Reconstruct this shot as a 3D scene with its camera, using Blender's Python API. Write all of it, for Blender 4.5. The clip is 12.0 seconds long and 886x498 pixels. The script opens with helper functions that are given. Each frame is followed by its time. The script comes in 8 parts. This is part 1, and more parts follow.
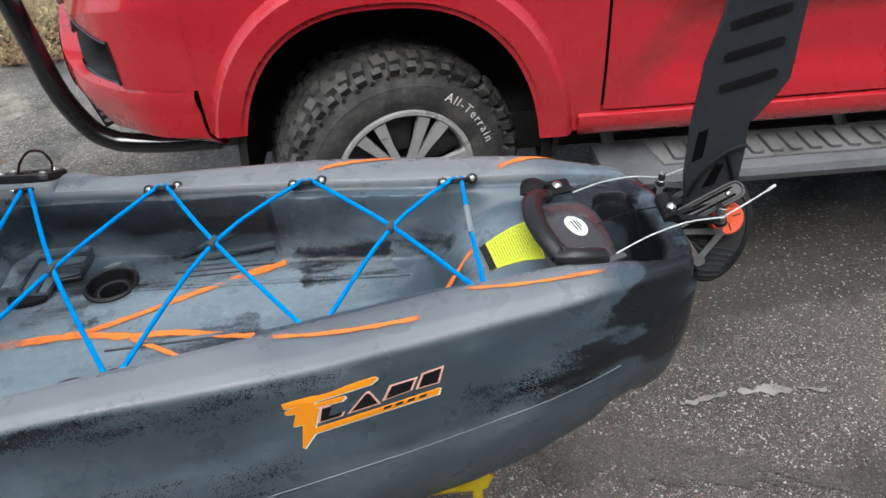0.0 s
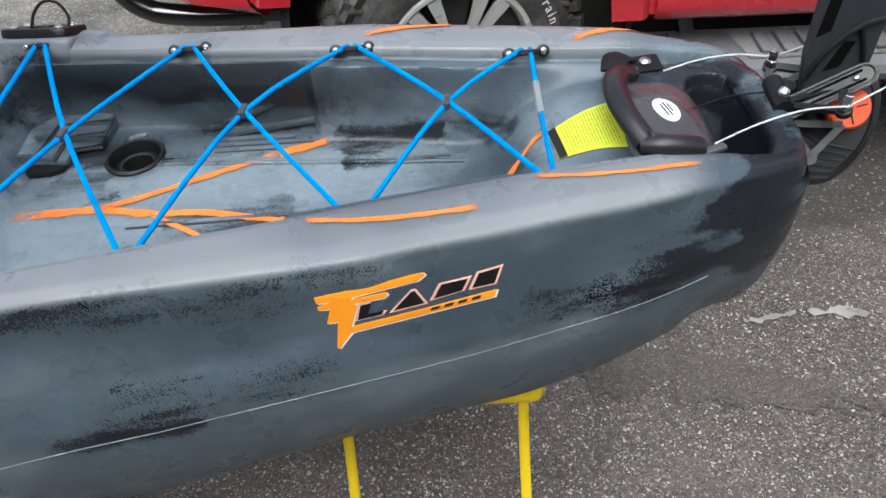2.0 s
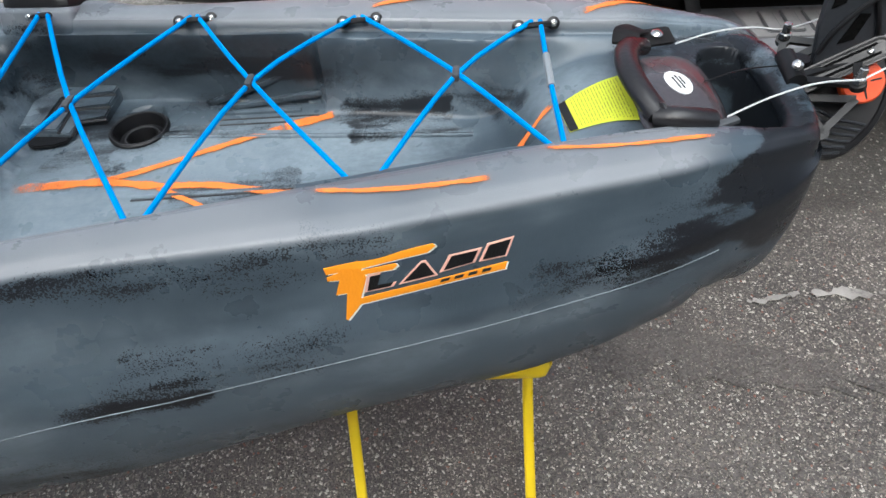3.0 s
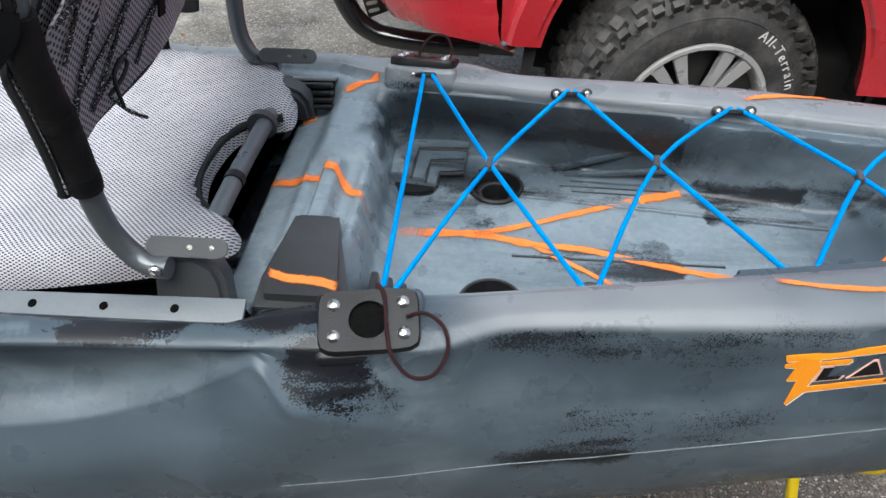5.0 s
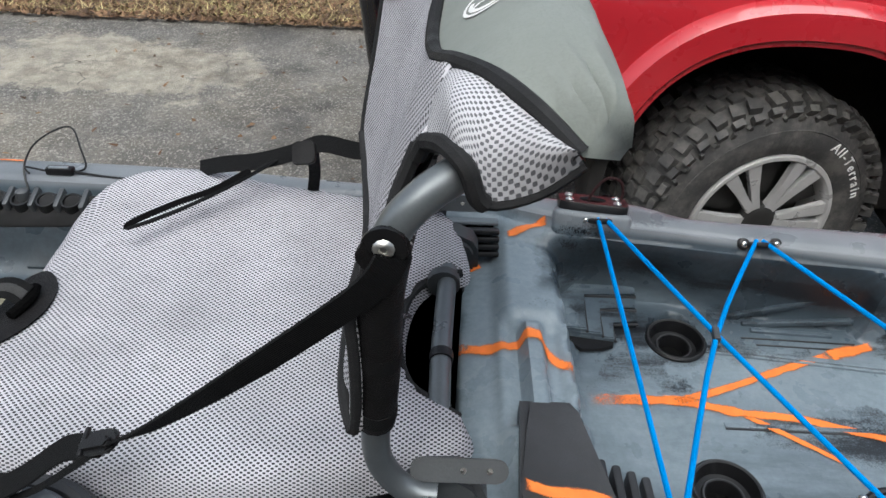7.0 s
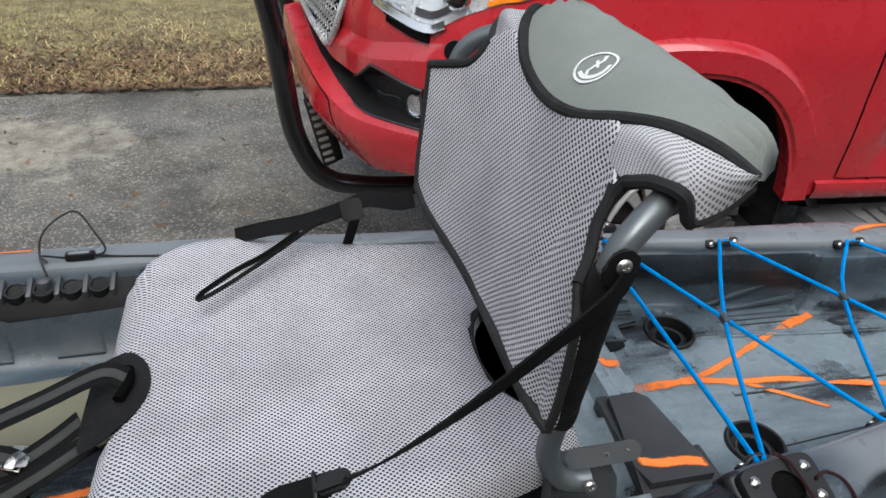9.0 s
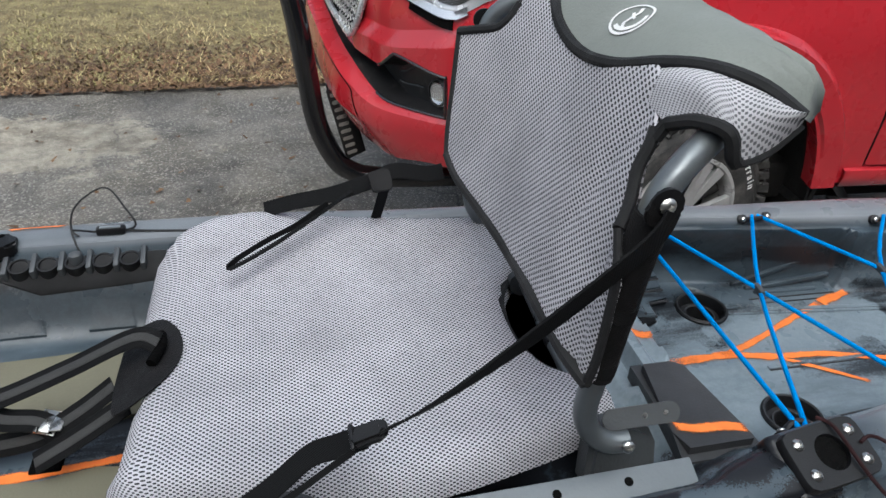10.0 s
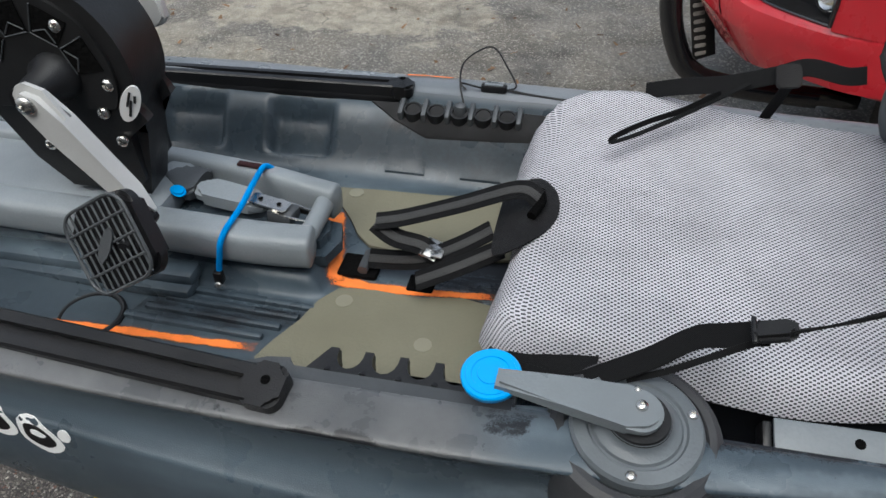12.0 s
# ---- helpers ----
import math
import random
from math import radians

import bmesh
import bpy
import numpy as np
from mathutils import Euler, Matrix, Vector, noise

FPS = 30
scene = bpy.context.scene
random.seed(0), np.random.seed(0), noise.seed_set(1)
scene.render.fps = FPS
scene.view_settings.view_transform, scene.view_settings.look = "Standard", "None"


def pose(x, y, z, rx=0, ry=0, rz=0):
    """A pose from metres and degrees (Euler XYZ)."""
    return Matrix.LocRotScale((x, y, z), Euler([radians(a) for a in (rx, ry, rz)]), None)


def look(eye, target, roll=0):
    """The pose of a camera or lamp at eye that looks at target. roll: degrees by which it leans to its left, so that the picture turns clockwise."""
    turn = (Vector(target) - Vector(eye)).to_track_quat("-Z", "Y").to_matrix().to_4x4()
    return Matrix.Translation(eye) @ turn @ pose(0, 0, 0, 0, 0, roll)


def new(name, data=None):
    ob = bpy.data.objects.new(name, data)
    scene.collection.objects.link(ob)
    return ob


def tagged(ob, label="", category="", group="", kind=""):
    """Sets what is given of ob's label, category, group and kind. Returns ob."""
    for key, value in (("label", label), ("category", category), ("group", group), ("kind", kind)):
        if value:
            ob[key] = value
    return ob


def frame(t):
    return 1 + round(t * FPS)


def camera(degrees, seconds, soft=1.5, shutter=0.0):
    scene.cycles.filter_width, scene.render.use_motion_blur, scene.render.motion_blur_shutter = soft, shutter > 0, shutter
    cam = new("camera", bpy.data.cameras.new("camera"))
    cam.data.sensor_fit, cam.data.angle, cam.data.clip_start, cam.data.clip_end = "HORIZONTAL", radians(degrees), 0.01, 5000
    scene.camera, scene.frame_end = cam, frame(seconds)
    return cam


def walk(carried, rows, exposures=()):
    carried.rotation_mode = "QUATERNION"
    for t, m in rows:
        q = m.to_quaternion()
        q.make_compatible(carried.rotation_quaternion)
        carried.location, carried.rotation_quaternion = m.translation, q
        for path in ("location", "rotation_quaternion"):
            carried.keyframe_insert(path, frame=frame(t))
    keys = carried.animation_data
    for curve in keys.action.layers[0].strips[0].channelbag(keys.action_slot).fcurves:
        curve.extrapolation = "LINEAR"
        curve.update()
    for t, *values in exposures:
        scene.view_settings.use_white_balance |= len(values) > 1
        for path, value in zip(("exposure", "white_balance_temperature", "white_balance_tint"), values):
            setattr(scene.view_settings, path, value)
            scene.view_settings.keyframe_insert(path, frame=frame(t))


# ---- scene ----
cam = camera(63.8, 12.0)
PATH = [
    (0, (-0.036, 0.015, 1.616), (0.121, 1.614, 0.426), -3.7),
    (0.5, (-0.063, 0.053, 1.535), (-0.051, 1.561, 0.222), -4.2),
    (1, (-0.051, 0.075, 1.513), (-0.048, 1.533, 0.144), -4.5),
    (1.5, (-0.045, 0.086, 1.522), (-0.042, 1.525, 0.133), -4.5),
    (2, (-0.05, 0.115, 1.51), (-0.04, 1.55, 0.116), -4.2),
    (2.5, (-0.063, 0.116, 1.493), (-0.052, 1.536, 0.085), -4.0),
    (2.7, (-0.063, 0.114, 1.493), (-0.046, 1.523, 0.074), -3.8),
    (4.3, (-0.227, 0.103, 1.53), (-0.317, 1.497, 0.099), -2.3),
    (4.5, (-0.321, 0.11, 1.532), (-0.411, 1.509, 0.105), -0.9),
    (5, (-0.533, 0.085, 1.578), (-0.666, 1.569, 0.244), -0.6),
    (5.5, (-0.64, 0.048, 1.614), (-0.775, 1.586, 0.342), -0.4),
    (6, (-0.69, 0.06, 1.634), (-0.811, 1.643, 0.418), 0.6),
    (6.5, (-0.795, 0.154, 1.638), (-0.865, 1.742, 0.425), 1.6),
    (7, (-0.913, 0.245, 1.629), (-0.902, 1.84, 0.423), 2.6),
    (7.2, (-0.952, 0.261, 1.634), (-0.88, 1.844, 0.413), 3.1),
    (8.8, (-1.244, 0.186, 1.668), (-0.799, 1.778, 0.543), 4.3),
    (9, (-1.239, 0.175, 1.678), (-0.78, 1.788, 0.589), 4.0),
    (9.2, (-1.233, 0.175, 1.680), (-0.767, 1.804, 0.652), 3.7),
    (9.5, (-1.224, 0.176, 1.682), (-0.747, 1.83, 0.664), 3.2),
    (10, (-1.26, 0.156, 1.626), (-0.848, 1.79, 0.549), 2.8),
    (10.5, (-1.268, 0.139, 1.592), (-1.011, 1.7, 0.368), 2.2),
    (11, (-1.287, 0.14, 1.577), (-1.219, 1.671, 0.292), 0.4),
    (11.5, (-1.345, 0.143, 1.587), (-1.496, 1.659, 0.291), -0.6),
    (12, (-1.402, 0.142, 1.585), (-1.729, 1.629, 0.287), -1.0),
]
walk(cam, [(t, look(eye, target, roll)) for t, eye, target, roll in PATH],
     [(0.0, 0.90, 6100, 5), (0.5, 1.05, 6100, 5), (2.5, 1.12, 6050, 5), (5.5, 1.12, 6150, 5), (6.5, 0.97, 6180, 5), (7.0, 0.79, 6200, 5), (9.5, 0.62, 6200, 5), (10.5, 0.58, 5900, 5), (11.2, 0.53, 5850, 5), (12.0, 0.58, 6200, 5)])

# ---- light: a bright overcast sky and a very soft sun ----
world = bpy.data.worlds.new("overcast")
scene.world = world
world.use_nodes = True
wn = world.node_tree.nodes
sky = wn.new("ShaderNodeTexSky")
sky.sky_type = "NISHITA"
sky.sun_disc = False
sky.sun_elevation, sky.sun_rotation = radians(55), radians(200)
sky.air_density, sky.dust_density, sky.ozone_density = 0.7, 5.0, 0.6
soften = wn.new("ShaderNodeHueSaturation")
soften.inputs["Saturation"].default_value = 0.50
world.node_tree.links.new(sky.outputs[0], soften.inputs["Color"])
world.node_tree.links.new(soften.outputs[0], wn["Background"].inputs[0])
wn["Background"].inputs[1].default_value = 0.15
sun = new("sun", bpy.data.lights.new("sun", "SUN"))
sun.data.energy, sun.data.angle, sun.data.color = 0.9, radians(40), (1.0, 0.99, 0.97)
sun.matrix_world = look((1.3, -0.2, 6.0), (0, 0.6, 0))

# ---- materials ----
def material(name, color, rough=0.5, metal=0.0, spec=0.5):
    m = bpy.data.materials.new(name)
    m.use_nodes = True
    b = m.node_tree.nodes["Principled BSDF"]
    b.inputs["Base Color"].default_value = (*color, 1)
    b.inputs["Roughness"].default_value = rough
    b.inputs["Metallic"].default_value = metal
    b.inputs["Specular IOR Level"].default_value = spec
    return m


class Nodes:
    """Short ways to lay nodes into a material."""

    def __init__(self, m):
        self.m, self.t = m, m.node_tree
        self.b = self.t.nodes["Principled BSDF"]
        self.co = self.t.nodes.new("ShaderNodeTexCoord").outputs["Object"]

    def put(self, kind, ins=(), **props):
        n = self.t.nodes.new("ShaderNode" + kind)
        if "operation" in props:
            n.operation = props["operation"]
        if "feature" in props:
            n.feature = props["feature"]
        if "data_type" in props:
            n.data_type = props["data_type"]
        if "interpolation_type" in props:
            n.interpolation_type = props["interpolation_type"]
        if "bands_direction" in props:
            n.bands_direction = props["bands_direction"]
        for k, v in dict(ins).items():
            if isinstance(v, bpy.types.NodeSocket):
                self.t.links.new(v, n.inputs[k])
            else:
                n.inputs[k].default_value = v
        return n

    def noise(self, scale, detail=3.0, rough=0.55, co=None):
        return self.put("TexNoise", {"Vector": co or self.co, "Scale": scale, "Detail": detail, "Roughness": rough}).outputs[0]

    def voronoi(self, scale, co=None, feature="F1", rnd=1.0):
        return self.put("TexVoronoi", {"Vector": co or self.co, "Scale": scale, "Randomness": rnd}, feature=feature)

    def ramp(self, v, a, b, lo=0.0, hi=1.0):
        return self.put("MapRange", {0: v, 1: a, 2: b, 3: lo, 4: hi}, interpolation_type="SMOOTHSTEP").outputs[0]

    def math(self, op, a, b=0.0):
        return self.put("Math", {0: a, 1: b}, operation=op).outputs[0]

    def mix(self, f, a, b):
        def col(v):
            return v if isinstance(v, bpy.types.NodeSocket) else (*v, 1)
        return self.put("Mix", {0: f, 6: col(a), 7: col(b)}, data_type="RGBA").outputs[2]

    def scaled(self, sx, sy, sz):
        return self.put("Mapping", {"Vector": self.co, "Scale": (sx, sy, sz)}).outputs[0]

    def color(self, v):
        self.t.links.new(v, self.b.inputs["Base Color"])

    def rough(self, v):
        self.t.links.new(v, self.b.inputs["Roughness"])

    def bump(self, v, depth, strength=1.0):
        n = self.put("Bump", {"Height": v, "Strength": strength, "Distance": depth})
        self.t.links.new(n.outputs[0], self.b.inputs["Normal"])


def worn(name, color, rough=0.5, metal=0.0, var=0.25, scale=30.0, bump=0.0004, spots=None, spec=0.5):
    """A plain surface with a cloudy tone, fine grain and a little relief."""
    m = material(name, color, rough, metal, spec)
    n = Nodes(m)
    big, fine = n.noise(scale * 0.2, 4), n.noise(scale * 12, 2)
    dark = tuple(c * (1 - var) for c in color)
    light = tuple(min(1, c * (1 + var)) for c in color)
    c = n.mix(n.ramp(big, 0.3, 0.7), dark, light)
    c = n.mix(n.ramp(fine, 0.35, 0.75, 0, 0.35), c, dark)
    if spots:
        c = n.mix(n.ramp(n.noise(scale * 0.7, 6, 0.7), 0.55, 0.68, 0, 0.75), c, spots)
    n.color(c)
    n.rough(n.ramp(n.noise(scale * 0.6, 4), 0.25, 0.75, max(0.03, rough - 0.1), min(1, rough + 0.12)))
    n.bump(fine, bump)
    return m


def hull_material():
    """Slate-blue moulded plastic, sprayed with black that breaks up into specks; pale and dim tones carry some light
    and shade.
    """
    m = material("slate camo plastic", (0.07, 0.09, 0.11), 0.4, spec=0.40)
    n = Nodes(m)
    speck = n.noise(470, 2, 0.6)
    fleck = n.noise(190, 3, 0.6)
    grain = n.noise(90, 4, 0.7)
    streaky = n.noise(1.0, 6, 0.66, n.scaled(3.0, 15.0, 26.0))
    wobble = n.put("VectorMath", {0: n.put("TexNoise", {"Vector": n.co, "Scale": 6.0, "Detail": 5.0, "Roughness": 0.65}).outputs[1], 1: (0.5, 0.5, 0.5)}, operation="SUBTRACT").outputs[0]
    wobble = n.put("VectorMath", {0: wobble, 1: (0.40, 0.09, 0.09)}, operation="MULTIPLY").outputs[0]
    moved = n.put("VectorMath", {0: n.co, 1: wobble}, operation="ADD").outputs[0]

    def sprayed(rows):
        """Oblong clouds of tone, for spray and for painted-in light and shade: middle x, y, z; half lengths along x and
        y; reach; strength.
        """
        out = None
        for x, y, z, hx, hy, r, power in rows:
            d = n.put("VectorMath", {0: moved, 1: (x, y, z)}, operation="SUBTRACT").outputs[0]
            d = n.put("VectorMath", {0: d}, operation="ABSOLUTE").outputs[0]
            d = n.put("VectorMath", {0: d, 1: (hx, hy, 0.0)}, operation="SUBTRACT").outputs[0]
            d = n.put("VectorMath", {0: d, 1: (0.0, 0.0, 0.0)}, operation="MAXIMUM").outputs[0]
            d = n.put("VectorMath", {0: d}, operation="LENGTH").outputs[1]
            f = n.ramp(d, r, r * 0.15, 0.0, power)
            out = f if out is None else n.math("MAXIMUM", out, f)
        return out

    black = sprayed((
        # stern, outside
        (0.30, 0.74, 0.905, 0.13, 0.0, 0.075, 1.10), (0.18, 0.71, 0.885, 0.12, 0.0, 0.055, 1.05), (0.20, 0.72, 0.855, 0.13, 0.0, 0.040, 0.7), (0.36, 0.80, 0.93, 0.05, 0.0, 0.06, 1.5), (0.09, 0.68, 0.865, 0.10, 0.0, 0.055, 1.0), (0.42, 0.86, 0.90, 0.02, 0.05, 0.09, 1.3), (0.40, 0.80, 0.885, 0.015, 0.04, 0.065, 1.7), (0.28, 0.735, 0.910, 0.10, 0.0, 0.025, 1.6), (0.375, 0.83, 0.90, 0.015, 0.07, 0.10, 3.6), (0.30, 0.765, 0.945, 0.07, 0.02, 0.035, 3.0), (0.20, 0.73, 0.925, 0.08, 0.0, 0.026, 1.6),
        # along the near side
        (-0.39, 0.60, 0.835, 0.035, 0.0, 0.075, 0.62), (-0.24, 0.61, 0.825, 0.02, 0.0, 0.085, 0.45), (-0.16, 0.65, 0.955, 0.05, 0.0, 0.05, 0.55), (-0.43, 0.59, 0.79, 0.06, 0.0, 0.035, 0.75), (-0.665, 0.57, 0.935, 0.015, 0.0, 0.070, 1.1), (-0.42, 0.63, 0.955, 0.16, 0.0, 0.035, 0.62),
        (-0.60, 0.56, 0.62, 0.5, 0.0, 0.12, 0.62), (-1.475, 0.575, 0.988, 0.02, 0.0, 0.032, 1.3), (-1.36, 0.60, 0.99, 0.08, 0.0, 0.030, 0.8), (-0.92, 0.585, 0.990, 0.06, 0.0, 0.040, 1.2), (-1.12, 0.61, 0.99, 0.14, 0.0, 0.030, 0.9), (-1.125, 0.54, 0.895, 0.015, 0.0, 0.035, 0.62), (-0.80, 0.63, 0.975, 0.06, 0.0, 0.06, 1.2),
        (-2.15, 0.55, 0.965, 0.12, 0.0, 0.03, 0.9), (-1.62, 0.535, 0.962, 0.13, 0.0, 0.022, 1.5),
        # far wall of the tank well
        (-0.60, 1.20, 0.955, 0.10, 0.0, 0.045, 1.0), (-0.05, 1.12, 0.955, 0.12, 0.0, 0.035, 0.95), (-0.30, 1.165, 0.95, 0.06, 0.0, 0.035, 0.7), (-0.36, 1.10, 0.86, 0.08, 0.0, 0.06, 0.62),
        (0.02, 1.02, 0.87, 0.06, 0.0, 0.06, 0.80), (-0.15, 0.83, 0.85, 0.10, 0.0, 0.05, 0.7), (-0.30, 1.128, 0.905, 0.36, 0.02, 0.045, 0.85), (-0.66, 1.10, 0.88, 0.02, 0.06, 0.05, 0.8),
        (-0.49, 1.09, 0.84, 0.09, 0.03, 0.075, 0.88), (-0.10, 1.04, 0.85, 0.07, 0.02, 0.05, 1.05), (-0.36, 0.90, 0.84, 0.08, 0.02, 0.06, 0.80), (-0.62, 1.00, 0.84, 0.02, 0.03, 0.05, 0.75), (-0.70, 1.02, 0.90, 0.01, 0.10, 0.035, 0.75),
        # round the hatch at the stern
        (0.36, 0.98, 0.93, 0.05, 0.03, 0.09, 1.1), (0.30, 0.87, 0.94, 0.05, 0.05, 0.05, 0.9),
        # behind and under the seat
        (-0.925, 0.90, 0.86, 0.015, 0.24, 0.040, 1.3), (-1.27, 0.90, 0.85, 0.26, 0.16, 0.08, 1.3), (-0.73, 0.66, 0.93, 0.02, 0.02, 0.05, 1.0),
        # cockpit
        (-1.60, 1.235, 0.930, 0.10, 0.0, 0.055, 1.2), (-1.90, 1.10, 0.88, 0.10, 0.0, 0.04, 0.9), (-1.85, 0.77, 0.875, 0.10, 0.0, 0.05, 0.9), (-1.70, 0.64, 0.93, 0.10, 0.0, 0.04, 0.9)))
    stray = n.ramp(n.noise(1.0, 4, 0.55, n.scaled(2.2, 6.0, 7.0)), 0.60, 0.76, 0.0, 0.55)
    amount = n.math("MAXIMUM", n.math("MULTIPLY", black, n.ramp(streaky, 0.30, 0.62, 0.35, 1.25)), stray)
    # the spray breaks up into specks where it thins out
    grainy = n.math("ADD", n.math("MULTIPLY", n.math("SUBTRACT", speck, 0.5), 1.9), n.math("MULTIPLY", n.math("SUBTRACT", fleck, 0.5), 0.7))
    mask = n.ramp(n.math("ADD", amount, grainy), 0.52, 0.62)
    # inside the wells the spray is a soft mist
    p = n.put("SeparateXYZ", {0: n.co}).outputs
    inside = n.math("MULTIPLY", n.ramp(p[2], 0.955, 0.935), n.math("MULTIPLY", n.ramp(p[1], 0.68, 0.72), n.ramp(p[1], 1.19, 1.15)))
    inside = n.math("MAXIMUM", inside, n.math("MAXIMUM", n.ramp(p[0], 0.20, 0.32, 0.0, 0.9), n.ramp(p[0], -1.15, -1.30, 0.0, 0.9)))
    mist = n.ramp(n.math("ADD", amount, n.math("MULTIPLY", grainy, 0.42)), 0.40, 0.98, 0.0, 0.94)
    mask = n.math("ADD", n.math("MULTIPLY", mask, n.math("SUBTRACT", 1.0, inside)), n.math("MULTIPLY", mist, inside))
    pale = n.ramp(n.noise(1.0, 4, 0.5, n.scaled(3.0, 8.0, 8.0)), 0.50, 0.74, 0, 0.75)
    # pale clouds lift the shaded well, bulkhead and scoop: brightness put in the colour
    light = sprayed(((-0.80, 0.98, 0.93, 0.07, 0.20, 0.12, 1.4), (-0.35, 0.93, 0.84, 0.25, 0.08, 0.14, 0.95), (-0.76, 1.10, 0.95, 0.03, 0.03, 0.10, 0.9), (0.14, 0.93, 0.92, 0.03, 0.03, 0.09, 0.8), (-0.45, 0.58, 0.90, 0.12, 0.0, 0.07, 0.55),
                     (-0.66, 0.93, 0.86, 0.03, 0.10, 0.10, 0.75), (-1.85, 0.70, 0.86, 0.1, 0.0, 0.06, 0.5), (-1.75, 0.57, 0.985, 0.50, 0.0, 0.03, 0.35), (-1.15, 0.575, 0.895, 0.30, 0.0, 0.045, 0.6), (-1.15, 0.565, 0.985, 0.10, 0.0, 0.020, 0.5)))
    pale = n.math("MAXIMUM", pale, n.math("MULTIPLY", light, n.ramp(streaky, 0.25, 0.6, 0.5, 1.0)))
    deep = n.ramp(n.noise(1.0, 4, 0.55, n.scaled(1.7, 5.0, 6.0)), 0.42, 0.58, 0.0, 0.85)
    # darker slate puts the shade of the inner walls and foot well into the colour
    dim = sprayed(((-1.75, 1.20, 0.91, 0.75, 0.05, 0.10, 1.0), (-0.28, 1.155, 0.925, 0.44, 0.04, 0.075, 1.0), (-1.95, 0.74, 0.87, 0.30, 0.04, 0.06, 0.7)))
    base = n.mix(pale, (0.080, 0.106, 0.129), (0.225, 0.272, 0.308))
    base = n.mix(n.math("MAXIMUM", n.math("MULTIPLY", deep, n.math("SUBTRACT", 1.0, pale)), 0.0), base, (0.040, 0.055, 0.069))
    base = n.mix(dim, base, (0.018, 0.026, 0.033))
    base = n.mix(n.ramp(grain, 0.3, 0.7, 0, 0.25), base, (0.06, 0.08, 0.10))
    # gunwale tops: charcoal forward, pale sky sheen painted in aft and far side
    # charcoal gunwale beside the cockpit
    fore = n.math("MULTIPLY", n.math("MULTIPLY", n.ramp(p[0], -1.40, -1.50), n.ramp(p[2], 0.962, 0.972)), n.ramp(p[1], 0.70, 0.66, 0.0, 0.9))
    base = n.mix(fore, base, n.mix(n.ramp(n.noise(7, 5, 0.65), 0.35, 0.65), (0.072, 0.073, 0.075), (0.130, 0.130, 0.131)))
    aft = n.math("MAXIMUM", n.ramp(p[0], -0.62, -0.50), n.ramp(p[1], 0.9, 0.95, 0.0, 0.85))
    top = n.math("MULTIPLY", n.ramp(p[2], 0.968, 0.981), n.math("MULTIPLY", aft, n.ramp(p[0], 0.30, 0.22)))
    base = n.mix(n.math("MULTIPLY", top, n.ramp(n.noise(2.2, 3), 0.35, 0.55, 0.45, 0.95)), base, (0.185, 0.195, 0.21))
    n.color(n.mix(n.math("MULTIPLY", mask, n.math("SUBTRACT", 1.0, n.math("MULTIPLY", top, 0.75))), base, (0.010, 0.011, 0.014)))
    n.rough(n.ramp(n.noise(14, 5), 0.3, 0.7, 0.24, 0.40))
    h = n.math("ADD", n.math("MULTIPLY", n.noise(700, 2), 0.5), n.math("MULTIPLY", n.noise(60, 3), 0.5))
    n.bump(h, 0.0005)
    return m


def mesh_fabric(name, thread, gap, pitch, axes, laid=False):
    """Spacer mesh: staggered small holes between pale threads. axes: the two directions of the cloth, and a third that they follow over an edge."""
    m = material(name, thread, 0.75)
    n = Nodes(m)
    p = n.put("SeparateXYZ", {0: n.put("TexCoord").outputs["UV"] if laid else n.co}).outputs
    def along(k, size):
        v = n.math("SUBTRACT", p[1], p[0]) if axes == (1, 2) and k == 0 else p[axes[k]]
        if len(axes) > 2:
            over = p[axes[2]] if k else n.math("MULTIPLY", n.math("SUBTRACT", p[axes[2]], 0.985), n.ramp(p[axes[0]], -1.42, -1.47))
            v = n.math("ADD", v, over)
        return n.math("MULTIPLY", v, 2 * math.pi / size)
    warp = n.math("MULTIPLY", n.math("SUBTRACT", n.noise(7, 2), 0.5), 2.2)
    u, v = n.math("ADD", along(0, pitch), warp), along(1, pitch * 0.82)
    hole = n.math("MULTIPLY", n.math("COSINE", u), n.math("COSINE", v))
    dark = n.ramp(hole, 0.04, 0.32)
    tone = n.mix(n.ramp(n.noise(8, 5), 0.3, 0.7), tuple(c * 0.84 for c in thread), tuple(min(1, c * 1.08) for c in thread))
    dirt = n.mix(n.ramp(n.noise(40, 5, 0.7), 0.5, 0.75, 0, 0.25), tone, (0.2, 0.2, 0.2))
    n.color(n.mix(dark, dirt, gap))
    n.bump(n.math("MULTIPLY", dark, -1.0), 0.0008, 0.7)
    return m


def webbing(name, color, stripe=None):
    m = material(name, color, 0.75, spec=0.15)
    n = Nodes(m)
    w = n.put("TexWave", {"Vector": n.co, "Scale": 260.0, "Distortion": 0.6, "Detail": 1.0}, bands_direction="DIAGONAL").outputs[0]
    c = n.mix(n.ramp(w, 0.3, 0.8, 0, 0.7), color, tuple(min(1, k * 1.5 + 0.003) for k in color))
    c = n.mix(n.ramp(n.noise(25, 4), 0.55, 0.8, 0, 0.3), c, stripe or (0.03, 0.03, 0.03))
    n.color(c)
    n.bump(w, 0.0007)
    return m


def speckled(name):
    m = material(name, (0.01, 0.01, 0.01), 0.6)
    n = Nodes(m)
    n.color(n.mix(n.ramp(n.noise(420, 1, 0.5), 0.60, 0.64), (0.008, 0.008, 0.009), (0.55, 0.54, 0.55)))
    return m


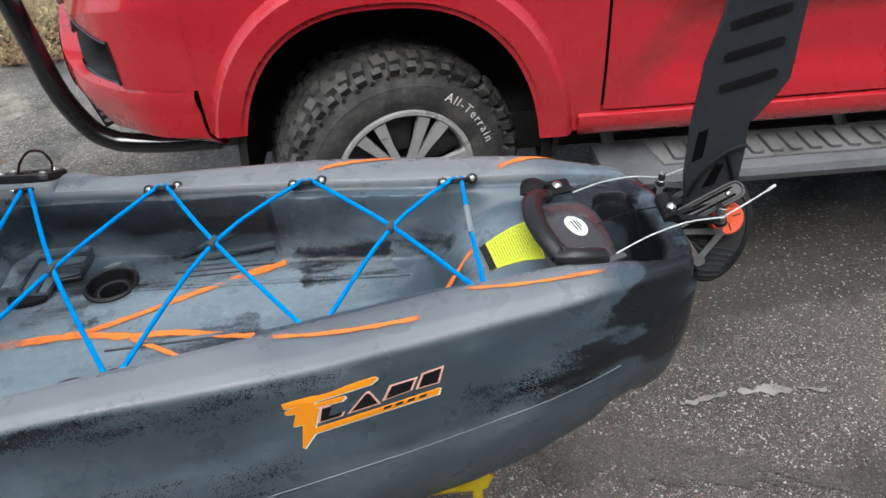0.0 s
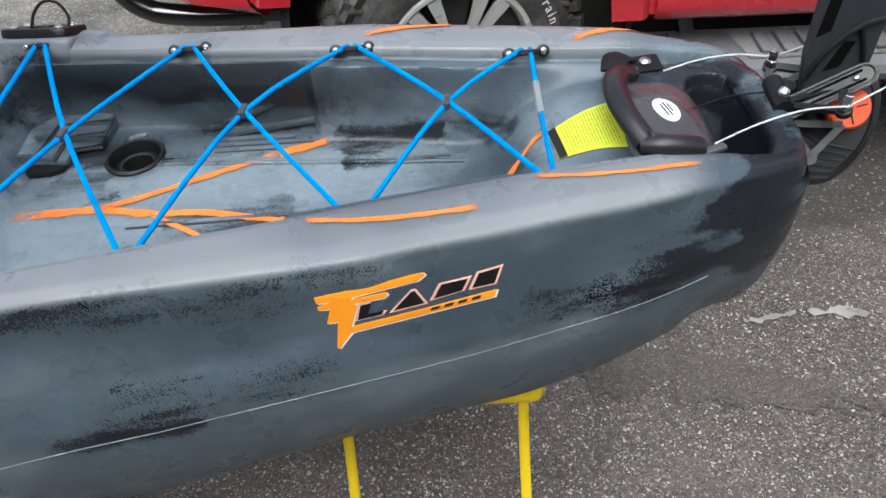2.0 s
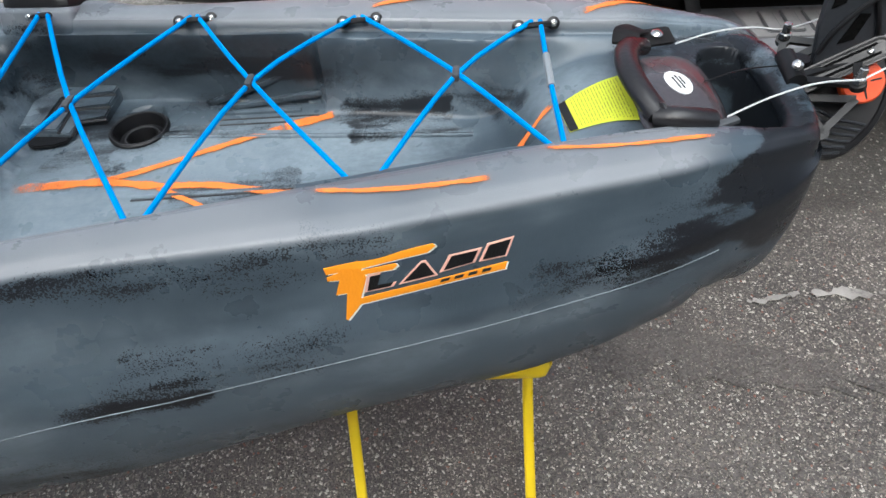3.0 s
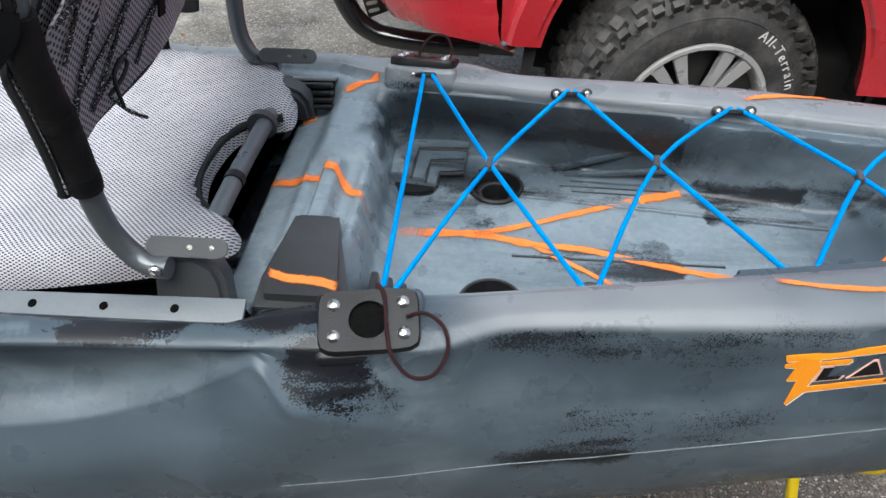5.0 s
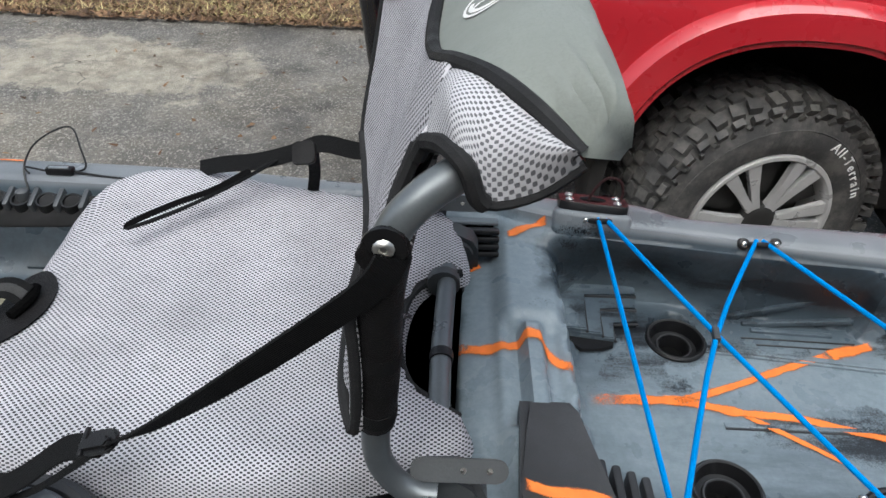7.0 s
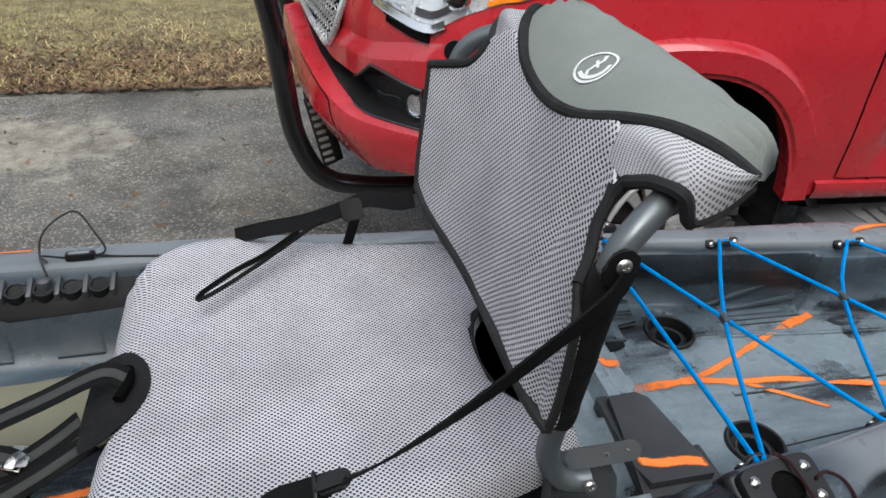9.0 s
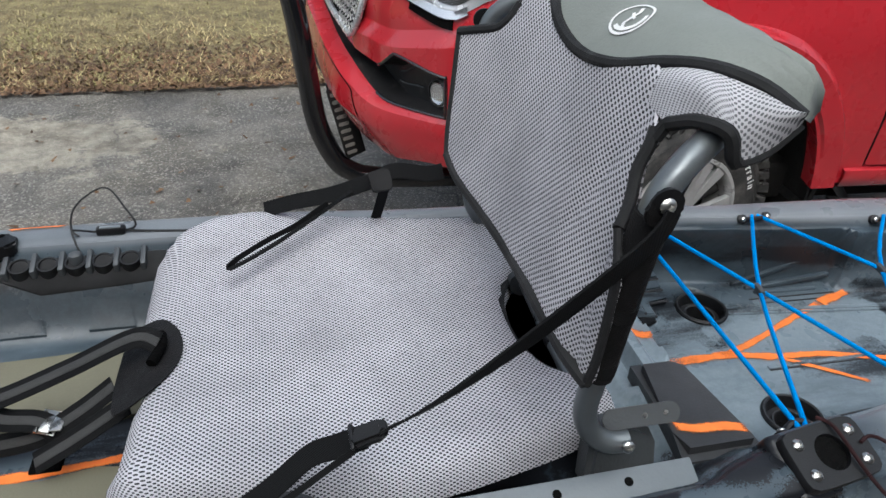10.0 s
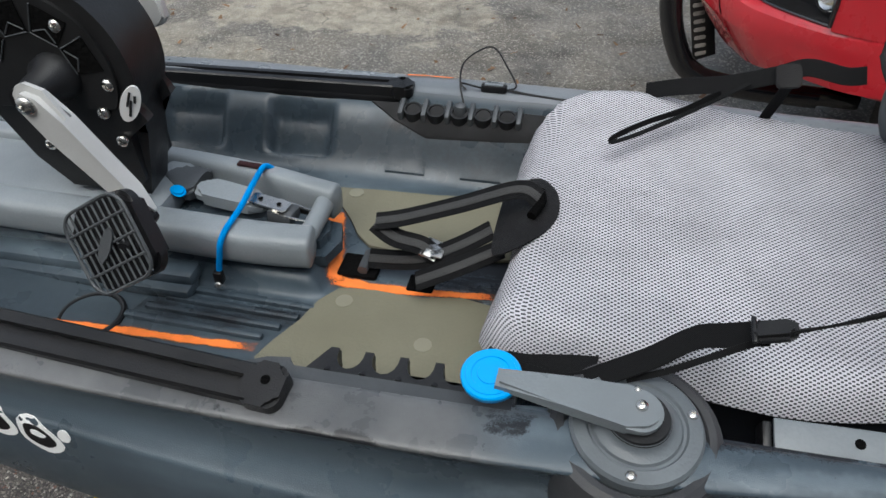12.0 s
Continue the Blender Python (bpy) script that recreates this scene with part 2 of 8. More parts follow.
def asphalt_material(name="old wet asphalt", sealed=0.0):
    """Stones of two sizes set in dark binder; sealed: how far tar covers them."""
    m = material(name, (0.08, 0.078, 0.075), 0.7)
    n = Nodes(m)
    p = n.put("SeparateXYZ", {0: n.co}).outputs
    warp = n.put("VectorMath", {0: n.co, 1: n.put("VectorMath", {0: n.put("TexNoise", {"Vector": n.co, "Scale": 70.0, "Detail": 3.0}).outputs[1], 1: (0.016, 0.016, 0.0)}, operation="MULTIPLY").outputs[0]}, operation="ADD").outputs[0]
    stones, small = n.voronoi(128, warp), n.voronoi(270, warp)
    tone = n.put("SeparateXYZ", {0: stones.outputs["Color"]}).outputs
    tone2 = n.put("SeparateXYZ", {0: small.outputs["Color"]}).outputs
    show = 1.0 - sealed
    binder = n.mix(n.ramp(n.noise(2.6, 6, 0.62), 0.35, 0.65), (0.060, 0.054, 0.049), (0.110, 0.098, 0.087))
    fine = n.mix(tone2[0], (0.042, 0.038, 0.034), (0.215, 0.190, 0.162))
    fine = n.mix(n.ramp(tone2[1], 0.88, 0.91), fine, (0.46, 0.425, 0.37))
    c = n.mix(n.math("MULTIPLY", n.ramp(small.outputs["Distance"], 0.62, 0.48), n.math("MULTIPLY", n.ramp(tone2[2], 0.12, 0.2), 0.25 + 0.75 * show)), binder, fine)
    pebble = n.mix(tone[0], (0.075, 0.066, 0.058), (0.30, 0.27, 0.23))
    pebble = n.mix(n.ramp(tone[1], 0.80, 0.84), pebble, (0.52, 0.485, 0.425))
    pebble = n.mix(n.ramp(tone[1], 0.07, 0.05), pebble, (0.21, 0.105, 0.075))
    shown = n.math("MULTIPLY", n.ramp(stones.outputs["Distance"], 0.50, 0.42), n.ramp(tone[2], 0.55, 0.6, 0.0, show))
    c = n.mix(shown, c, pebble)
    # worn, paler driveway towards the lawn, in ragged patches
    far = n.ramp(n.math("ADD", p[1], n.math("MULTIPLY", n.math("SUBTRACT", n.noise(1.1, 6, 0.65), 0.5), 1.8)), 1.9, 2.6)
    pale = n.mix(n.ramp(n.noise(1.9, 8, 0.70), 0.42, 0.58), (0.105, 0.097, 0.085), (0.205, 0.187, 0.155))
    pale = n.mix(n.ramp(n.noise(60, 5, 0.75), 0.46, 0.62, 0, 0.75), pale, (0.072, 0.068, 0.062))
    pale = n.mix(n.ramp(tone[1], 0.80, 0.86, 0, 0.75), pale, (0.40, 0.375, 0.33))
    c = n.mix(n.math("MULTIPLY", far, 0.80), c, pale)
    # sandy, bleached patches with crumbled edges
    for at, k, inner, amount in (((-2.75, 3.95, 0.0), (0.80, 1.8, 0.0), 0.62, 0.66), ((-3.9, 3.2, 0.0), (0.7, 1.6, 0.0), 0.50, 0.35)):
        cx = n.put("VectorMath", {0: n.put("VectorMath", {0: n.co, 1: at}, operation="SUBTRACT").outputs[0], 1: k}, operation="MULTIPLY").outputs[0]
        d = n.put("VectorMath", {0: cx}, operation="LENGTH").outputs[1]
        patch = n.ramp(n.math("ADD", d, n.math("MULTIPLY", n.math("SUBTRACT", n.noise(2.9, 9, 0.72), 0.5), 2.3)), inner + 0.16, inner)
        c = n.mix(n.math("MULTIPLY", patch, amount), c, n.mix(n.ramp(n.noise(9, 7, 0.7), 0.38, 0.6), (0.26, 0.228, 0.175), (0.46, 0.415, 0.33)))
    # hairline cracks in the old surface
    crack = n.put("TexVoronoi", {"Vector": n.put("VectorMath", {0: n.co, 1: n.put("VectorMath", {0: n.put("TexNoise", {"Vector": n.co, "Scale": 3.0, "Detail": 6.0}).outputs[1], 1: (0.55, 0.55, 0.0)}, operation="MULTIPLY").outputs[0]}, operation="ADD").outputs[0], "Scale": 1.15}, feature="DISTANCE_TO_EDGE").outputs["Distance"]
    c = n.mix(n.math("MULTIPLY", n.ramp(crack, 0.010, 0.003, 0, 0.8), n.math("MULTIPLY", far, n.ramp(n.noise(1.3, 3), 0.45, 0.6))), c, (0.03, 0.028, 0.026))
    # broad damp stains at random, and one that also paints in the truck's shade
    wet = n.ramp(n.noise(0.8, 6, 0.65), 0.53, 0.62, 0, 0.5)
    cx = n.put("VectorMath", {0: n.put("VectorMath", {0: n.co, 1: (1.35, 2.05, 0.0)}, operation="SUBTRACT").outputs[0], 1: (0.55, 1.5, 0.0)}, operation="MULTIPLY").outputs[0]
    truck_shade = n.math("ADD", n.put("VectorMath", {0: cx}, operation="LENGTH").outputs[1], n.math("MULTIPLY", n.math("SUBTRACT", n.noise(3.5, 6, 0.65), 0.5), 0.9))
    wet = n.math("MAXIMUM", wet, n.ramp(truck_shade, 0.95, 0.55, 0, 0.75))
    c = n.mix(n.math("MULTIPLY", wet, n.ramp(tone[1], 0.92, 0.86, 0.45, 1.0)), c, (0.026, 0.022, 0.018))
    n.color(c)
    n.rough(n.ramp(n.noise(2.3, 5), 0.4, 0.65, 0.40, 0.8))
    h = n.math("ADD", n.math("MULTIPLY", n.ramp(stones.outputs["Distance"], 0.6, 0.2), 0.6), n.math("MULTIPLY", n.noise(260, 3), 0.4))
    n.bump(h, 0.006)
    return m


def ground_soil(name, lo, hi, scale):
    m = material(name, lo, 0.95)
    n = Nodes(m)
    c = n.mix(n.ramp(n.noise(scale, 6, 0.7), 0.35, 0.65), lo, hi)
    c = n.mix(n.ramp(n.noise(scale * 11, 4), 0.45, 0.7, 0, 0.6), c, tuple(k * 0.35 for k in lo))
    n.color(c)
    n.bump(n.noise(scale * 9, 5), 0.03)
    return m


def blades_material(name, cols):
    m = material(name, cols[0], 0.8)
    n = Nodes(m)
    r = n.put("NewGeometry").outputs["Random Per Island"]
    c = n.mix(n.ramp(r, 0.15, 0.5), cols[0], cols[1])
    c = n.mix(n.ramp(r, 0.6, 0.9), c, cols[2])
    green = n.ramp(n.noise(0.9, 5), 0.42, 0.60, 0, 0.6)
    c = n.mix(green, c, cols[3])
    # bare and dead tufts
    n.color(n.mix(n.ramp(n.noise(3.2, 6, 0.7), 0.48, 0.64, 0, 0.7), c, cols[2]))
    return m


def car_paint():
    m = material("red car paint", (0.42, 0.006, 0.010), 0.3, 0.0)
    n = Nodes(m)
    flake = n.noise(1500, 1)
    c = n.mix(n.ramp(flake, 0.4, 0.7, 0, 0.35), (0.455, 0.016, 0.026), (0.56, 0.032, 0.042))
    # thin road film and specks
    dust = n.ramp(n.noise(55, 6, 0.75), 0.60, 0.78, 0, 0.22)
    n.color(n.mix(dust, c, (0.35, 0.22, 0.2)))
    n.rough(n.ramp(n.noise(9, 5), 0.3, 0.7, 0.22, 0.36))
    n.b.inputs["Coat Weight"].default_value = 1.0
    n.b.inputs["Coat Roughness"].default_value = 0.05
    return m


def tyre_material():
    m = material("dusty tyre rubber", (0.02, 0.02, 0.021), 0.75)
    n = Nodes(m)
    c = n.mix(n.ramp(n.noise(14, 6, 0.7), 0.4, 0.7), (0.040, 0.039, 0.039), (0.112, 0.106, 0.098))
    c = n.mix(n.ramp(n.noise(60, 5, 0.7), 0.58, 0.75, 0, 0.5), c, (0.17, 0.155, 0.13))
    n.color(c)
    n.bump(n.noise(220, 4), 0.0012)
    return m


def glass(name, color=(1, 1, 1), rough=0.02):
    m = material(name, color, rough)
    m.node_tree.nodes["Principled BSDF"].inputs["Transmission Weight"].default_value = 1.0
    m.node_tree.nodes["Principled BSDF"].inputs["IOR"].default_value = 1.45
    return m


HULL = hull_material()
def spray_paint(name, color):
    """Sprayed paint that thins out at the streak's edges and ends; the cloth's u runs across, v along."""
    m = material(name, color, 0.5, spec=0.3)
    n = Nodes(m)
    uv = n.put("SeparateXYZ", {0: n.put("TexCoord").outputs["UV"]}).outputs
    across = n.math("SUBTRACT", 1.0, n.math("ABSOLUTE", n.math("SUBTRACT", n.math("MULTIPLY", uv[0], 2.0), 1.0)))
    ends = n.math("MINIMUM", n.math("MULTIPLY", uv[1], 5.0), n.math("MULTIPLY", n.math("SUBTRACT", 1.0, uv[1]), 5.0))
    reach = n.math("MINIMUM", across, n.math("ADD", n.math("MULTIPLY", ends, 0.6), 0.12))
    drift = n.math("MULTIPLY", n.math("SUBTRACT", n.noise(45, 4, 0.6), 0.5), 0.7)
    dots = n.math("MULTIPLY", n.math("SUBTRACT", n.noise(600, 2, 0.6), 0.5), 0.55)
    alpha = n.ramp(n.math("ADD", n.math("ADD", reach, drift), dots), 0.10, 0.52, 0.0, 0.97)
    n.t.links.new(alpha, n.b.inputs["Alpha"])
    n.color(n.mix(n.ramp(n.noise(30, 4), 0.35, 0.65), tuple(c * 0.86 for c in color), tuple(min(1, c * 1.06) for c in color)))
    return m


SPRAY = spray_paint("orange spray", (0.90, 0.225, 0.045))
BLUE_CORD = webbing("blue bungee cord", (0.0, 0.24, 0.66), (0.0, 0.18, 0.5))
BLACK = worn("black plastic", (0.009, 0.009, 0.010), 0.38, var=0.3, scale=40, spec=0.35)
BLACK_SOFT = worn("black coated fabric", (0.010, 0.0095, 0.010), 0.55, var=0.35, scale=50, bump=0.001, spec=0.16)
DECK_BLACK = worn("black deck plastic", (0.036, 0.037, 0.040), 0.42, var=0.3, scale=40)
DRIVE_BLACK = worn("satin black casing", (0.010, 0.010, 0.0105), 0.40, var=0.25, scale=30)
COVER = worn("black vinyl", (0.012, 0.0112, 0.012), 0.32, var=0.35, scale=14, bump=0.0004, spec=0.5)
BLACK_WEB = webbing("black webbing", (0.0065, 0.0065, 0.007), (0.016, 0.016, 0.016))
GREY_WEB = webbing("grey ribbed webbing", (0.055, 0.055, 0.055), (0.02, 0.02, 0.02))
BINDING = worn("dark grey binding tape", (0.020, 0.020, 0.021), 0.7, var=0.3, scale=60, bump=0.0006, spec=0.2)
MESH_SEAT = mesh_fabric("pale grey spacer mesh", (0.50, 0.495, 0.53), (0.024, 0.024, 0.028), 0.0078, (0, 1, 2))
MESH_BACK = mesh_fabric("grey spacer mesh of the backrest", (0.51, 0.50, 0.535), (0.024, 0.024, 0.028), 0.0084, (1, 2))
CORD = speckled("black cord with white flecks")
MESH_REAR = mesh_fabric("grey backing mesh", (0.40, 0.385, 0.41), (0.05, 0.05, 0.055), 0.0094, (1, 2))
GREY_CLOTH = worn("sage grey woven cloth", (0.185, 0.20, 0.185), 0.8, var=0.12, scale=25, bump=0.0006)
RAIL_GREY = worn("blue-grey anodised rail", (0.150, 0.170, 0.185), 0.42, 0.0, var=0.15, scale=20)
TUBE_GREY = worn("grey anodised tube", (0.155, 0.17, 0.18), 0.36, 0.55, var=0.15, scale=30, bump=0.0001)
GREY_PLASTIC = worn("mid grey moulded plastic", (0.205, 0.226, 0.242), 0.42, var=0.14, scale=25)
DIAL_GREY = worn("slate grey dial plastic", (0.115, 0.130, 0.142), 0.38, var=0.2, scale=25)
LEVER_GREY = worn("grey lever plastic", (0.170, 0.190, 0.205), 0.36, var=0.14, scale=25)
DARK_GREY = worn("dark grey plate", (0.065, 0.07, 0.075), 0.45, 0.2, var=0.2, scale=30)
CRANK_GREY = worn("silver painted aluminium", (0.50, 0.50, 0.49), 0.42, 0.15, var=0.1, scale=40, bump=0.0001)
STEEL = worn("stainless steel", (0.62, 0.61, 0.58), 0.24, 1.0, var=0.12, scale=60, bump=0.0001)
CABLE = worn("white cable", (0.60, 0.61, 0.61), 0.4, var=0.1)
ORANGE_PLASTIC = worn("red-orange plastic", (0.75, 0.085, 0.018), 0.42, var=0.1)
STERN_BLACK = worn("glossy slate and plum plastic", (0.048, 0.042, 0.046), 0.2, var=0.45, scale=12, bump=0.0002, spots=(0.10, 0.11, 0.12), spec=0.7)
YELLOW_LABEL = worn("yellow label", (0.66, 0.72, 0.045), 0.5, var=0.06, scale=8)
WHITE = worn("white print", (0.74, 0.74, 0.73), 0.5, var=0.06)
INK = worn("black print", (0.012, 0.012, 0.012), 0.5)
OLIVE = worn("olive foam pad", (0.150, 0.142, 0.100), 0.85, var=0.08, scale=20, bump=0.0008)
OLIVE_DOT = worn("pale olive foam disc", (0.20, 0.193, 0.145), 0.85, var=0.08, scale=20)
YELLOW = worn("yellow painted steel", (0.80, 0.57, 0.012), 0.35, var=0.08, scale=20)
SKY_BLUE = worn("bright blue plastic", (0.0, 0.33, 0.80), 0.4, var=0.06)
CORD_DARK = webbing("dark red and black cord", (0.03, 0.012, 0.013), (0.16, 0.06, 0.06))
DECAL_ORANGE = worn("orange decal", (0.88, 0.30, 0.012), 0.4, var=0.05)
DECAL_PINK = worn("salmon decal line", (0.75, 0.42, 0.33), 0.4, var=0.08)
SEAM = worn("pale mould line", (0.165, 0.19, 0.21), 0.45)
BLADE = worn("slate-black rudder plastic", (0.026, 0.029, 0.034), 0.36, var=0.3, scale=14, spots=(0.05, 0.053, 0.058))
BOARD = worn("dusty running board", (0.125, 0.130, 0.138), 0.45, var=0.35, scale=9, spots=(0.17, 0.17, 0.168))
RED = car_paint()
RUBBER = tyre_material()
TRIM = worn("black exterior trim", (0.018, 0.018, 0.019), 0.4, var=0.3, scale=20, spots=(0.05, 0.048, 0.045))
GLOSS_BLACK = worn("gloss black steel", (0.008, 0.008, 0.009), 0.12, var=0.2, scale=10, bump=0.0001, spec=1.0)
# near-black that paints the darkness inside holes, gaps and recesses
DARK_FILL = worn("near-black opening fill", (0.004, 0.004, 0.004), 0.95, var=0.4, scale=14, bump=0.003, spec=0.05)
HOUSING = worn("dusty wheel housing", (0.020, 0.019, 0.018), 0.75, var=0.4, scale=14, bump=0.003, spec=0.3)
ALLOY = worn("machined alloy", (0.52, 0.515, 0.51), 0.34, 0.4, var=0.14, scale=25, bump=0.0001)
ALLOY_DARK = worn("dark grey wheel pockets", (0.035, 0.034, 0.033), 0.5, 0.3, var=0.3, scale=30)
CHROME = material("chrome", (0.75, 0.75, 0.76), 0.08, 1.0)
LAMP_BOWL = worn("bright lamp bowl", (0.62, 0.64, 0.66), 0.22, 0.55, var=0.15, scale=30, bump=0.0001)
LENS = glass("clear lens")
AMBER = worn("amber reflector", (0.75, 0.22, 0.01), 0.2)
LABEL_TEXT = worn("olive label print", (0.26, 0.28, 0.05), 0.6)
TREAD = worn("dusty step pad", (0.15, 0.15, 0.148), 0.65, var=0.25, scale=20, spots=(0.06, 0.06, 0.06))
WALL_GREY = worn("grey of the added wall", (0.20, 0.19, 0.18), 0.85, var=0.2, scale=6)
ASPHALT = asphalt_material()
LAWN = ground_soil("winter lawn soil", (0.16, 0.12, 0.062), (0.32, 0.27, 0.13), 7)
GRASS = blades_material("dry grass", ((0.30, 0.225, 0.105), (0.60, 0.49, 0.25), (0.15, 0.098, 0.048), (0.30, 0.31, 0.105)))
LEAF = blades_material("dead leaves", ((0.12, 0.062, 0.030), (0.26, 0.155, 0.08), (0.055, 0.032, 0.020), (0.17, 0.10, 0.05)))
TAR = asphalt_material("asphalt smeared with tar", 0.8)
CHALK = worn("pale scrape on asphalt", (0.30, 0.285, 0.26), 0.8, var=0.3, scale=40, spots=(0.10, 0.095, 0.09))
WINDOW = material("dark window glass", (0.01, 0.012, 0.014), 0.04)

# ---- shapes ----
YC = 0.922  # the boat's middle line runs along x at this y


def finish(name, bm, mat, parent=None, label="", smooth=35, loc=None):
    """Links a bmesh as one mesh object; with a parent it is a part of that thing."""
    bmesh.ops.recalc_face_normals(bm, faces=bm.faces[:])
    me = bpy.data.meshes.new(name)
    bm.to_mesh(me)
    bm.free()
    me.materials.append(mat)
    ob = new(name, me)
    if smooth:
        me.shade_smooth()
        me.set_sharp_from_angle(angle=radians(smooth))
    if parent is not None:
        ob.parent = parent
        if parent.type == "EMPTY" and not parent.get("local"):
            ob.matrix_parent_inverse = Matrix.Translation(-parent.location)
        if label:
            ob["label"] = label
    return ob


part = finish


def thing(name, loc, label, category, group="", local=False):
    ob = new(name)
    ob.empty_display_size = 0.1
    ob.location = loc
    if local:
        ob["local"] = 1
    return tagged(ob, label, category, group)


def sub(bm_ob_name, bm, mat, parent_part, label=""):
    """A sub-part under a part whose mesh lies in world places."""
    ob = finish(bm_ob_name, bm, mat)
    ob.parent = parent_part
    if label:
        ob["label"] = label
    return ob


def curve(tab):
    """A smooth curve through rows of (x, value), with no overshoot."""
    tab = sorted(tab)
    xs, ys = np.array([a for a, _ in tab], float), np.array([b for _, b in tab], float)
    d = np.diff(ys) / np.diff(xs)
    m = np.zeros(len(xs))
    m[1:-1] = np.where(d[:-1] * d[1:] > 0, 2 * d[:-1] * d[1:] / (d[:-1] + d[1:] + 1e-12), 0)
    m[0], m[-1] = d[0], d[-1]

    def f(x):
        x = np.clip(np.asarray(x, float), xs[0], xs[-1])
        i = np.clip(np.searchsorted(xs, x) - 1, 0, len(xs) - 2)
        h = xs[i + 1] - xs[i]
        t = (x - xs[i]) / h
        return ((2 * t**3 - 3 * t**2 + 1) * ys[i] + (t**3 - 2 * t**2 + t) * h * m[i] + (3 * t**2 - 2 * t**3) * ys[i + 1] + (t**3 - t**2) * h * m[i + 1])

    return f


def step(a, b, x):
    t = np.clip((np.asarray(x, float) - a) / (b - a), 0, 1)
    return t * t * (3 - 2 * t)


def spline(pts, n=8, closed=False):
    """Catmull-Rom through points."""
    p = [Vector(a) for a in pts]
    if len(p) < 3:
        return p
    k = len(p)
    out = []
    for i in range(k if closed else k - 1):
        a, b, c, d = (p[(i + j) % k] if closed else p[min(max(i + j, 0), k - 1)] for j in (-1, 0, 1, 2))
        for s in range(n):
            t = s / n
            out.append(0.5 * ((2 * b) + (c - a) * t + (2 * a - 5 * b + 4 * c - d) * t * t + (3 * b - a - 3 * c + d) * t**3))
    if not closed:
        out.append(p[-1])
    return out


def sweep(bm, pts, section, closed=False, up=(0, 0, 1), cap=True, scale=None):
    """Moves a closed section (rows of (side, up)) along a line of points."""
    pts = [Vector(p) for p in pts]
    k = len(pts)
    rings = []
    side0 = None
    for i, p in enumerate(pts):
        a = pts[(i - 1) % k] if closed or i else pts[0]
        b = pts[(i + 1) % k] if closed or i < k - 1 else pts[-1]
        t = (b - a).normalized()
        if side0 is None:
            side = t.cross(Vector(up))
            if side.length < 1e-3:
                side = t.cross(Vector((1, 0.3, 0)))
        else:
            side = side0 - t * side0.dot(t)
        side.normalize()
        side0 = side
        top = side.cross(t)
        s = scale(i / (k - 1)) if scale else 1.0
        rings.append([bm.verts.new(p + side * u * s + top * v * s) for u, v in section])
    n = len(section)
    for i in range(k if closed else k - 1):
        r, q = rings[i], rings[(i + 1) % k]
        for j in range(n):
            bm.faces.new((r[j], r[(j + 1) % n], q[(j + 1) % n], q[j]))
    if cap and not closed:
        bm.faces.new(rings[0][::-1])
        bm.faces.new(rings[-1])
    return bm


def ring(r, n=10, flat=1.0):
    return [(r * math.cos(2 * math.pi * i / n), r * flat * math.sin(2 * math.pi * i / n)) for i in range(n)]


def tube(pts, r, n=10, bm=None, smooth=6, closed=False, up=(0, 0, 1), scale=None):
    bm = bm or bmesh.new()
    return sweep(bm, spline(pts, smooth, closed) if smooth else pts, ring(r, n), closed, up, scale=scale)


def strip(pts, width, thick, bm=None, smooth=6, up=(0, 0, 1)):
    """A strap: flat across `up`, with a little thickness."""
    bm = bm or bmesh.new()
    w, t = width / 2, thick / 2
    return sweep(bm, spline(pts, smooth) if smooth else pts, [(-w, -t * 0.5), (-w * 0.92, -t), (w * 0.92, -t), (w, -t * 0.5), (w, t * 0.5), (w * 0.92, t), (-w * 0.92, t), (-w, t * 0.5)], up=up)


def box(sx, sy, sz, m=None, bevel=0.0, bm=None, seg=2):
    bm = bm or bmesh.new()
    got = bmesh.ops.create_cube(bm, size=1.0, matrix=(m or Matrix()) @ Matrix.Diagonal((sx, sy, sz, 1)))
    if bevel:
        edges = list({e for v in got["verts"] for e in v.link_edges})
        bmesh.ops.bevel(bm, geom=edges, offset=bevel, segments=seg, affect="EDGES", profile=0.5)
    return bm


def lathe(profile, m=None, n=24, bm=None, caps=True):
    """Turns rows of (radius, height) about z."""
    bm = bm or bmesh.new()
    m = m or Matrix()
    rings = [[bm.verts.new(m @ Vector((r * math.cos(2 * math.pi * i / n), r * math.sin(2 * math.pi * i / n), z))) for i in range(n)] for r, z in profile]
    for a, b in zip(rings, rings[1:]):
        for i in range(n):
            bm.faces.new((a[i], a[(i + 1) % n], b[(i + 1) % n], b[i]))
    if caps:
        bm.faces.new(rings[0][::-1])
        bm.faces.new(rings[-1])
    return bm


def slab(outline, thick, place=None, bm=None, bevel=0.0):
    """A flat plate: a 2D outline with thickness along z, carried by place (a matrix or a function of x, y, z)."""
    bm = bm or bmesh.new()
    at = (lambda x, y, z: place @ Vector((x, y, z))) if isinstance(place, Matrix) else place or (lambda x, y, z: Vector((x, y, z)))
    lo = [bm.verts.new(at(x, y, 0.0)) for x, y in outline]
    hi = [bm.verts.new(at(x, y, thick)) for x, y in outline]
    n = len(outline)
    f1 = bm.faces.new(lo[::-1])
    f2 = bm.faces.new(hi)
    for i in range(n):
        bm.faces.new((lo[i], lo[(i + 1) % n], hi[(i + 1) % n], hi[i]))
    if bevel:
        bmesh.ops.bevel(bm, geom=list(f2.edges) + list(f1.edges), offset=bevel, segments=2, affect="EDGES")
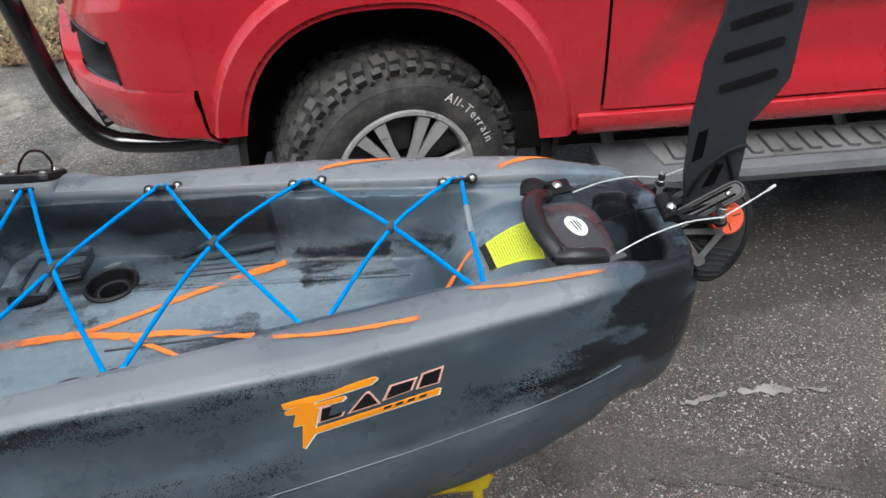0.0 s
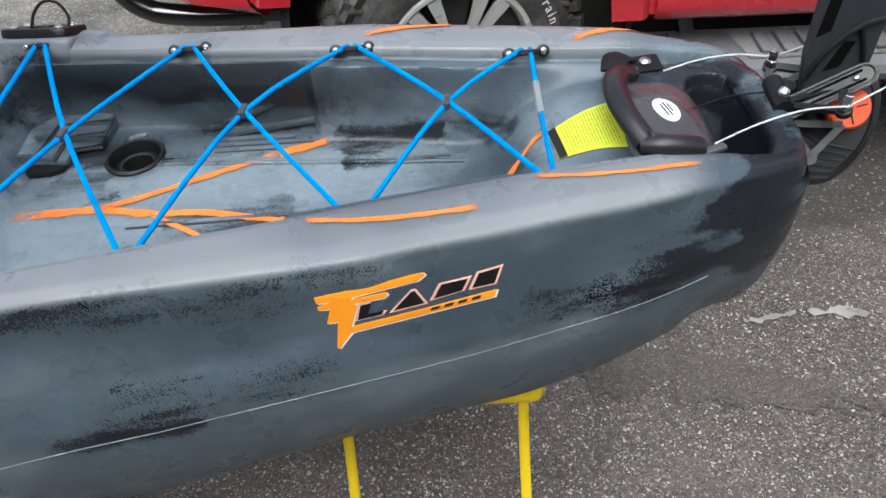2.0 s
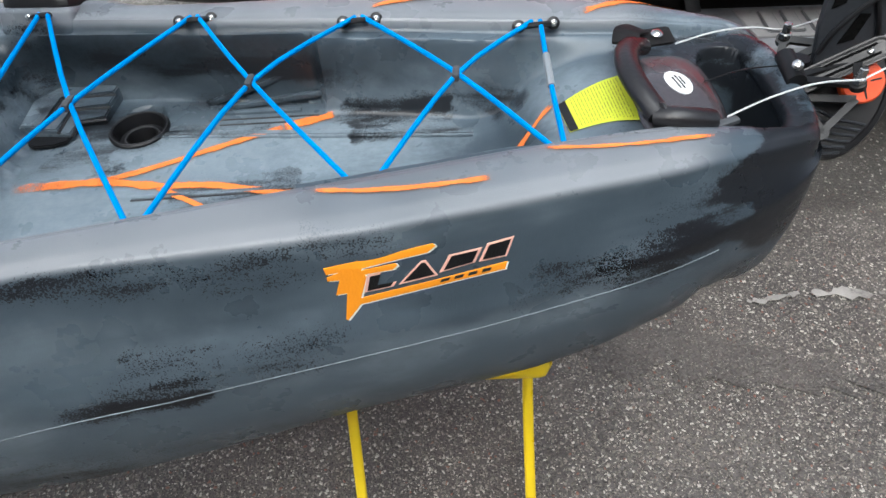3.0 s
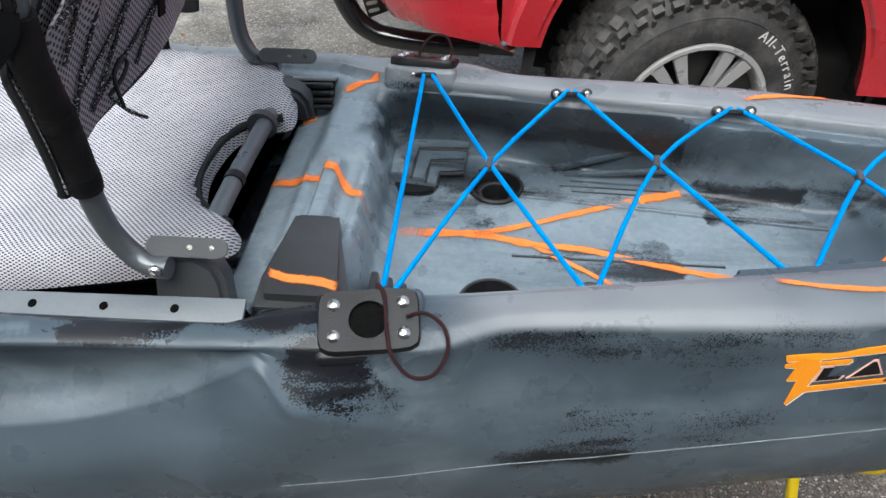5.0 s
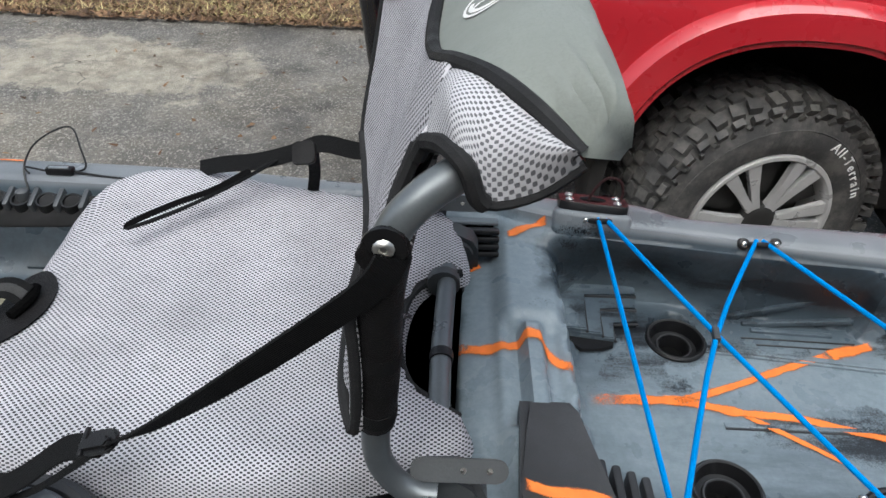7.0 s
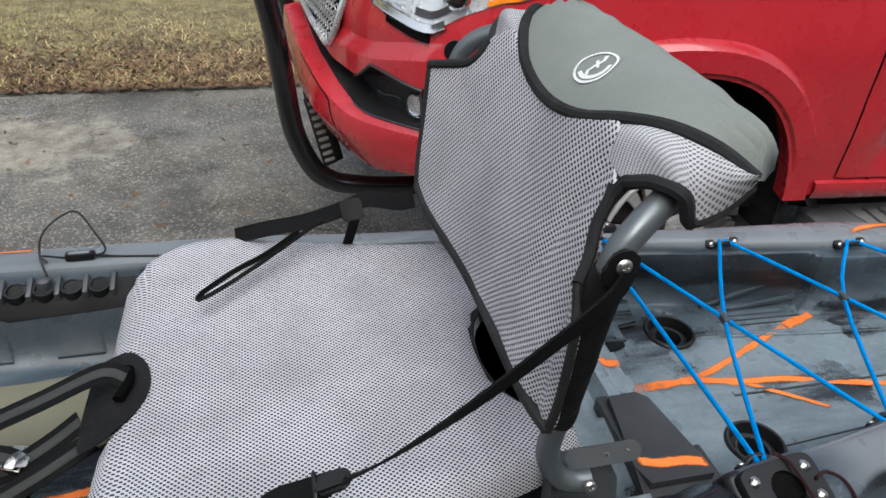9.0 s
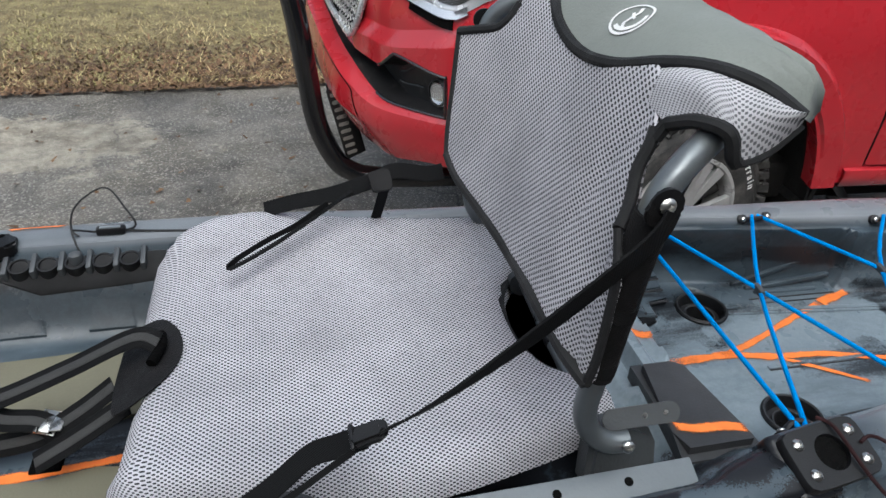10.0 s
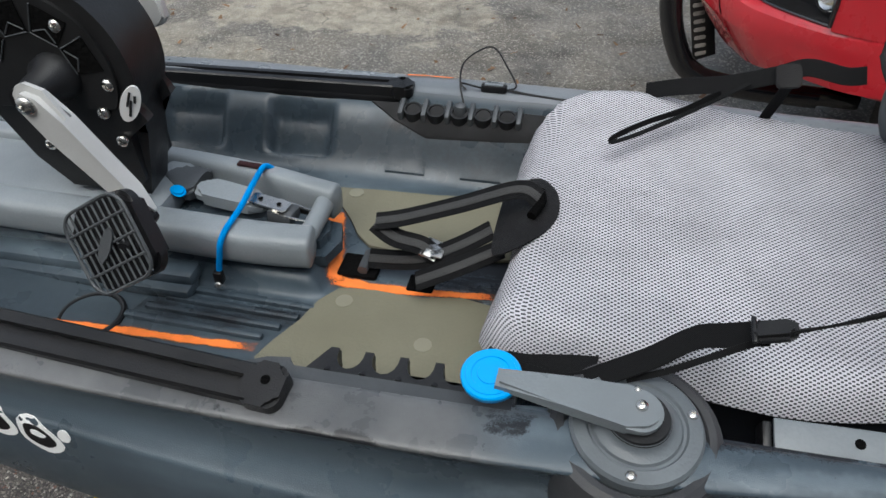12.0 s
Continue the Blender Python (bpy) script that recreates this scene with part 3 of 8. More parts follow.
    bmesh.ops.triangulate(bm, faces=[f for f in bm.faces if len(f.verts) > 4])
    return bm


def cloth(outline, spacing, at, thick, bm=None, roll=0.0):
    """A cut piece of cloth or foam: the outline is filled with an even net and carried into space by at(u, v, w),
    w being the height over its face; its edge is rounded over `roll`."""
    from mathutils.geometry import delaunay_2d_cdt
    bm = bm or bmesh.new()
    ol = [Vector(p) for p in outline]
    us, vs = [p.x for p in ol], [p.y for p in ol]
    pts = list(ol)
    n = len(ol)
    u = min(us) + spacing / 2
    row = 0
    poly = [(p.x, p.y) for p in ol]
    def inside(x, y):
        hit = False
        for i in range(n):
            (x1, y1), (x2, y2) = poly[i], poly[(i + 1) % n]
            if (y1 > y) != (y2 > y) and x < (x2 - x1) * (y - y1) / (y2 - y1) + x1:
                hit = not hit
        return hit
    arr = np.array(poly)
    nxt = np.roll(arr, -1, 0)
    def off(x, y):
        q = np.array((x, y))
        dd = nxt - arr
        t = np.clip(((q - arr) * dd).sum(1) / ((dd * dd).sum(1) + 1e-12), 0, 1)
        return float(np.sqrt((((arr + dd * t[:, None]) - q) ** 2).sum(1)).min())
    while u < max(us):
        v = min(vs) + (spacing / 2 if row % 2 else spacing)
        while v < max(vs):
            if inside(u, v) and off(u, v) > spacing * 0.45:
                pts.append(Vector((u, v)))
            v += spacing
        u += spacing * 0.87
        row += 1
    vv, _, faces, *_ = delaunay_2d_cdt(pts, [], [list(range(n))], 1, 1e-6)
    dist = [off(p.x, p.y) for p in vv]
    def lift(d):
        return thick * (1.0 if not roll else math.sqrt(max(0.0, 1 - (1 - min(1.0, d / roll)) ** 2)))
    hi = [bm.verts.new(at(p.x, p.y, lift(d) if roll else thick)) for p, d in zip(vv, dist)]
    lo = [bm.verts.new(at(p.x, p.y, -0.0005)) for p in vv]
    count = {}
    for f in faces:
        bm.faces.new([hi[i] for i in f])
        bm.faces.new([lo[i] for i in f][::-1])
        for a, b in zip(f, f[1:] + f[:1]):
            count[(a, b)] = count.get((a, b), 0) + 1
    for (a, b) in list(count):
        if (b, a) not in count:
            bm.faces.new((hi[a], lo[a], lo[b], hi[b]))
    return bm


def grid(us, vs, at, bm=None, keep=None):
    bm = bm or bmesh.new()
    vv = [[bm.verts.new(at(u, v)) for v in vs] for u in us]
    for i in range(len(us) - 1):
        for j in range(len(vs) - 1):
            if keep is None or keep(0.5 * (us[i] + us[i + 1]), 0.5 * (vs[j] + vs[j + 1])):
                bm.faces.new((vv[i][j], vv[i + 1][j], vv[i + 1][j + 1], vv[i][j + 1]))
    return bm


def rounded(w, h, r, n=5):
    out = []
    for cx, cy, a0 in ((w / 2 - r, h / 2 - r, 0), (-w / 2 + r, h / 2 - r, 90), (-w / 2 + r, -h / 2 + r, 180), (w / 2 - r, -h / 2 + r, 270)):
        out += [(cx + r * math.cos(radians(a0 + 90 * i / n)), cy + r * math.sin(radians(a0 + 90 * i / n))) for i in range(n + 1)]
    return out


def frame_of(origin, ax, ay):
    """A matrix with its x along ax and its y towards ay."""
    x = Vector(ax).normalized()
    z = x.cross(Vector(ay)).normalized()
    y = z.cross(x)
    m = Matrix((x, y, z)).transposed().to_4x4()
    m.translation = Vector(origin)
    return m


def screw(at, axis, r, bm=None):
    """A pan head with a cross recess."""
    bm = bm or bmesh.new()
    m = Matrix.Translation(at) @ Vector(axis).to_track_quat("Z", "Y").to_matrix().to_4x4()
    lathe([(r, -0.002), (r, r * 0.25), (r * 0.8, r * 0.5), (r * 0.42, r * 0.62), (r * 0.30, r * 0.25)], m, 12, bm)
    return bm


def words(text, size, thick=0.0006, align="CENTER"):
    """A word as a mesh lying in the xy plane."""
    c = bpy.data.curves.new("word", "FONT")
    c.body, c.size, c.extrude, c.align_x, c.resolution_u = text, size, thick, align, 2
    ob = new("word", c)
    me = bpy.data.meshes.new_from_object(ob.evaluated_get(bpy.context.evaluated_depsgraph_get()))
    bpy.data.objects.remove(ob)
    bm = bmesh.new()
    bm.from_mesh(me)
    bpy.data.meshes.remove(me)
    return bm

# ---- the ground ----
def ground():
    bm = bmesh.new()
    s = 400.0
    vs = [bm.verts.new(p) for p in ((-s, -s, 0), (s, -s, 0), (s, s, 0), (-s, s, 0))]
    bm.faces.new(vs)
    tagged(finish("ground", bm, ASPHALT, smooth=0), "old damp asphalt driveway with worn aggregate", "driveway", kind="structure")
    # the lawn lies a little higher, with an uneven edge
    bm = bmesh.new()
    xs = [-300, -60, -20] + [-12 + 0.12 * i for i in range(150)] + [8, 20, 60, 300]
    rows = [(0.0, 0.0), (0.12, 0.02), (0.5, 0.035), (2.0, 0.05), (6.0, 0.06), (300.0, 0.1)]
    at = lambda x, j: Vector((x, 4.68 + rows[j][0] + (0.10 * noise.noise(Vector((x * 1.3, 0, 0))) + 0.05 * noise.noise(Vector((x * 5, 3, 0)))) * (1 if j < 3 else 0), rows[j][1] if j else -0.01))
    vv = [[bm.verts.new(at(x, j)) for j in range(len(rows))] for x in xs]
    for a, b in zip(vv, vv[1:]):
        for j in range(len(rows) - 1):
            bm.faces.new((a[j], b[j], b[j + 1], a[j + 1]))
    tagged(finish("lawn", bm, LAWN), "dormant yellow-brown lawn beside the driveway", "lawn", kind="structure")


def scatter(name, count, spread, size, mat, label, category, lie=(0.2, 1.3)):
    """Many thin blades or leaves in one mesh."""
    rng = np.random.default_rng(7)
    verts, faces = [], []
    for i in range(count):
        x, y, z = spread(rng)
        w, h = size(rng)
        a, lean = rng.uniform(0, 2 * math.pi), rng.uniform(*lie)
        d = Vector((math.cos(a), math.sin(a), 0))
        s = Vector((-d.y, d.x, 0)) * w
        tip = d * h * math.sin(lean) + Vector((0, 0, h * math.cos(lean)))
        p = Vector((x, y, z))
        k = len(verts)
        verts += [p - s, p + s, p + tip * 0.6 + s * 0.7, p + tip * 0.6 - s * 0.7, p + tip]
        faces += [(k, k + 1, k + 2, k + 3), (k + 3, k + 2, k + 4)]
    me = bpy.data.meshes.new(name)
    me.from_pydata([tuple(v) for v in verts], [], faces)
    me.materials.append(mat)
    tagged(new(name, me), label, category, kind="stuff")


def lawn_cover():
    def on_lawn(rng):
        y = 4.72 + 5.0 * rng.random() ** 1.3
        return rng.uniform(-7.5, 1.5), y, 0.02 + 0.02 * min(1, (y - 4.68))
    scatter("grass", 60000, on_lawn, lambda r: (r.uniform(0.0016, 0.0042), r.uniform(0.025, 0.075)), GRASS, "dry straw-coloured winter grass with green tufts", "grass", (0.75, 1.5))
    def at_edge(rng):
        if rng.random() < 0.008:
            # a few blown out on to the driveway
            return rng.uniform(-6.0, 0.5), rng.uniform(2.6, 4.6), 0.003
        y = 4.64 + abs(rng.normal(0, 0.42))
        return rng.uniform(-7.5, 1.5), y, 0.018 + 0.03 * min(1.0, y - 4.6)
    scatter("leaf_litter", 26000, at_edge, lambda r: (r.uniform(0.004, 0.013), r.uniform(0.015, 0.05)), LEAF, "brown dead leaves and thatch along the lawn's edge", "leaves", (1.0, 1.57))


def flat_patch(name, pts, mat, label, category, z=0.004, rag=0.012):
    ol = []
    for i, (a, b) in enumerate(zip(pts, pts[1:] + pts[:1])):
        for k in range(8):
            p = Vector(a).lerp(Vector(b), k / 8)
            ol.append((p.x + rag * noise.noise(Vector((p.x * 30, p.y * 30, i))), p.y + rag * noise.noise(Vector((p.y * 30, p.x * 30, 5 + i)))))
    bm = cloth(ol, 0.05, lambda u, v, w: Vector((u, v, z + w)), 0.0005)
    return tagged(finish(name, bm, mat, smooth=0), label, category, kind="structure")


ground()
lawn_cover()
flat_patch("tar_band", [(0.44, 1.25), (0.70, 1.17), (0.95, 1.06), (1.5, 0.86), (1.5, 0.76), (0.92, 1.0), (0.60, 1.06), (0.30, 1.12), (0.28, 1.24)], TAR, "dark tar repair band on the asphalt", "tar repair", rag=0.06)
for scrape in ([(0.74, 1.300), (0.82, 1.313), (0.90, 1.315), (0.89, 1.303), (0.80, 1.292)], [(0.915, 1.312), (1.02, 1.318), (1.07, 1.300), (1.09, 1.280), (1.03, 1.278), (0.99, 1.298), (0.92, 1.302)], [(1.10, 1.302), (1.17, 1.284), (1.12, 1.286)]):
    flat_patch("pavement_scrape", scrape, CHALK, "pale scraped streak on the dark asphalt", "scrape", z=0.007, rag=0.03)


def add_sky_block():
    """An unseen wall added behind the camera to block sky light and darken reflections."""
    bm = box(22.0, 0.2, 4.6, Matrix.Translation((0.0, -3.1, 2.3)))
    for k in range(20):
        box(22.0, 0.02, 0.012, Matrix.Translation((0.0, -2.994, 0.22 + 0.22 * k)), 0.0, bm)
    tagged(finish("sky_block_wall", bm, WALL_GREY, smooth=0), "unseen grey board wall, added to block sky light", "wall", kind="structure")


add_sky_block()

# ---- the kayak ----
def hull_curve(tab):
    """As curve(), with the stern drawn out a little."""
    return curve([(x if x < 0.1 else 0.1 + (x - 0.1) * 1.20, v) for x, v in tab])


ZG = hull_curve([(-3.05, 1.06), (-2.4, 1.0), (-1.7, 0.985), (-0.6, 0.985), (-0.1, 0.99), (0.2, 0.988), (0.27, 0.978), (0.33, 0.968), (0.36, 0.958), (0.371, 0.946), (0.377, 0.925)])  # gunwale height
GUN = hull_curve([(-3.05, 0.015), (-2.8, 0.19), (-2.4, 0.33), (-2.0, 0.385), (-1.6, 0.392), (-1.3, 0.385), (-1.05, 0.362), (-0.85, 0.352), (-0.73, 0.345), (-0.6, 0.338), (-0.5, 0.298), (-0.3, 0.283), (-0.15, 0.272), (-0.05, 0.255), (0.1, 0.228), (0.2, 0.205), (0.28, 0.175), (0.33, 0.152), (0.355, 0.137), (0.366, 0.118), (0.373, 0.085), (0.377, 0.01)])
INN = hull_curve([(-3.05, 0.004), (-2.8, 0.12), (-2.4, 0.26), (-2.0, 0.322), (-1.7, 0.328), (-1.4, 0.325), (-1.0, 0.322), (-0.83, 0.318), (-0.78, 0.298), (-0.7, 0.275), (-0.5, 0.243), (-0.39, 0.226), (-0.127, 0.187), (0.08, 0.152), (0.2, 0.135), (0.28, 0.13), (0.33, 0.126), (0.352, 0.104), (0.366, 0.075), (0.377, 0.004)])
BEAM = hull_curve([(-3.05, 0.02), (-2.7, 0.262), (-2.4, 0.345), (-2.2, 0.378), (-2.0, 0.396), (-1.8, 0.408), (-1.6, 0.422), (-1.4, 0.434), (-1.2, 0.44), (-0.9, 0.415), (-0.7, 0.383), (-0.5, 0.345), (-0.2, 0.306), (0.0, 0.281), (0.1, 0.262), (0.2, 0.235), (0.3, 0.19), (0.35, 0.158), (0.366, 0.134), (0.373, 0.1), (0.377, 0.02)])
ZB = hull_curve([(-3.05, 0.98), (-2.4, 0.945), (-2.0, 0.928), (-1.8, 0.908), (-1.6, 0.88), (-1.4, 0.85), (-1.2, 0.835), (-1.0, 0.866), (-0.86, 0.888), (-0.78, 0.888), (-0.7, 0.865), (-0.6, 0.82), (-0.5, 0.78), (-0.2, 0.8), (0.1, 0.83), (0.3, 0.86), (0.377, 0.9)])
BOT = hull_curve([(-3.05, 0.008), (-2.6, 0.2), (-2.0, 0.33), (-1.2, 0.36), (-0.6, 0.325), (-0.3, 0.283), (0.0, 0.252), (0.12, 0.235), (0.2, 0.205), (0.3, 0.165), (0.35, 0.14), (0.368, 0.11), (0.377, 0.01)])
ZC = hull_curve([(-3.05, 0.95), (-2.5, 0.72), (-2.1, 0.675), (-1.8, 0.622), (-1.0, 0.575), (-0.4, 0.6), (-0.15, 0.645), (0.05, 0.670), (0.1, 0.682), (0.14, 0.690), (0.20, 0.705), (0.232, 0.716), (0.256, 0.740), (0.28, 0.742), (0.31, 0.734), (0.335, 0.745), (0.354, 0.785), (0.369, 0.845), (0.377, 0.90)])
FLOOR = hull_curve([(-3.05, 1.03), (-2.6, 0.93), (-2.3, 0.885), (-2.0, 0.862), (-1.5, 0.856), (-0.93, 0.85), (-0.892, 0.86), (-0.878, 0.912), (-0.835, 0.922), (-0.803, 0.948), (-0.742, 0.945), (-0.728, 0.93), (-0.705, 0.845), (-0.69, 0.838), (-0.02, 0.842), (0.03, 0.852), (0.1, 0.915), (0.17, 0.95), (0.24, 0.956), (0.3, 0.956), (0.35, 0.955), (0.366, 0.944), (0.377, 0.915)])
WALL = hull_curve([(-3.05, 0.01), (-2.4, 0.09), (-1.5, 0.1), (-1.3, 0.05), (-0.9, 0.03), (-0.7, 0.03), (0.0, 0.03), (0.2, 0.03), (0.34, 0.012), (0.377, 0.004)])
RIDGE = hull_curve([(-3.05, 0.02), (-2.6, 0.27), (-2.2, 0.365), (-1.7, 0.398), (-1.4, 0.402), (-1.25, 0.398), (-1.1, 0.387), (-1.0, 0.377), (-0.95, 0.369), (-0.90, 0.364), (-0.82, 0.358), (-0.76, 0.351), (0.377, 0.02)])  # crest under the side scoop
ZR = hull_curve([(-3.05, 1.0), (-2.4, 0.93), (-1.9, 0.885), (-1.5, 0.855), (-1.25, 0.848), (-1.1, 0.853), (-1.0, 0.866), (-0.95, 0.878), (-0.90, 0.897), (-0.82, 0.940), (-0.76, 0.972), (0.377, 0.9)])
SCOOP = hull_curve([(-3.05, 0.5), (-1.9, 0.5), (-1.4, 0.40), (-1.0, 0.22), (-0.8, 0.40), (-0.7, 0.5), (0.377, 0.5)])
def undercut(x):
    """How far the tank well's walls lean outwards at the floor."""
    return 0.05 * step(-0.72, -0.66, x) * step(0.12, -0.05, x)


SCUPPERS = ((-0.529, 1.073), (-0.529, 0.797))


def deck_height(x, y):
    """The moulded deck inside the gunwales."""
    x, y = np.asarray(x, float), np.asarray(y, float)
    d = INN(x) - np.abs(y - YC) - 0.016 * step(-0.238, -0.226, x) * step(0.12, 0.02, x)
    top, low = ZG(x) - 0.022, FLOOR(x)
    # the bulkhead behind the seat: a rounded saddle with two upright ribs
    near = step(1.02, 0.975, y) * step(0.80, 0.82, y)
    low = low - 0.018 * near * step(0.050, 0.030, np.abs(x + 0.776))
    low = low + 0.026 * step(0.021, 0.008, np.abs(x + 0.779)) * step(1.0, 0.975, y) * step(0.80, 0.82, y)
    low = low + 0.010 * step(-0.735, -0.725, x) * step(-0.690, -0.700, x) * step(-0.2, 0.5, np.cos((y - 0.93) * 2 * math.pi / 0.055)) * step(0.80, 0.84, y) * step(1.12, 1.06, y)
    # raised middle between the foot wells
    mid = step(0.078, 0.06, np.abs(y - 0.905)) * step(-1.73, -1.76, x)
    low = low + 0.03 * mid
    w = WALL(x) * (1 - 0.5 * step(YC, YC - 0.1, y) * step(-1.40, -1.46, x))
    wall = 1 - step(0.016, 0.016 + w, d)
    # sunken panels in the cockpit sides
    wave = step(-0.40, 0.10, np.cos((x + 1.893) * 2 * math.pi / 0.205)) * step(-1.78, -1.82, x)
    z = low + (top - low) * wall
    z = z - 0.036 * wave * step(0.02, 0.035, d) * step(0.018 + w * 0.72, 0.018 + w * 0.55, d)
    z = z + 0.018 * (1 - step(0.003, 0.014, d + 0.016 * step(-0.238, -0.226, x) * step(0.12, 0.02, x)))
    for sx, sy in SCUPPERS:
        r = np.hypot(x - sx, y - sy)
        z = z - 0.05 * (1 - step(0.034, 0.041, r))
    # the stern well, open to below
    e = (np.abs((x - 0.350) / 0.040) ** 2.6 + np.abs((y - (YC - 0.026)) / 0.098) ** 2.6) ** (1 / 2.6)
    z = z - (z - 0.80) * step(1.14, 0.94, e)
    return z


def side_profile(x):
    """Half of the outer section at x, from the inner edge of the gunwale to the keel, as rows of (half width, height)."""
    g, i, b, c = float(GUN(x)), float(INN(x)), float(BEAM(x)), float(BOT(x))
    zg, zb, zc, q = float(ZG(x)), float(ZB(x)), float(ZC(x)), float(SCOOP(x))
    i = min(i, g * 0.9)
    b, c = max(b, g * 1.02), min(c, b)
    e = 0.35 * (g - i)
    crisp = float(step(-2.9, -2.6, x) * step(-0.74, -0.80, x))
    o = [(i, zg - 0.004), (i + 0.15 * (g - i), zg + 0.001), (g - e, zg), (g - 0.002, zg - 0.010), (g + 0.1 * (b - g), zg - 0.032 - 0.02 * (0.5 - q)), (g + q * (b - g), 0.52 * zg + 0.48 * zb), (b - 0.06 * (b - g), zb + 0.035),
         (b, zb), (0.96 * b + 0.04 * c, 0.6 * zb + 0.4 * zc), (0.55 * b + 0.45 * c, 0.25 * zb + 0.75 * zc), (c, zc), (0.86 * c, zc - 0.012), (0.5 * c, zc - 0.03), (0.0, zc - 0.038)]
    half = lambda m: ((o[m][0] + o[m + 1][0]) / 2, (o[m][1] + o[m + 1][1]) / 2)
    plain = [o[0], o[1], o[2], half(2), o[3], half(3), o[4], o[5], half(5), o[6], half(6), o[7]] + o[8:]
    # amidships: a sharp lip, a leaf-shaped scoop under it and a crisp crest
    r, zr = float(RIDGE(x)), min(float(ZR(x)), zg - 0.016)
    d = min(0.024, 0.22 * (zg - zr))
    lim, zm = min(b, r + 0.028 + 0.03 * float(step(-0.98, -0.80, x))), min(zb, zr - 0.07)
    leaf = [o[0], o[1], (g - e, zg - 0.001), (g - 0.003, zg - 0.005), (g, zg - 0.010), (g - 0.004, zg - 0.015), (g - d, zg + 0.40 * (zr - zg)), (g - 0.95 * d, zg + 0.76 * (zr - zg)), (r - 0.007, zr + 0.005), (r, zr), (r + 0.002, zr - 0.006), (lim, zm),
            (0.96 * lim + 0.04 * c, 0.6 * zm + 0.4 * zc)] + o[9:]
    pts = [(p0 + (q0 - p0) * crisp, p1 + (q1 - p1) * crisp) for (p0, p1), (q0, q1) in zip(plain, leaf)]
    for _ in range(2):
        out = [pts[0]]
        for (a0, a1), (b0, b1) in zip(pts, pts[1:]):
            out += [(0.75 * a0 + 0.25 * b0, 0.75 * a1 + 0.25 * b1), (0.25 * a0 + 0.75 * b0, 0.25 * a1 + 0.75 * b1)]
        pts = out + [pts[-1]]
    return pts


def side_half(x, z):
    """The hull's half width at a height on its outer side."""
    pr = [p for p in side_profile(x) if p[1] < ZG(x) + 0.01][8:]
    pr = sorted((q, h) for h, q in pr)
    return float(np.interp(z, [p[0] for p in pr], [p[1] for p in pr]))


def near_side(x, z, off=0.0):
    return Vector((x, YC - side_half(x, z) - off, z))


kayak = thing("kayak", (-1.3, YC, 0.0), "slate-blue and black camouflage fishing kayak with orange streaks, on yellow stands", "kayak")


def in_well(x, y, s=1.0):
    return (abs((x - 0.350) / 0.040) ** 2.6 + abs((y - (YC - 0.026)) / 0.098) ** 2.6) ** (1 / 2.6) < s


def hull():
    xs = list(np.arange(-3.05, -0.90, 0.0075)) + list(np.arange(-0.90, -0.66, 0.004)) + list(np.arange(-0.66, 0.29, 0.0075)) + list(np.linspace(0.29, 0.416, 34)) + list(np.linspace(0.419, 0.4322, 10))
    verts, faces = [], []
    rows = []
    for x in xs:
        pr = side_profile(x)
        left = [(x, YC + h, z) for h, z in pr[::-1]]
        right = [(x, YC - h, z) for h, z in pr[1:] if True]
        right = [(x, YC - h, z) for h, z in pr]
        rows.append((left, right))
    k = len(rows[0][0])
    base = 0
    for left, right in rows:
        verts += left + right
    n = 2 * k
    for i in range(len(rows) - 1):
        for side in (0, 1):
            for j in range(k - 1):
                a = i * n + side * k + j
                f = (a, a + 1, a + 1 + n, a + n)
                c = np.mean([verts[q] for q in f], axis=0)
                if c[2] < 0.85 and in_well(c[0], c[1], 0.95) and abs(c[1] - YC) < BOT(c[0]) * 0.93:
                    continue
                faces.append(f)
    # the deck between the gunwales
    u = np.concatenate([np.linspace(-1, -0.55, 34), np.linspace(-0.55, 0.55, 62)[1:-1], np.linspace(0.55, 1, 34)])
    X = np.array(xs)[:, None] + 0 * u[None]
    I = np.array([min(float(INN(x)), float(GUN(x)) * 0.9) for x in xs])[:, None]
    Y = YC + I * u[None]
    Z = deck_height(X, Y)
    low = FLOOR(X)
    deep = np.clip((ZG(X) - 0.022 - Z) / np.maximum(ZG(X) - 0.022 - low, 0.01), 0, 1)
    Y = Y + np.sign(u)[None] * undercut(X) * deep * step(0.5, 1.0, np.abs(u))[None]
    Z[:, 0] = Z[:, -1] = ZG(np.array(xs)) - 0.004
    base = len(verts)
    m = len(u)
    verts += [(float(a), float(b), float(c)) for a, b, c in zip(X.ravel(), Y.ravel(), Z.ravel())]
    for i in range(len(xs) - 1):
        for j in range(m - 1):
            cx, cy = 0.25 * (X[i, j] + X[i + 1, j] + X[i, j + 1] + X[i + 1, j + 1]), 0.25 * (Y[i, j] + Y[i + 1, j] + Y[i, j + 1] + Y[i + 1, j + 1])
            if in_well(cx, cy, 0.9):
                continue
            a = base + i * m + j
            faces.append((a, a + m, a + m + 1, a + 1))
    me = bpy.data.meshes.new("hull")
    me.from_pydata([tuple(map(float, v)) for v in verts], [], faces)
    bm = bmesh.new()
    bm.from_mesh(me)
    bmesh.ops.remove_doubles(bm, verts=bm.verts[:], dist=0.0002)
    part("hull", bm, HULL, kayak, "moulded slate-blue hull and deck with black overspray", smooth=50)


hull()


def on_deck(x, y, off=0.002):
    lean, half, u = float(undercut(x)), float(INN(x)), abs(y - YC)
    if lean:
        t = u
        for _ in range(6):
            t = u - lean * float(step(0.5, 1.0, t / half))
        return Vector((x, y, float(deck_height(x, YC + math.copysign(t, y - YC))) + off))
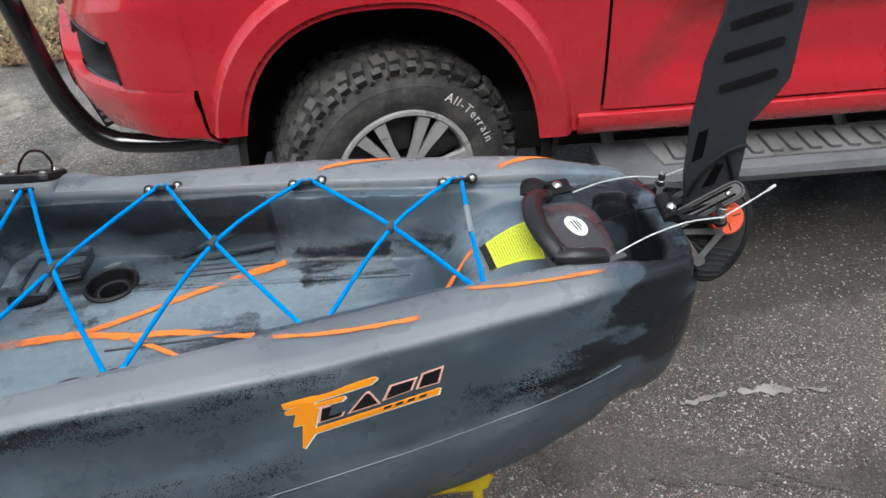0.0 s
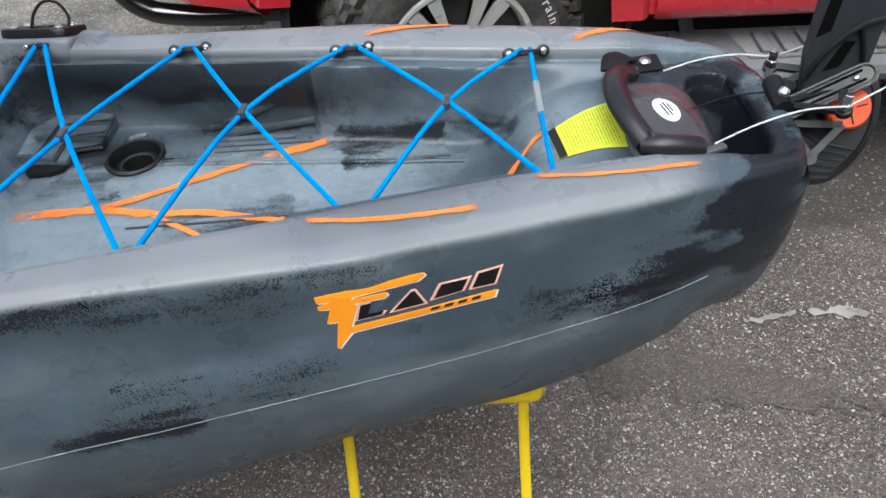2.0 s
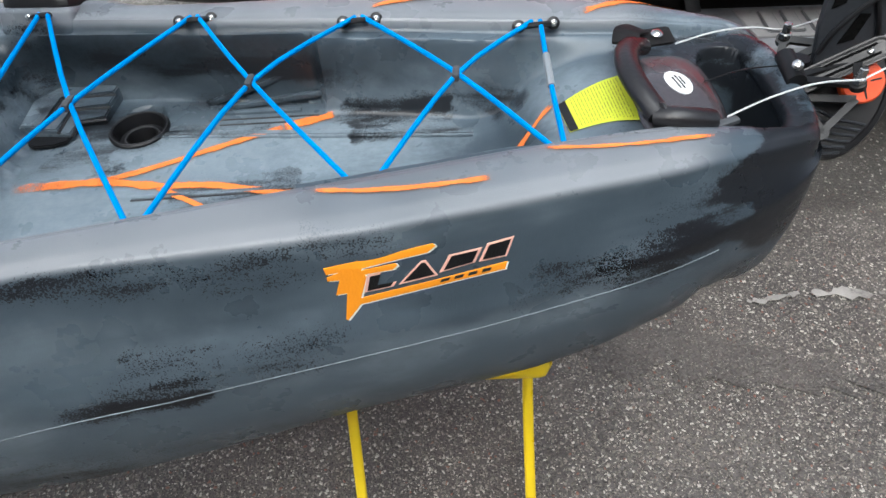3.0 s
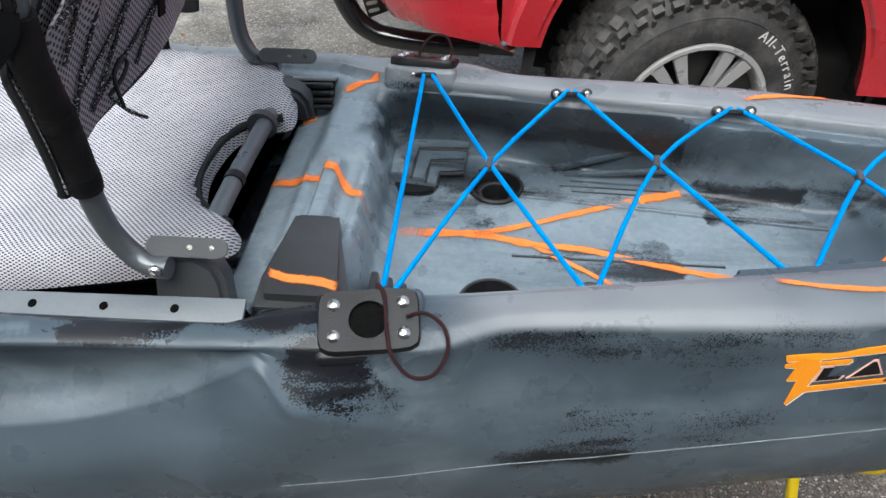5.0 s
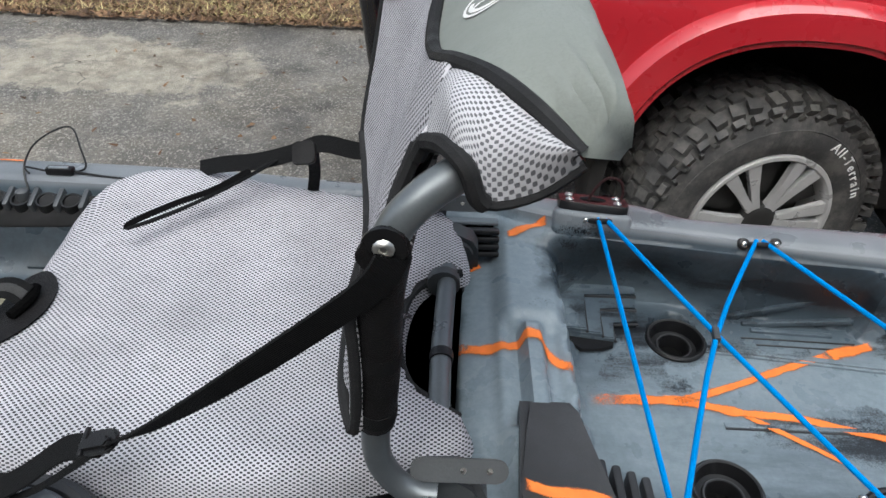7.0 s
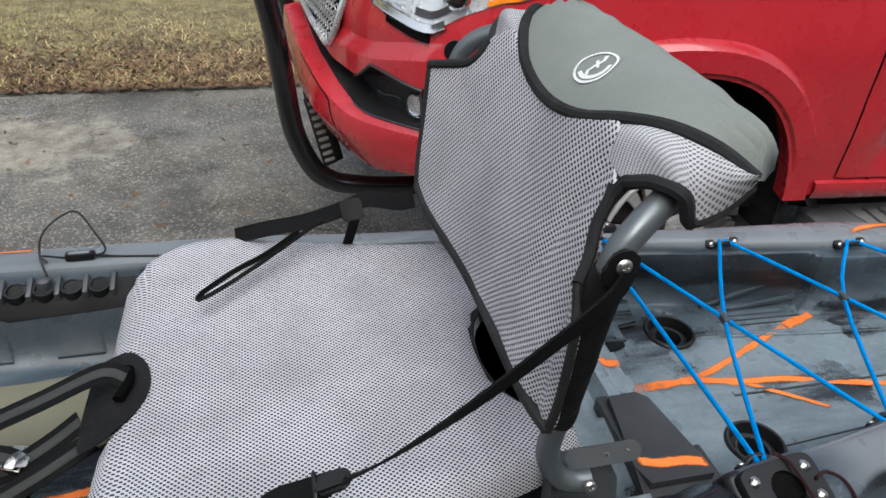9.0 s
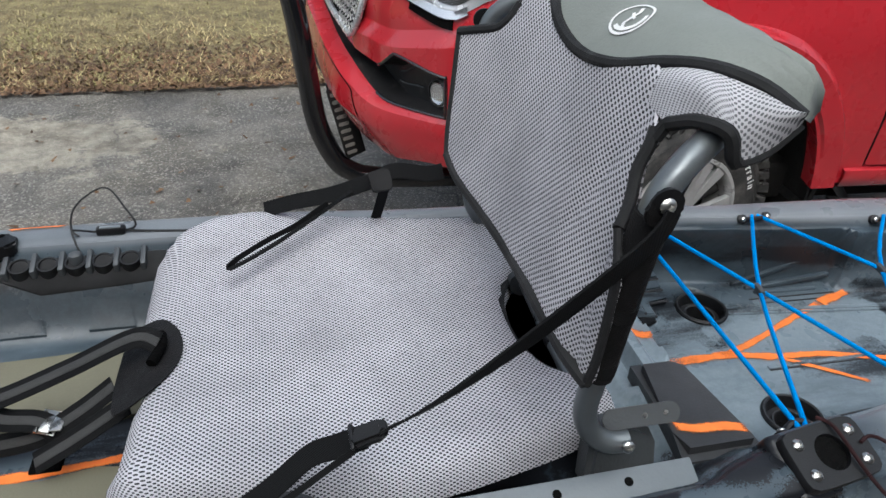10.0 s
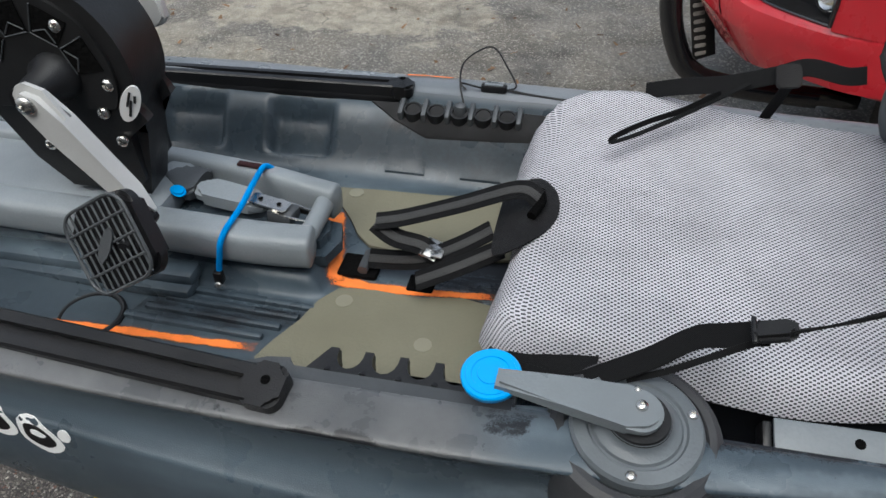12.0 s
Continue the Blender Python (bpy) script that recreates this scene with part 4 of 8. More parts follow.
    return Vector((x, y, float(deck_height(x, y)) + off))


def ribbon(rows):
    """A strip of paint over rows of points, with u across and v along."""
    bm = bmesh.new()
    uv = bm.loops.layers.uv.new("paint")
    grown = [[bm.verts.new(p) for p in row] for row in rows]
    n, k = len(rows) - 1, len(rows[0]) - 1
    for i in range(n):
        for j in range(k):
            f = bm.faces.new((grown[i][j], grown[i][j + 1], grown[i + 1][j + 1], grown[i + 1][j]))
            for loop, (a, b) in zip(f.loops, ((i, j), (i, j + 1), (i + 1, j + 1), (i + 1, j))):
                loop[uv].uv = (b / k, a / n)
    return part("paint_streak", bm, SPRAY, kayak, "orange sprayed streak")


def streak(pts, width, taper=0.6, off=0.0025, top=9.0):
    """A ribbon of orange paint that follows the deck."""
    line = spline([(x, y, 0) for x, y in pts], 10)
    rows = []
    for i, p in enumerate(line):
        t = (line[min(i + 1, len(line) - 1)] - line[max(i - 1, 0)]).normalized()
        s = Vector((-t.y, t.x, 0))
        w = 1.35 * width * (1.0 + 0.35 * noise.noise(Vector((p.x * 40, p.y * 40, 1)))) * (1 - (1 - taper) * i / len(line))
        row = [on_deck(p.x + s.x * w * k, p.y + s.y * w * k, off) for k in (-0.5, -0.17, 0.17, 0.5)]
        rows.append([(q.x, q.y, min(q.z, top)) for q in row])
    ribbon(rows)


def side_streak(pts, width, near=True):
    """Orange paint on top of a gunwale: rows of (x, place across it from 0 inside to 1 outside)."""
    line = spline([(x, q, 0) for x, q in pts], 8)
    rows = []
    for i, p in enumerate(line):
        w = 1.5 * width * (0.8 + 0.4 * noise.noise(Vector((p.x * 40, 7, 1))))
        row = []
        for k in (-0.5, 0.0, 0.5):
            i0, g0 = float(INN(p.x)), float(GUN(p.x))
            h = i0 + p.y * (g0 - i0) + k * w
            pr = [c for c in side_profile(p.x)[:30] if c[1] > ZG(p.x) - 0.012]
            hs, zs = [a for a, _ in pr], [b for _, b in pr]
            z = float(np.interp(h, hs, zs)) + 0.0022
            row.append((p.x, YC - h if near else YC + h, z))
        rows.append(row)
    ribbon(rows)


streak([(-0.685, 0.942), (-0.60, 0.945), (-0.545, 0.944), (-0.474, 0.928), (-0.382, 0.918), (-0.28, 0.89), (-0.176, 0.868), (-0.06, 0.846)], 0.019, 0.55)
streak([(-0.56, 0.944), (-0.48, 0.972), (-0.354, 1.026), (-0.29, 1.052)], 0.011, 1.2)
streak([(-0.295, 1.048), (-0.255, 1.062), (-0.215, 1.072)], 0.020, 0.8, top=0.846)
streak([(-0.47, 0.925), (-0.41, 0.885), (-0.35, 0.842)], 0.013, 0.5)
streak([(-0.06, 0.846), (0.0, 0.875), (0.06, 0.91), (0.11, 0.945)], 0.013, 0.7)
streak([(-0.892, 0.962), (-0.85, 0.952), (-0.81, 0.951), (-0.788, 0.953), (-0.766, 0.946), (-0.748, 0.925), (-0.722, 0.905)], 0.019, 0.8)
ribbon([[(p.x, p.y + k * 0.020, p.z + 0.0006) for k in (-0.5, 0.0, 0.5)] for p in spline([(-0.810, 0.708, 0.9645), (-0.78, 0.699, 0.9648), (-0.745, 0.697, 0.9648), (-0.716, 0.689, 0.9640)], 6)])
streak([(-0.803, 1.188), (-0.77, 1.195), (-0.74, 1.200)], 0.012, 0.6)
streak([(-0.87, 1.13), (-0.845, 1.14)], 0.012, 0.6)
streak([(-1.780, 1.035), (-1.760, 0.975), (-1.740, 0.915), (-1.728, 0.868)], 0.024, 0.9)
streak([(-1.736, 0.872), (-1.68, 0.869), (-1.61, 0.870), (-1.55, 0.876), (-1.49, 0.882)], 0.020, 0.6)
streak([(-2.16, 0.700), (-2.10, 0.704), (-2.0, 0.714), (-1.89, 0.717), (-1.79, 0.722)], 0.014, 0.9)
side_streak([(-0.20, 0.15), (-0.14, 0.35), (-0.06, 0.5), (0.0, 0.55)], 0.009)
side_streak([(0.06, 0.10), (0.12, 0.28), (0.19, 0.40), (0.265, 0.42)], 0.007)
side_streak([(-0.14, 0.25), (-0.08, 0.55), (0.0, 0.75)], 0.014, False)
side_streak([(0.17, 0.15), (0.22, 0.5), (0.28, 0.8), (0.31, 0.85)], 0.014, False)
side_streak([(-1.72, 0.78), (-1.68, 0.82), (-1.63, 0.8)], 0.007, False)


def mould_line():
    """The pale parting line of the mould along the hull's side."""
    bm = bmesh.new()
    pts = [near_side(x, float(np.interp(x, [-1.6, -0.78, -0.6, -0.4, -0.185, 0.03, 0.15, 0.40], [0.755, 0.768, 0.773, 0.7805, 0.8023, 0.827, 0.8365, 0.868])), 0.0004) for x in np.arange(-0.78, 0.30, 0.02)]
    tube(pts, 0.0008, 6, bm, smooth=0)
    part("mould_line", bm, SEAM, kayak, "pale thin mould parting line")


def ribs():
    """Moulded ribs and marks on the tank well floor."""
    def bar(a, b, w, h, name="moulded_rib"):
        a, b = on_deck(*a, 0.0), on_deck(*b, 0.0)
        m = frame_of((a + b) / 2, b - a, Vector((b - a)).cross(Vector((0, 0, -1))))
        part(name, box((b - a).length, w, h * 2, m, min(w, h) * 0.45), HULL, kayak)
    for k, (x0, x1) in enumerate(((-0.43, -0.235), (-0.41, -0.235), (-0.40, -0.27))):
        bar((x0, 1.122 + 0.016 * (2 - k) - 0.02), (x1, 1.115 + 0.016 * (2 - k) - 0.02), 0.009, 0.005)
    bar((-0.49, 1.060), (0.0, 1.000), 0.010, 0.0025)
    bar((-0.49, 1.050), (0.0, 0.990), 0.005, 0.003)
    bar((-0.50, 0.905), (-0.18, 0.90), 0.008, 0.0025)
    bar((-0.49, 0.79), (-0.1, 0.815), 0.010, 0.0025)
    # dark lines painted in as the shade of fine grooves along the floor
    for a, b in (((-0.49, 1.0545), (0.0, 0.9945)), ((-0.50, 0.899), (-0.18, 0.894)), ((-0.49, 0.784), (-0.10, 0.809)), ((-0.42, 1.085), (-0.24, 1.078)), ((-0.40, 1.070), (-0.26, 1.064))):
        pts = [on_deck(a[0] + (b[0] - a[0]) * t, a[1] + (b[1] - a[1]) * t, 0.0003) for t in np.linspace(0, 1, 24)]
        part("groove_shade", tube(pts, 0.0017, 6, smooth=0), DECK_BLACK, kayak)
    # the black block on the bulkhead, and the fins below it
    ol = [(-0.806, 0.836), (-0.744, 0.836), (-0.738, 0.812), (-0.706, 0.690), (-0.704, 0.660), (-0.818, 0.660), (-0.815, 0.70)]
    part("bulkhead_block", slab(ol, 0.052, Matrix.Translation((0, 0, 0.912)), bevel=0.012), DECK_BLACK, kayak, "black moulded block on the bulkhead")
    for k in range(4):
        part("bulkhead_fin", box(0.012, 0.10, 0.05, Matrix.Translation((-0.696 + 0.020 * k, 0.762 - 0.003 * k, 0.852 - 0.007 * k)), 0.004), DECK_BLACK, kayak)
    # stepped terraces by the drain; dark lines paint each step's shade, a black plate the pocket
    corner = [(-0.710, 1.068), (-0.712, 1.140), (-0.682, 1.178)]
    for k, line in enumerate((((-0.587, 1.100), (-0.630, 1.096), (-0.631, 1.058)), ((-0.586, 1.126), (-0.648, 1.124), (-0.651, 1.062)), ((-0.583, 1.153), (-0.671, 1.151), (-0.676, 1.066)))):
        ol = corner + [(-0.580, 1.176)] + list(line)
        part("floor_terrace", slab(ol, 0.018, Matrix.Translation((0, 0, 0.834 + 0.006 * k)), bevel=0.002), HULL, kayak, "stepped moulded terrace on the tank well floor")
        joint = [(x + 0.0015, y - 0.0015, 0.8425 + 0.006 * k + 0.004) for x, y in line]
        part("groove_shade", tube(joint, 0.0026, 6, smooth=0), DECK_BLACK, kayak)
    part("floor_pocket", slab([(-0.703, 1.068), (-0.632, 1.058), (-0.634, 1.046), (-0.652, 1.038), (-0.686, 1.036), (-0.702, 1.050)], 0.006, Matrix.Translation((0, 0, 0.8405)), bevel=0.002), BLACK, kayak, "black plate laid as a pocket under the terraces")


def scupper(x, y):
    z = float(on_deck(x + 0.06, y, 0).z)
    at = Matrix.Translation((x, y, z))
    ob = part("drain_cup", lathe([(0.048, -0.002), (0.048, 0.003), (0.045, 0.006), (0.041, 0.005), (0.038, -0.004), (0.036, -0.014), (0.029, -0.015), (0.0275, -0.012), (0.0245, -0.012), (0.023, -0.016), (0.020, -0.045), (0.0005, -0.047)], at, 40, caps=False), BLACK, kayak, "black round drain hole")
    # near-black disc closes the drain and paints its depth
    sub("drain_bore", lathe([(0.0215, -0.034), (0.0005, -0.034)], at, 24, caps=False), DARK_FILL, ob)
    # paler rings draw in the highlights on the cup's edges
    for r, h in ((0.0445, 0.0045), (0.0265, -0.012)):
        sub("drain_edge_highlight", tube([(x + r * math.cos(a), y + r * math.sin(a), z + h) for a in np.linspace(0, 2 * math.pi, 41)[:-1]], 0.0016, 6, smooth=0, closed=True), DECK_BLACK, ob)
    return ob


mould_line()
ribs()
for s in SCUPPERS:
    scupper(*s)
scupper(-2.045, 0.732)


def padeye(x, y, z, near):
    """A small black bungee loop with two screws on the inner wall."""
    s = 1 if near else -1
    a = Vector((0.025, 0, 0.001))
    p = Vector((x, y, z))
    bm = tube([p - a, p - a * 0.5 + Vector((0, s * 0.008, 0.004)), p + Vector((0, s * 0.011, 0.006)), p + a * 0.5 + Vector((0, s * 0.008, 0.004)), p + a], 0.0045, 8)
    for k in (-1, 1):
        lathe([(0.0095, -0.004), (0.0095, 0.003), (0.006, 0.005)], Matrix.Translation(p + a * k) @ pose(0, 0, 0, -s * 60, 0, 0), 14, bm)
    ob = part("bungee_eye", bm, BLACK, kayak, "black bungee eyelet")
    n = Vector((0, s * 0.85, 0.5))
    for k in (-1, 1):
        sub("screw", screw(p + a * k + n * 0.005, n, 0.0052), STEEL, ob)


FAR = [(-0.655, 1.192, 0.984), (-0.412, 1.150, 0.980), (-0.158, 1.108, 0.982), (0.098, 1.052, 0.985)]
NEAR = [(-0.655, 0.668, 0.968), (-0.408, 0.712, 0.950), (-0.146, 0.742, 0.955), (0.092, 0.785, 0.958)]
CLIP = [(-0.541, 0.938, 0.975), (-0.301, 0.953, 0.979), (-0.025, 0.936, 0.980)]
for p in FAR:
    padeye(*p, False)
for p in NEAR[:3]:
    padeye(*p, True)


def bungees():
    lift = Vector((0, 0, 0.006))
    def cord(*pts):
        part("bungee_cord", tube([Vector(p) + lift for p in pts], 0.0036, 8, smooth=4), BLUE_CORD, kayak, "bright blue bungee cord")
    def off(p, dx):
        return (p[0] + dx, p[1], p[2])
    cord(off(FAR[0], -0.006), off(NEAR[0], -0.004))
    cord(off(FAR[3], 0.006), Vector(off(FAR[3], 0.006)).lerp(Vector(NEAR[3]), 0.5), off(NEAR[3], 0.004))
    for k in range(3):
        cord(off(FAR[k], 0.004), Vector(CLIP[k]) + Vector((0, 0.003, 0)), off(NEAR[k + 1], -0.006))
        cord(off(FAR[k + 1], -0.006), Vector(CLIP[k]) - Vector((0, 0.003, 0)), off(NEAR[k], 0.006))
    for c in CLIP:
        m = Matrix.Translation(Vector(c) + lift) @ pose(0, 0, 0, 0, 0, 82)
        bm = box(0.026, 0.010, 0.012, m, 0.003)
        ob = part("cord_clip", bm, DARK_GREY, kayak, "dark grey cord clip")
    a, b = Vector(off(FAR[3], 0.006)), Vector(NEAR[3])
    part("cord_splice", tube([a.lerp(b, 0.30) + lift, a.lerp(b, 0.55) + lift], 0.0052, 8, smooth=0), GREY_PLASTIC, kayak, "grey heat-shrunk cord splice")


bungees()


def rod_holder(near):
    """A flush rod holder: bolted black plate with a round hole and a tether."""
    s = 1 if near else -1
    o = Vector((-0.664, YC - s * (YC - 0.615), 0.984))
    ax = Vector((0.99, 0.14 * s, 0.01))
    ay = Vector((0.02, s * 0.95, 0.36))
    if not near:
        ay = Vector((0.02, 0.95, -0.36))
    m = frame_of(o, ax, ay) @ Matrix.Diagonal((0.84, 0.84, 1.0, 1.0))
    def holed(w, h, r, t0, t1, hole, bm=None):
        bm = bm or bmesh.new()
        n = 48
        rings = []
        for rad, z in ((None, t0), (None, t1 - 0.003), (0.97, t1), (hole + 0.001, t1), (hole, t1 - 0.002), (hole, t0 - 0.012)):
            row = []
            for i in range(n):
                a = 2 * math.pi * i / n
                c, sn = math.cos(a), math.sin(a)
                if rad is None or rad == 0.97:
                    f = 1 / ((abs(c / (w / 2)) ** 7 + abs(sn / (h / 2)) ** 7) ** (1 / 7)) * (rad or 1)
                else:
                    f = rad
                row.append(bm.verts.new(m @ Vector((c * f, sn * f, z))))
            rings.append(row)
        for a, b in zip(rings, rings[1:]):
            for i in range(n):
                bm.faces.new((a[i], a[(i + 1) % n], b[(i + 1) % n], b[i]))
        bm.faces.new(rings[-1])
        return bm
    part("rod_holder_boss", box(0.150, 0.102, 0.05, m @ Matrix.Translation((0, 0, -0.025)), 0.010, seg=4), HULL, kayak, "moulded boss under the rod holder")
    plate = part("rod_holder", holed(0.135, 0.088, 0.01, 0.0, 0.013, 0.0255), BLACK, kayak, "black bolted rod holder plate with a round hole")
    # near-black disc paints the depth of the bore
    sub("bore", lathe([(0.0253, 0.0), (0.0253, -0.001), (0.0005, -0.001)], m @ Matrix.Translation((0, 0, 0.0075)), 24), DARK_FILL, plate)
    for x in (-0.046, 0.046):
        for y in (-0.022, 0.022):
            sub("screw", screw(m @ Vector((x, y, 0.0125)), m.to_3x3() @ Vector((0, 0, 1)), 0.0075), STEEL, plate)
    if near:
        pts = [(0.012, 0.052, 0.010), (0.022, 0.03, 0.018), (0.024, -0.02, 0.019), (0.03, -0.055, 0.016), (0.052, -0.078, 0.004), (0.082, -0.074, -0.004), (0.102, -0.045, 0.004), (0.098, -0.015, 0.010), (0.075, 0.004, 0.013), (0.05, 0.0, 0.016)]
    else:
        pts = [(-0.01, -0.02, 0.014), (0.0, -0.02, 0.035), (0.02, -0.015, 0.052), (0.045, -0.01, 0.050), (0.055, 0.0, 0.03), (0.052, 0.0, 0.013)]
    sub("tether", tube([m @ Vector(p) for p in pts], 0.0024, 7), CORD_DARK, plate, "dark red flecked tether cord")


rod_holder(True)
rod_holder(False)


def decals():
    """The maker's sticker on the side, as plain shapes in its colours."""
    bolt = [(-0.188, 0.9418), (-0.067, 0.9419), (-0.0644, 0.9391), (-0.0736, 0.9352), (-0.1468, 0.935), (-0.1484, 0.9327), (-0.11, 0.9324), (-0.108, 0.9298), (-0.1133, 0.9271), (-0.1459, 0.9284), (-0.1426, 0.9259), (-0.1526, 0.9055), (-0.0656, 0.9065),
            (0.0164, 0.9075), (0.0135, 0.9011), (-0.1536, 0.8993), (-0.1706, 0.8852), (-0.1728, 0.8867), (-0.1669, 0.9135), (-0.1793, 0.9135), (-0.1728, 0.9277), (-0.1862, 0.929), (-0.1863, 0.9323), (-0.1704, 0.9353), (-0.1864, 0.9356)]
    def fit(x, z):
        """Slants and stretches the sticker on the hull to fit the camera's view."""
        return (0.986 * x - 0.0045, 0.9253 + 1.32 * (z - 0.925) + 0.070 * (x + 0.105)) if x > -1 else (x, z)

    def lay(ol, mat, off, name, label, th=0.0004, dx=0.0, dz=0.0):
        bm = cloth([(a + dx, b + dz) for a, b in (fit(x, z) for x, z in ol)], 0.012, lambda u, v, w: near_side(u, v, off + w), th)
        part(name, bm, mat, kayak, label, smooth=0)
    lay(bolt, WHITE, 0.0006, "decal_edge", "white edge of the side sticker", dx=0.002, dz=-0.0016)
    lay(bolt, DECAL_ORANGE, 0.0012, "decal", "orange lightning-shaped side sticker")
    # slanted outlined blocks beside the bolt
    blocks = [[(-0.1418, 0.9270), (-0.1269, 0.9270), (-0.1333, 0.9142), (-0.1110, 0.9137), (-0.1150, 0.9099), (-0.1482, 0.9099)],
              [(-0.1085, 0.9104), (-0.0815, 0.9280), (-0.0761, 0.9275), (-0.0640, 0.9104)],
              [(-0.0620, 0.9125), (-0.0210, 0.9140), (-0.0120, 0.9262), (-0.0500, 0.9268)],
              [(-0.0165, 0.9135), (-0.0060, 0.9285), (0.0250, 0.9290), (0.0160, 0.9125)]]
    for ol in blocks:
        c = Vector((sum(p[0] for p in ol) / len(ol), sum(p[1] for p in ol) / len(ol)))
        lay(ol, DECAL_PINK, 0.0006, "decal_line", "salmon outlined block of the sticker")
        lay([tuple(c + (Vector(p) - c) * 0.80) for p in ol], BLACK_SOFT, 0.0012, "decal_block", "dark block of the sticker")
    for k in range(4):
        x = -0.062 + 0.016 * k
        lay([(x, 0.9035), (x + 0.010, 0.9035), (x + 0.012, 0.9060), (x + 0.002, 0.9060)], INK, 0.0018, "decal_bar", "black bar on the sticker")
    # white maker's lettering near the bow, as plain rounded shapes
    for k in range(4):
        x, z0 = -1.985 - 0.062 * k, 0.872 + 0.012 * k
        ol = [(x + 0.030 * math.cos(a) * (1 + 0.10 * math.cos(3 * a + k)), z0 + 0.023 * math.sin(a) - 0.010 * math.cos(a)) for a in np.linspace(0, 2 * math.pi, 20)[:-1]]
        lay(ol, WHITE, 0.0006, "decal_blob", "white rounded blob of the bow lettering")
        lay([(x + (p[0] - x) * 0.70, z0 + (p[1] - z0) * 0.66) for p in ol], BLACK_SOFT, 0.0012, "decal_blob", "dark centre of a white blob")
        lay([(x + (p[0] - x) * 0.34, z0 + 0.004 + (p[1] - z0) * 0.20) for p in ol], WHITE, 0.0018, "decal_blob", "white slot in a blob")
    ol = [(-1.948 + 0.009 * math.cos(a), 0.880 + 0.009 * math.sin(a)) for a in np.linspace(0, 2 * math.pi, 16)[:-1]]
    lay(ol, WHITE, 0.0006, "decal_blob", "small white round mark")


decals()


def stern():
    """The glossy stern deck with its badge and label, the padded carry handle and the steering lines."""
    # yellow label with dark heading and fine print
    a, b, c, d = Vector((0.202, 0.955, 0.0)), Vector((0.205, 0.848, 0.0)), Vector((0.119, 0.868, 0.0)), Vector((0.113, 0.934, 0.0))
    def at(u, v, off):
        p = (d.lerp(c, v)).lerp(a.lerp(b, v), u)
        return on_deck(p.x, p.y, off)
    us, vs = np.linspace(0, 1, 12), np.linspace(0, 1, 8)
    lab = part("warning_label", grid(us, vs, lambda u, v: at(u, v, 0.002)), YELLOW_LABEL, kayak, "bright yellow warning label with fine print")
    sub("label_heading", grid(np.linspace(0.0, 0.12, 4), vs, lambda u, v: at(u, v, 0.0032)), INK, lab)
    rng = random.Random(3)
    for k in range(17):
        u = 0.18 + 0.045 * k
        v = 0.06
        while v < 0.92:
            w = rng.uniform(0.04, 0.16)
            sub("text_bar", grid([u, u + 0.010], np.linspace(v, min(v + w, 0.95), 3), lambda p, q: at(p, q, 0.0031)), LABEL_TEXT, lab)
            v += w + 0.025
    # the arched, glossy black deck that carries the badge
    def pad(u, v, w):
        side = math.cos(min(1, abs(v - 0.890) / 0.110) * math.pi / 2)
        return Vector((u, v, 0.955 + 0.020 * side * float(step(0.335, 0.27, u)) + w))
    ol = [(p.x, p.y) for p in spline([(0.200, 0.812, 0), (0.198, 0.88, 0), (0.206, 0.955, 0), (0.235, 0.990, 0), (0.275, 0.985, 0), (0.305, 0.965, 0), (0.312, 0.92, 0), (0.310, 0.85, 0), (0.296, 0.800, 0), (0.24, 0.792, 0)], 5, True)]
    deck = part("stern_deck", cloth(ol, 0.010, pad, 0.005, roll=0.020), STERN_BLACK, kayak, "glossy plum-black moulded deck at the stern", smooth=70)
    # white oval badge with a dark scribble
    def on_badge(x, y, off):
        return pad(0.258 + 0.97 * x - 0.20 * y, 0.888 + 0.97 * y + 0.20 * x, 0.0054 + off)
    badge = part("round_badge", cloth([(0.0150 * math.cos(t), 0.0270 * math.sin(t)) for t in np.linspace(0, 2 * math.pi, 30)[:-1]], 0.006, on_badge, 0.0008), WHITE, kayak, "white oval badge with a dark mark", smooth=0)
    for k, (x, y0, y1) in enumerate(((-0.0035, -0.014, 0.012), (0.0015, -0.016, 0.015), (0.0055, -0.008, 0.010))):
        sub("badge_mark", cloth([(x - 0.0011, y0), (x + 0.0011, y0), (x + 0.0016, y1), (x - 0.0006, y1)], 0.006, lambda u, v, w: on_badge(u, v, 0.0010 + w), 0.0004), INK, badge)
    # padded carry handle: folded tab under a screw, a thick sleeve round the front and a short rolled end
    flat = [(0.0165 * math.cos(t), 0.0125 * math.sin(t)) for t in np.linspace(0, 2 * math.pi, 15)[:-1]]
    grip = part("carry_handle", sweep(bmesh.new(), spline([(0.232, 0.976, 0.984), (0.214, 0.962, 0.993), (0.198, 0.930, 1.000), (0.192, 0.885, 1.002), (0.198, 0.845, 0.997), (0.212, 0.812, 0.986)], 6), flat), COVER, kayak, "padded black vinyl carry handle", smooth=60)
    sub("rolled_end", sweep(bmesh.new(), spline([(0.208, 0.812, 0.984), (0.226, 0.803, 0.988), (0.250, 0.801, 0.985), (0.276, 0.806, 0.977)], 5), [(u * 0.9, v * 1.05) for u, v in flat]), COVER, grip)
    sub("sleeve_lip", tube([(0.209, 0.826, 0.988), (0.214, 0.812, 1.0), (0.218, 0.798, 0.990)], 0.0030, 6), COVER, grip)
    tab = part("strap_tab", slab(rounded(0.052, 0.032, 0.005), 0.004, frame_of((0.250, 0.986, 0.988), (1, 0.10, 0.02), (-0.10, 1, 0.20))), BLACK_SOFT, kayak, "black strap end under a screw")
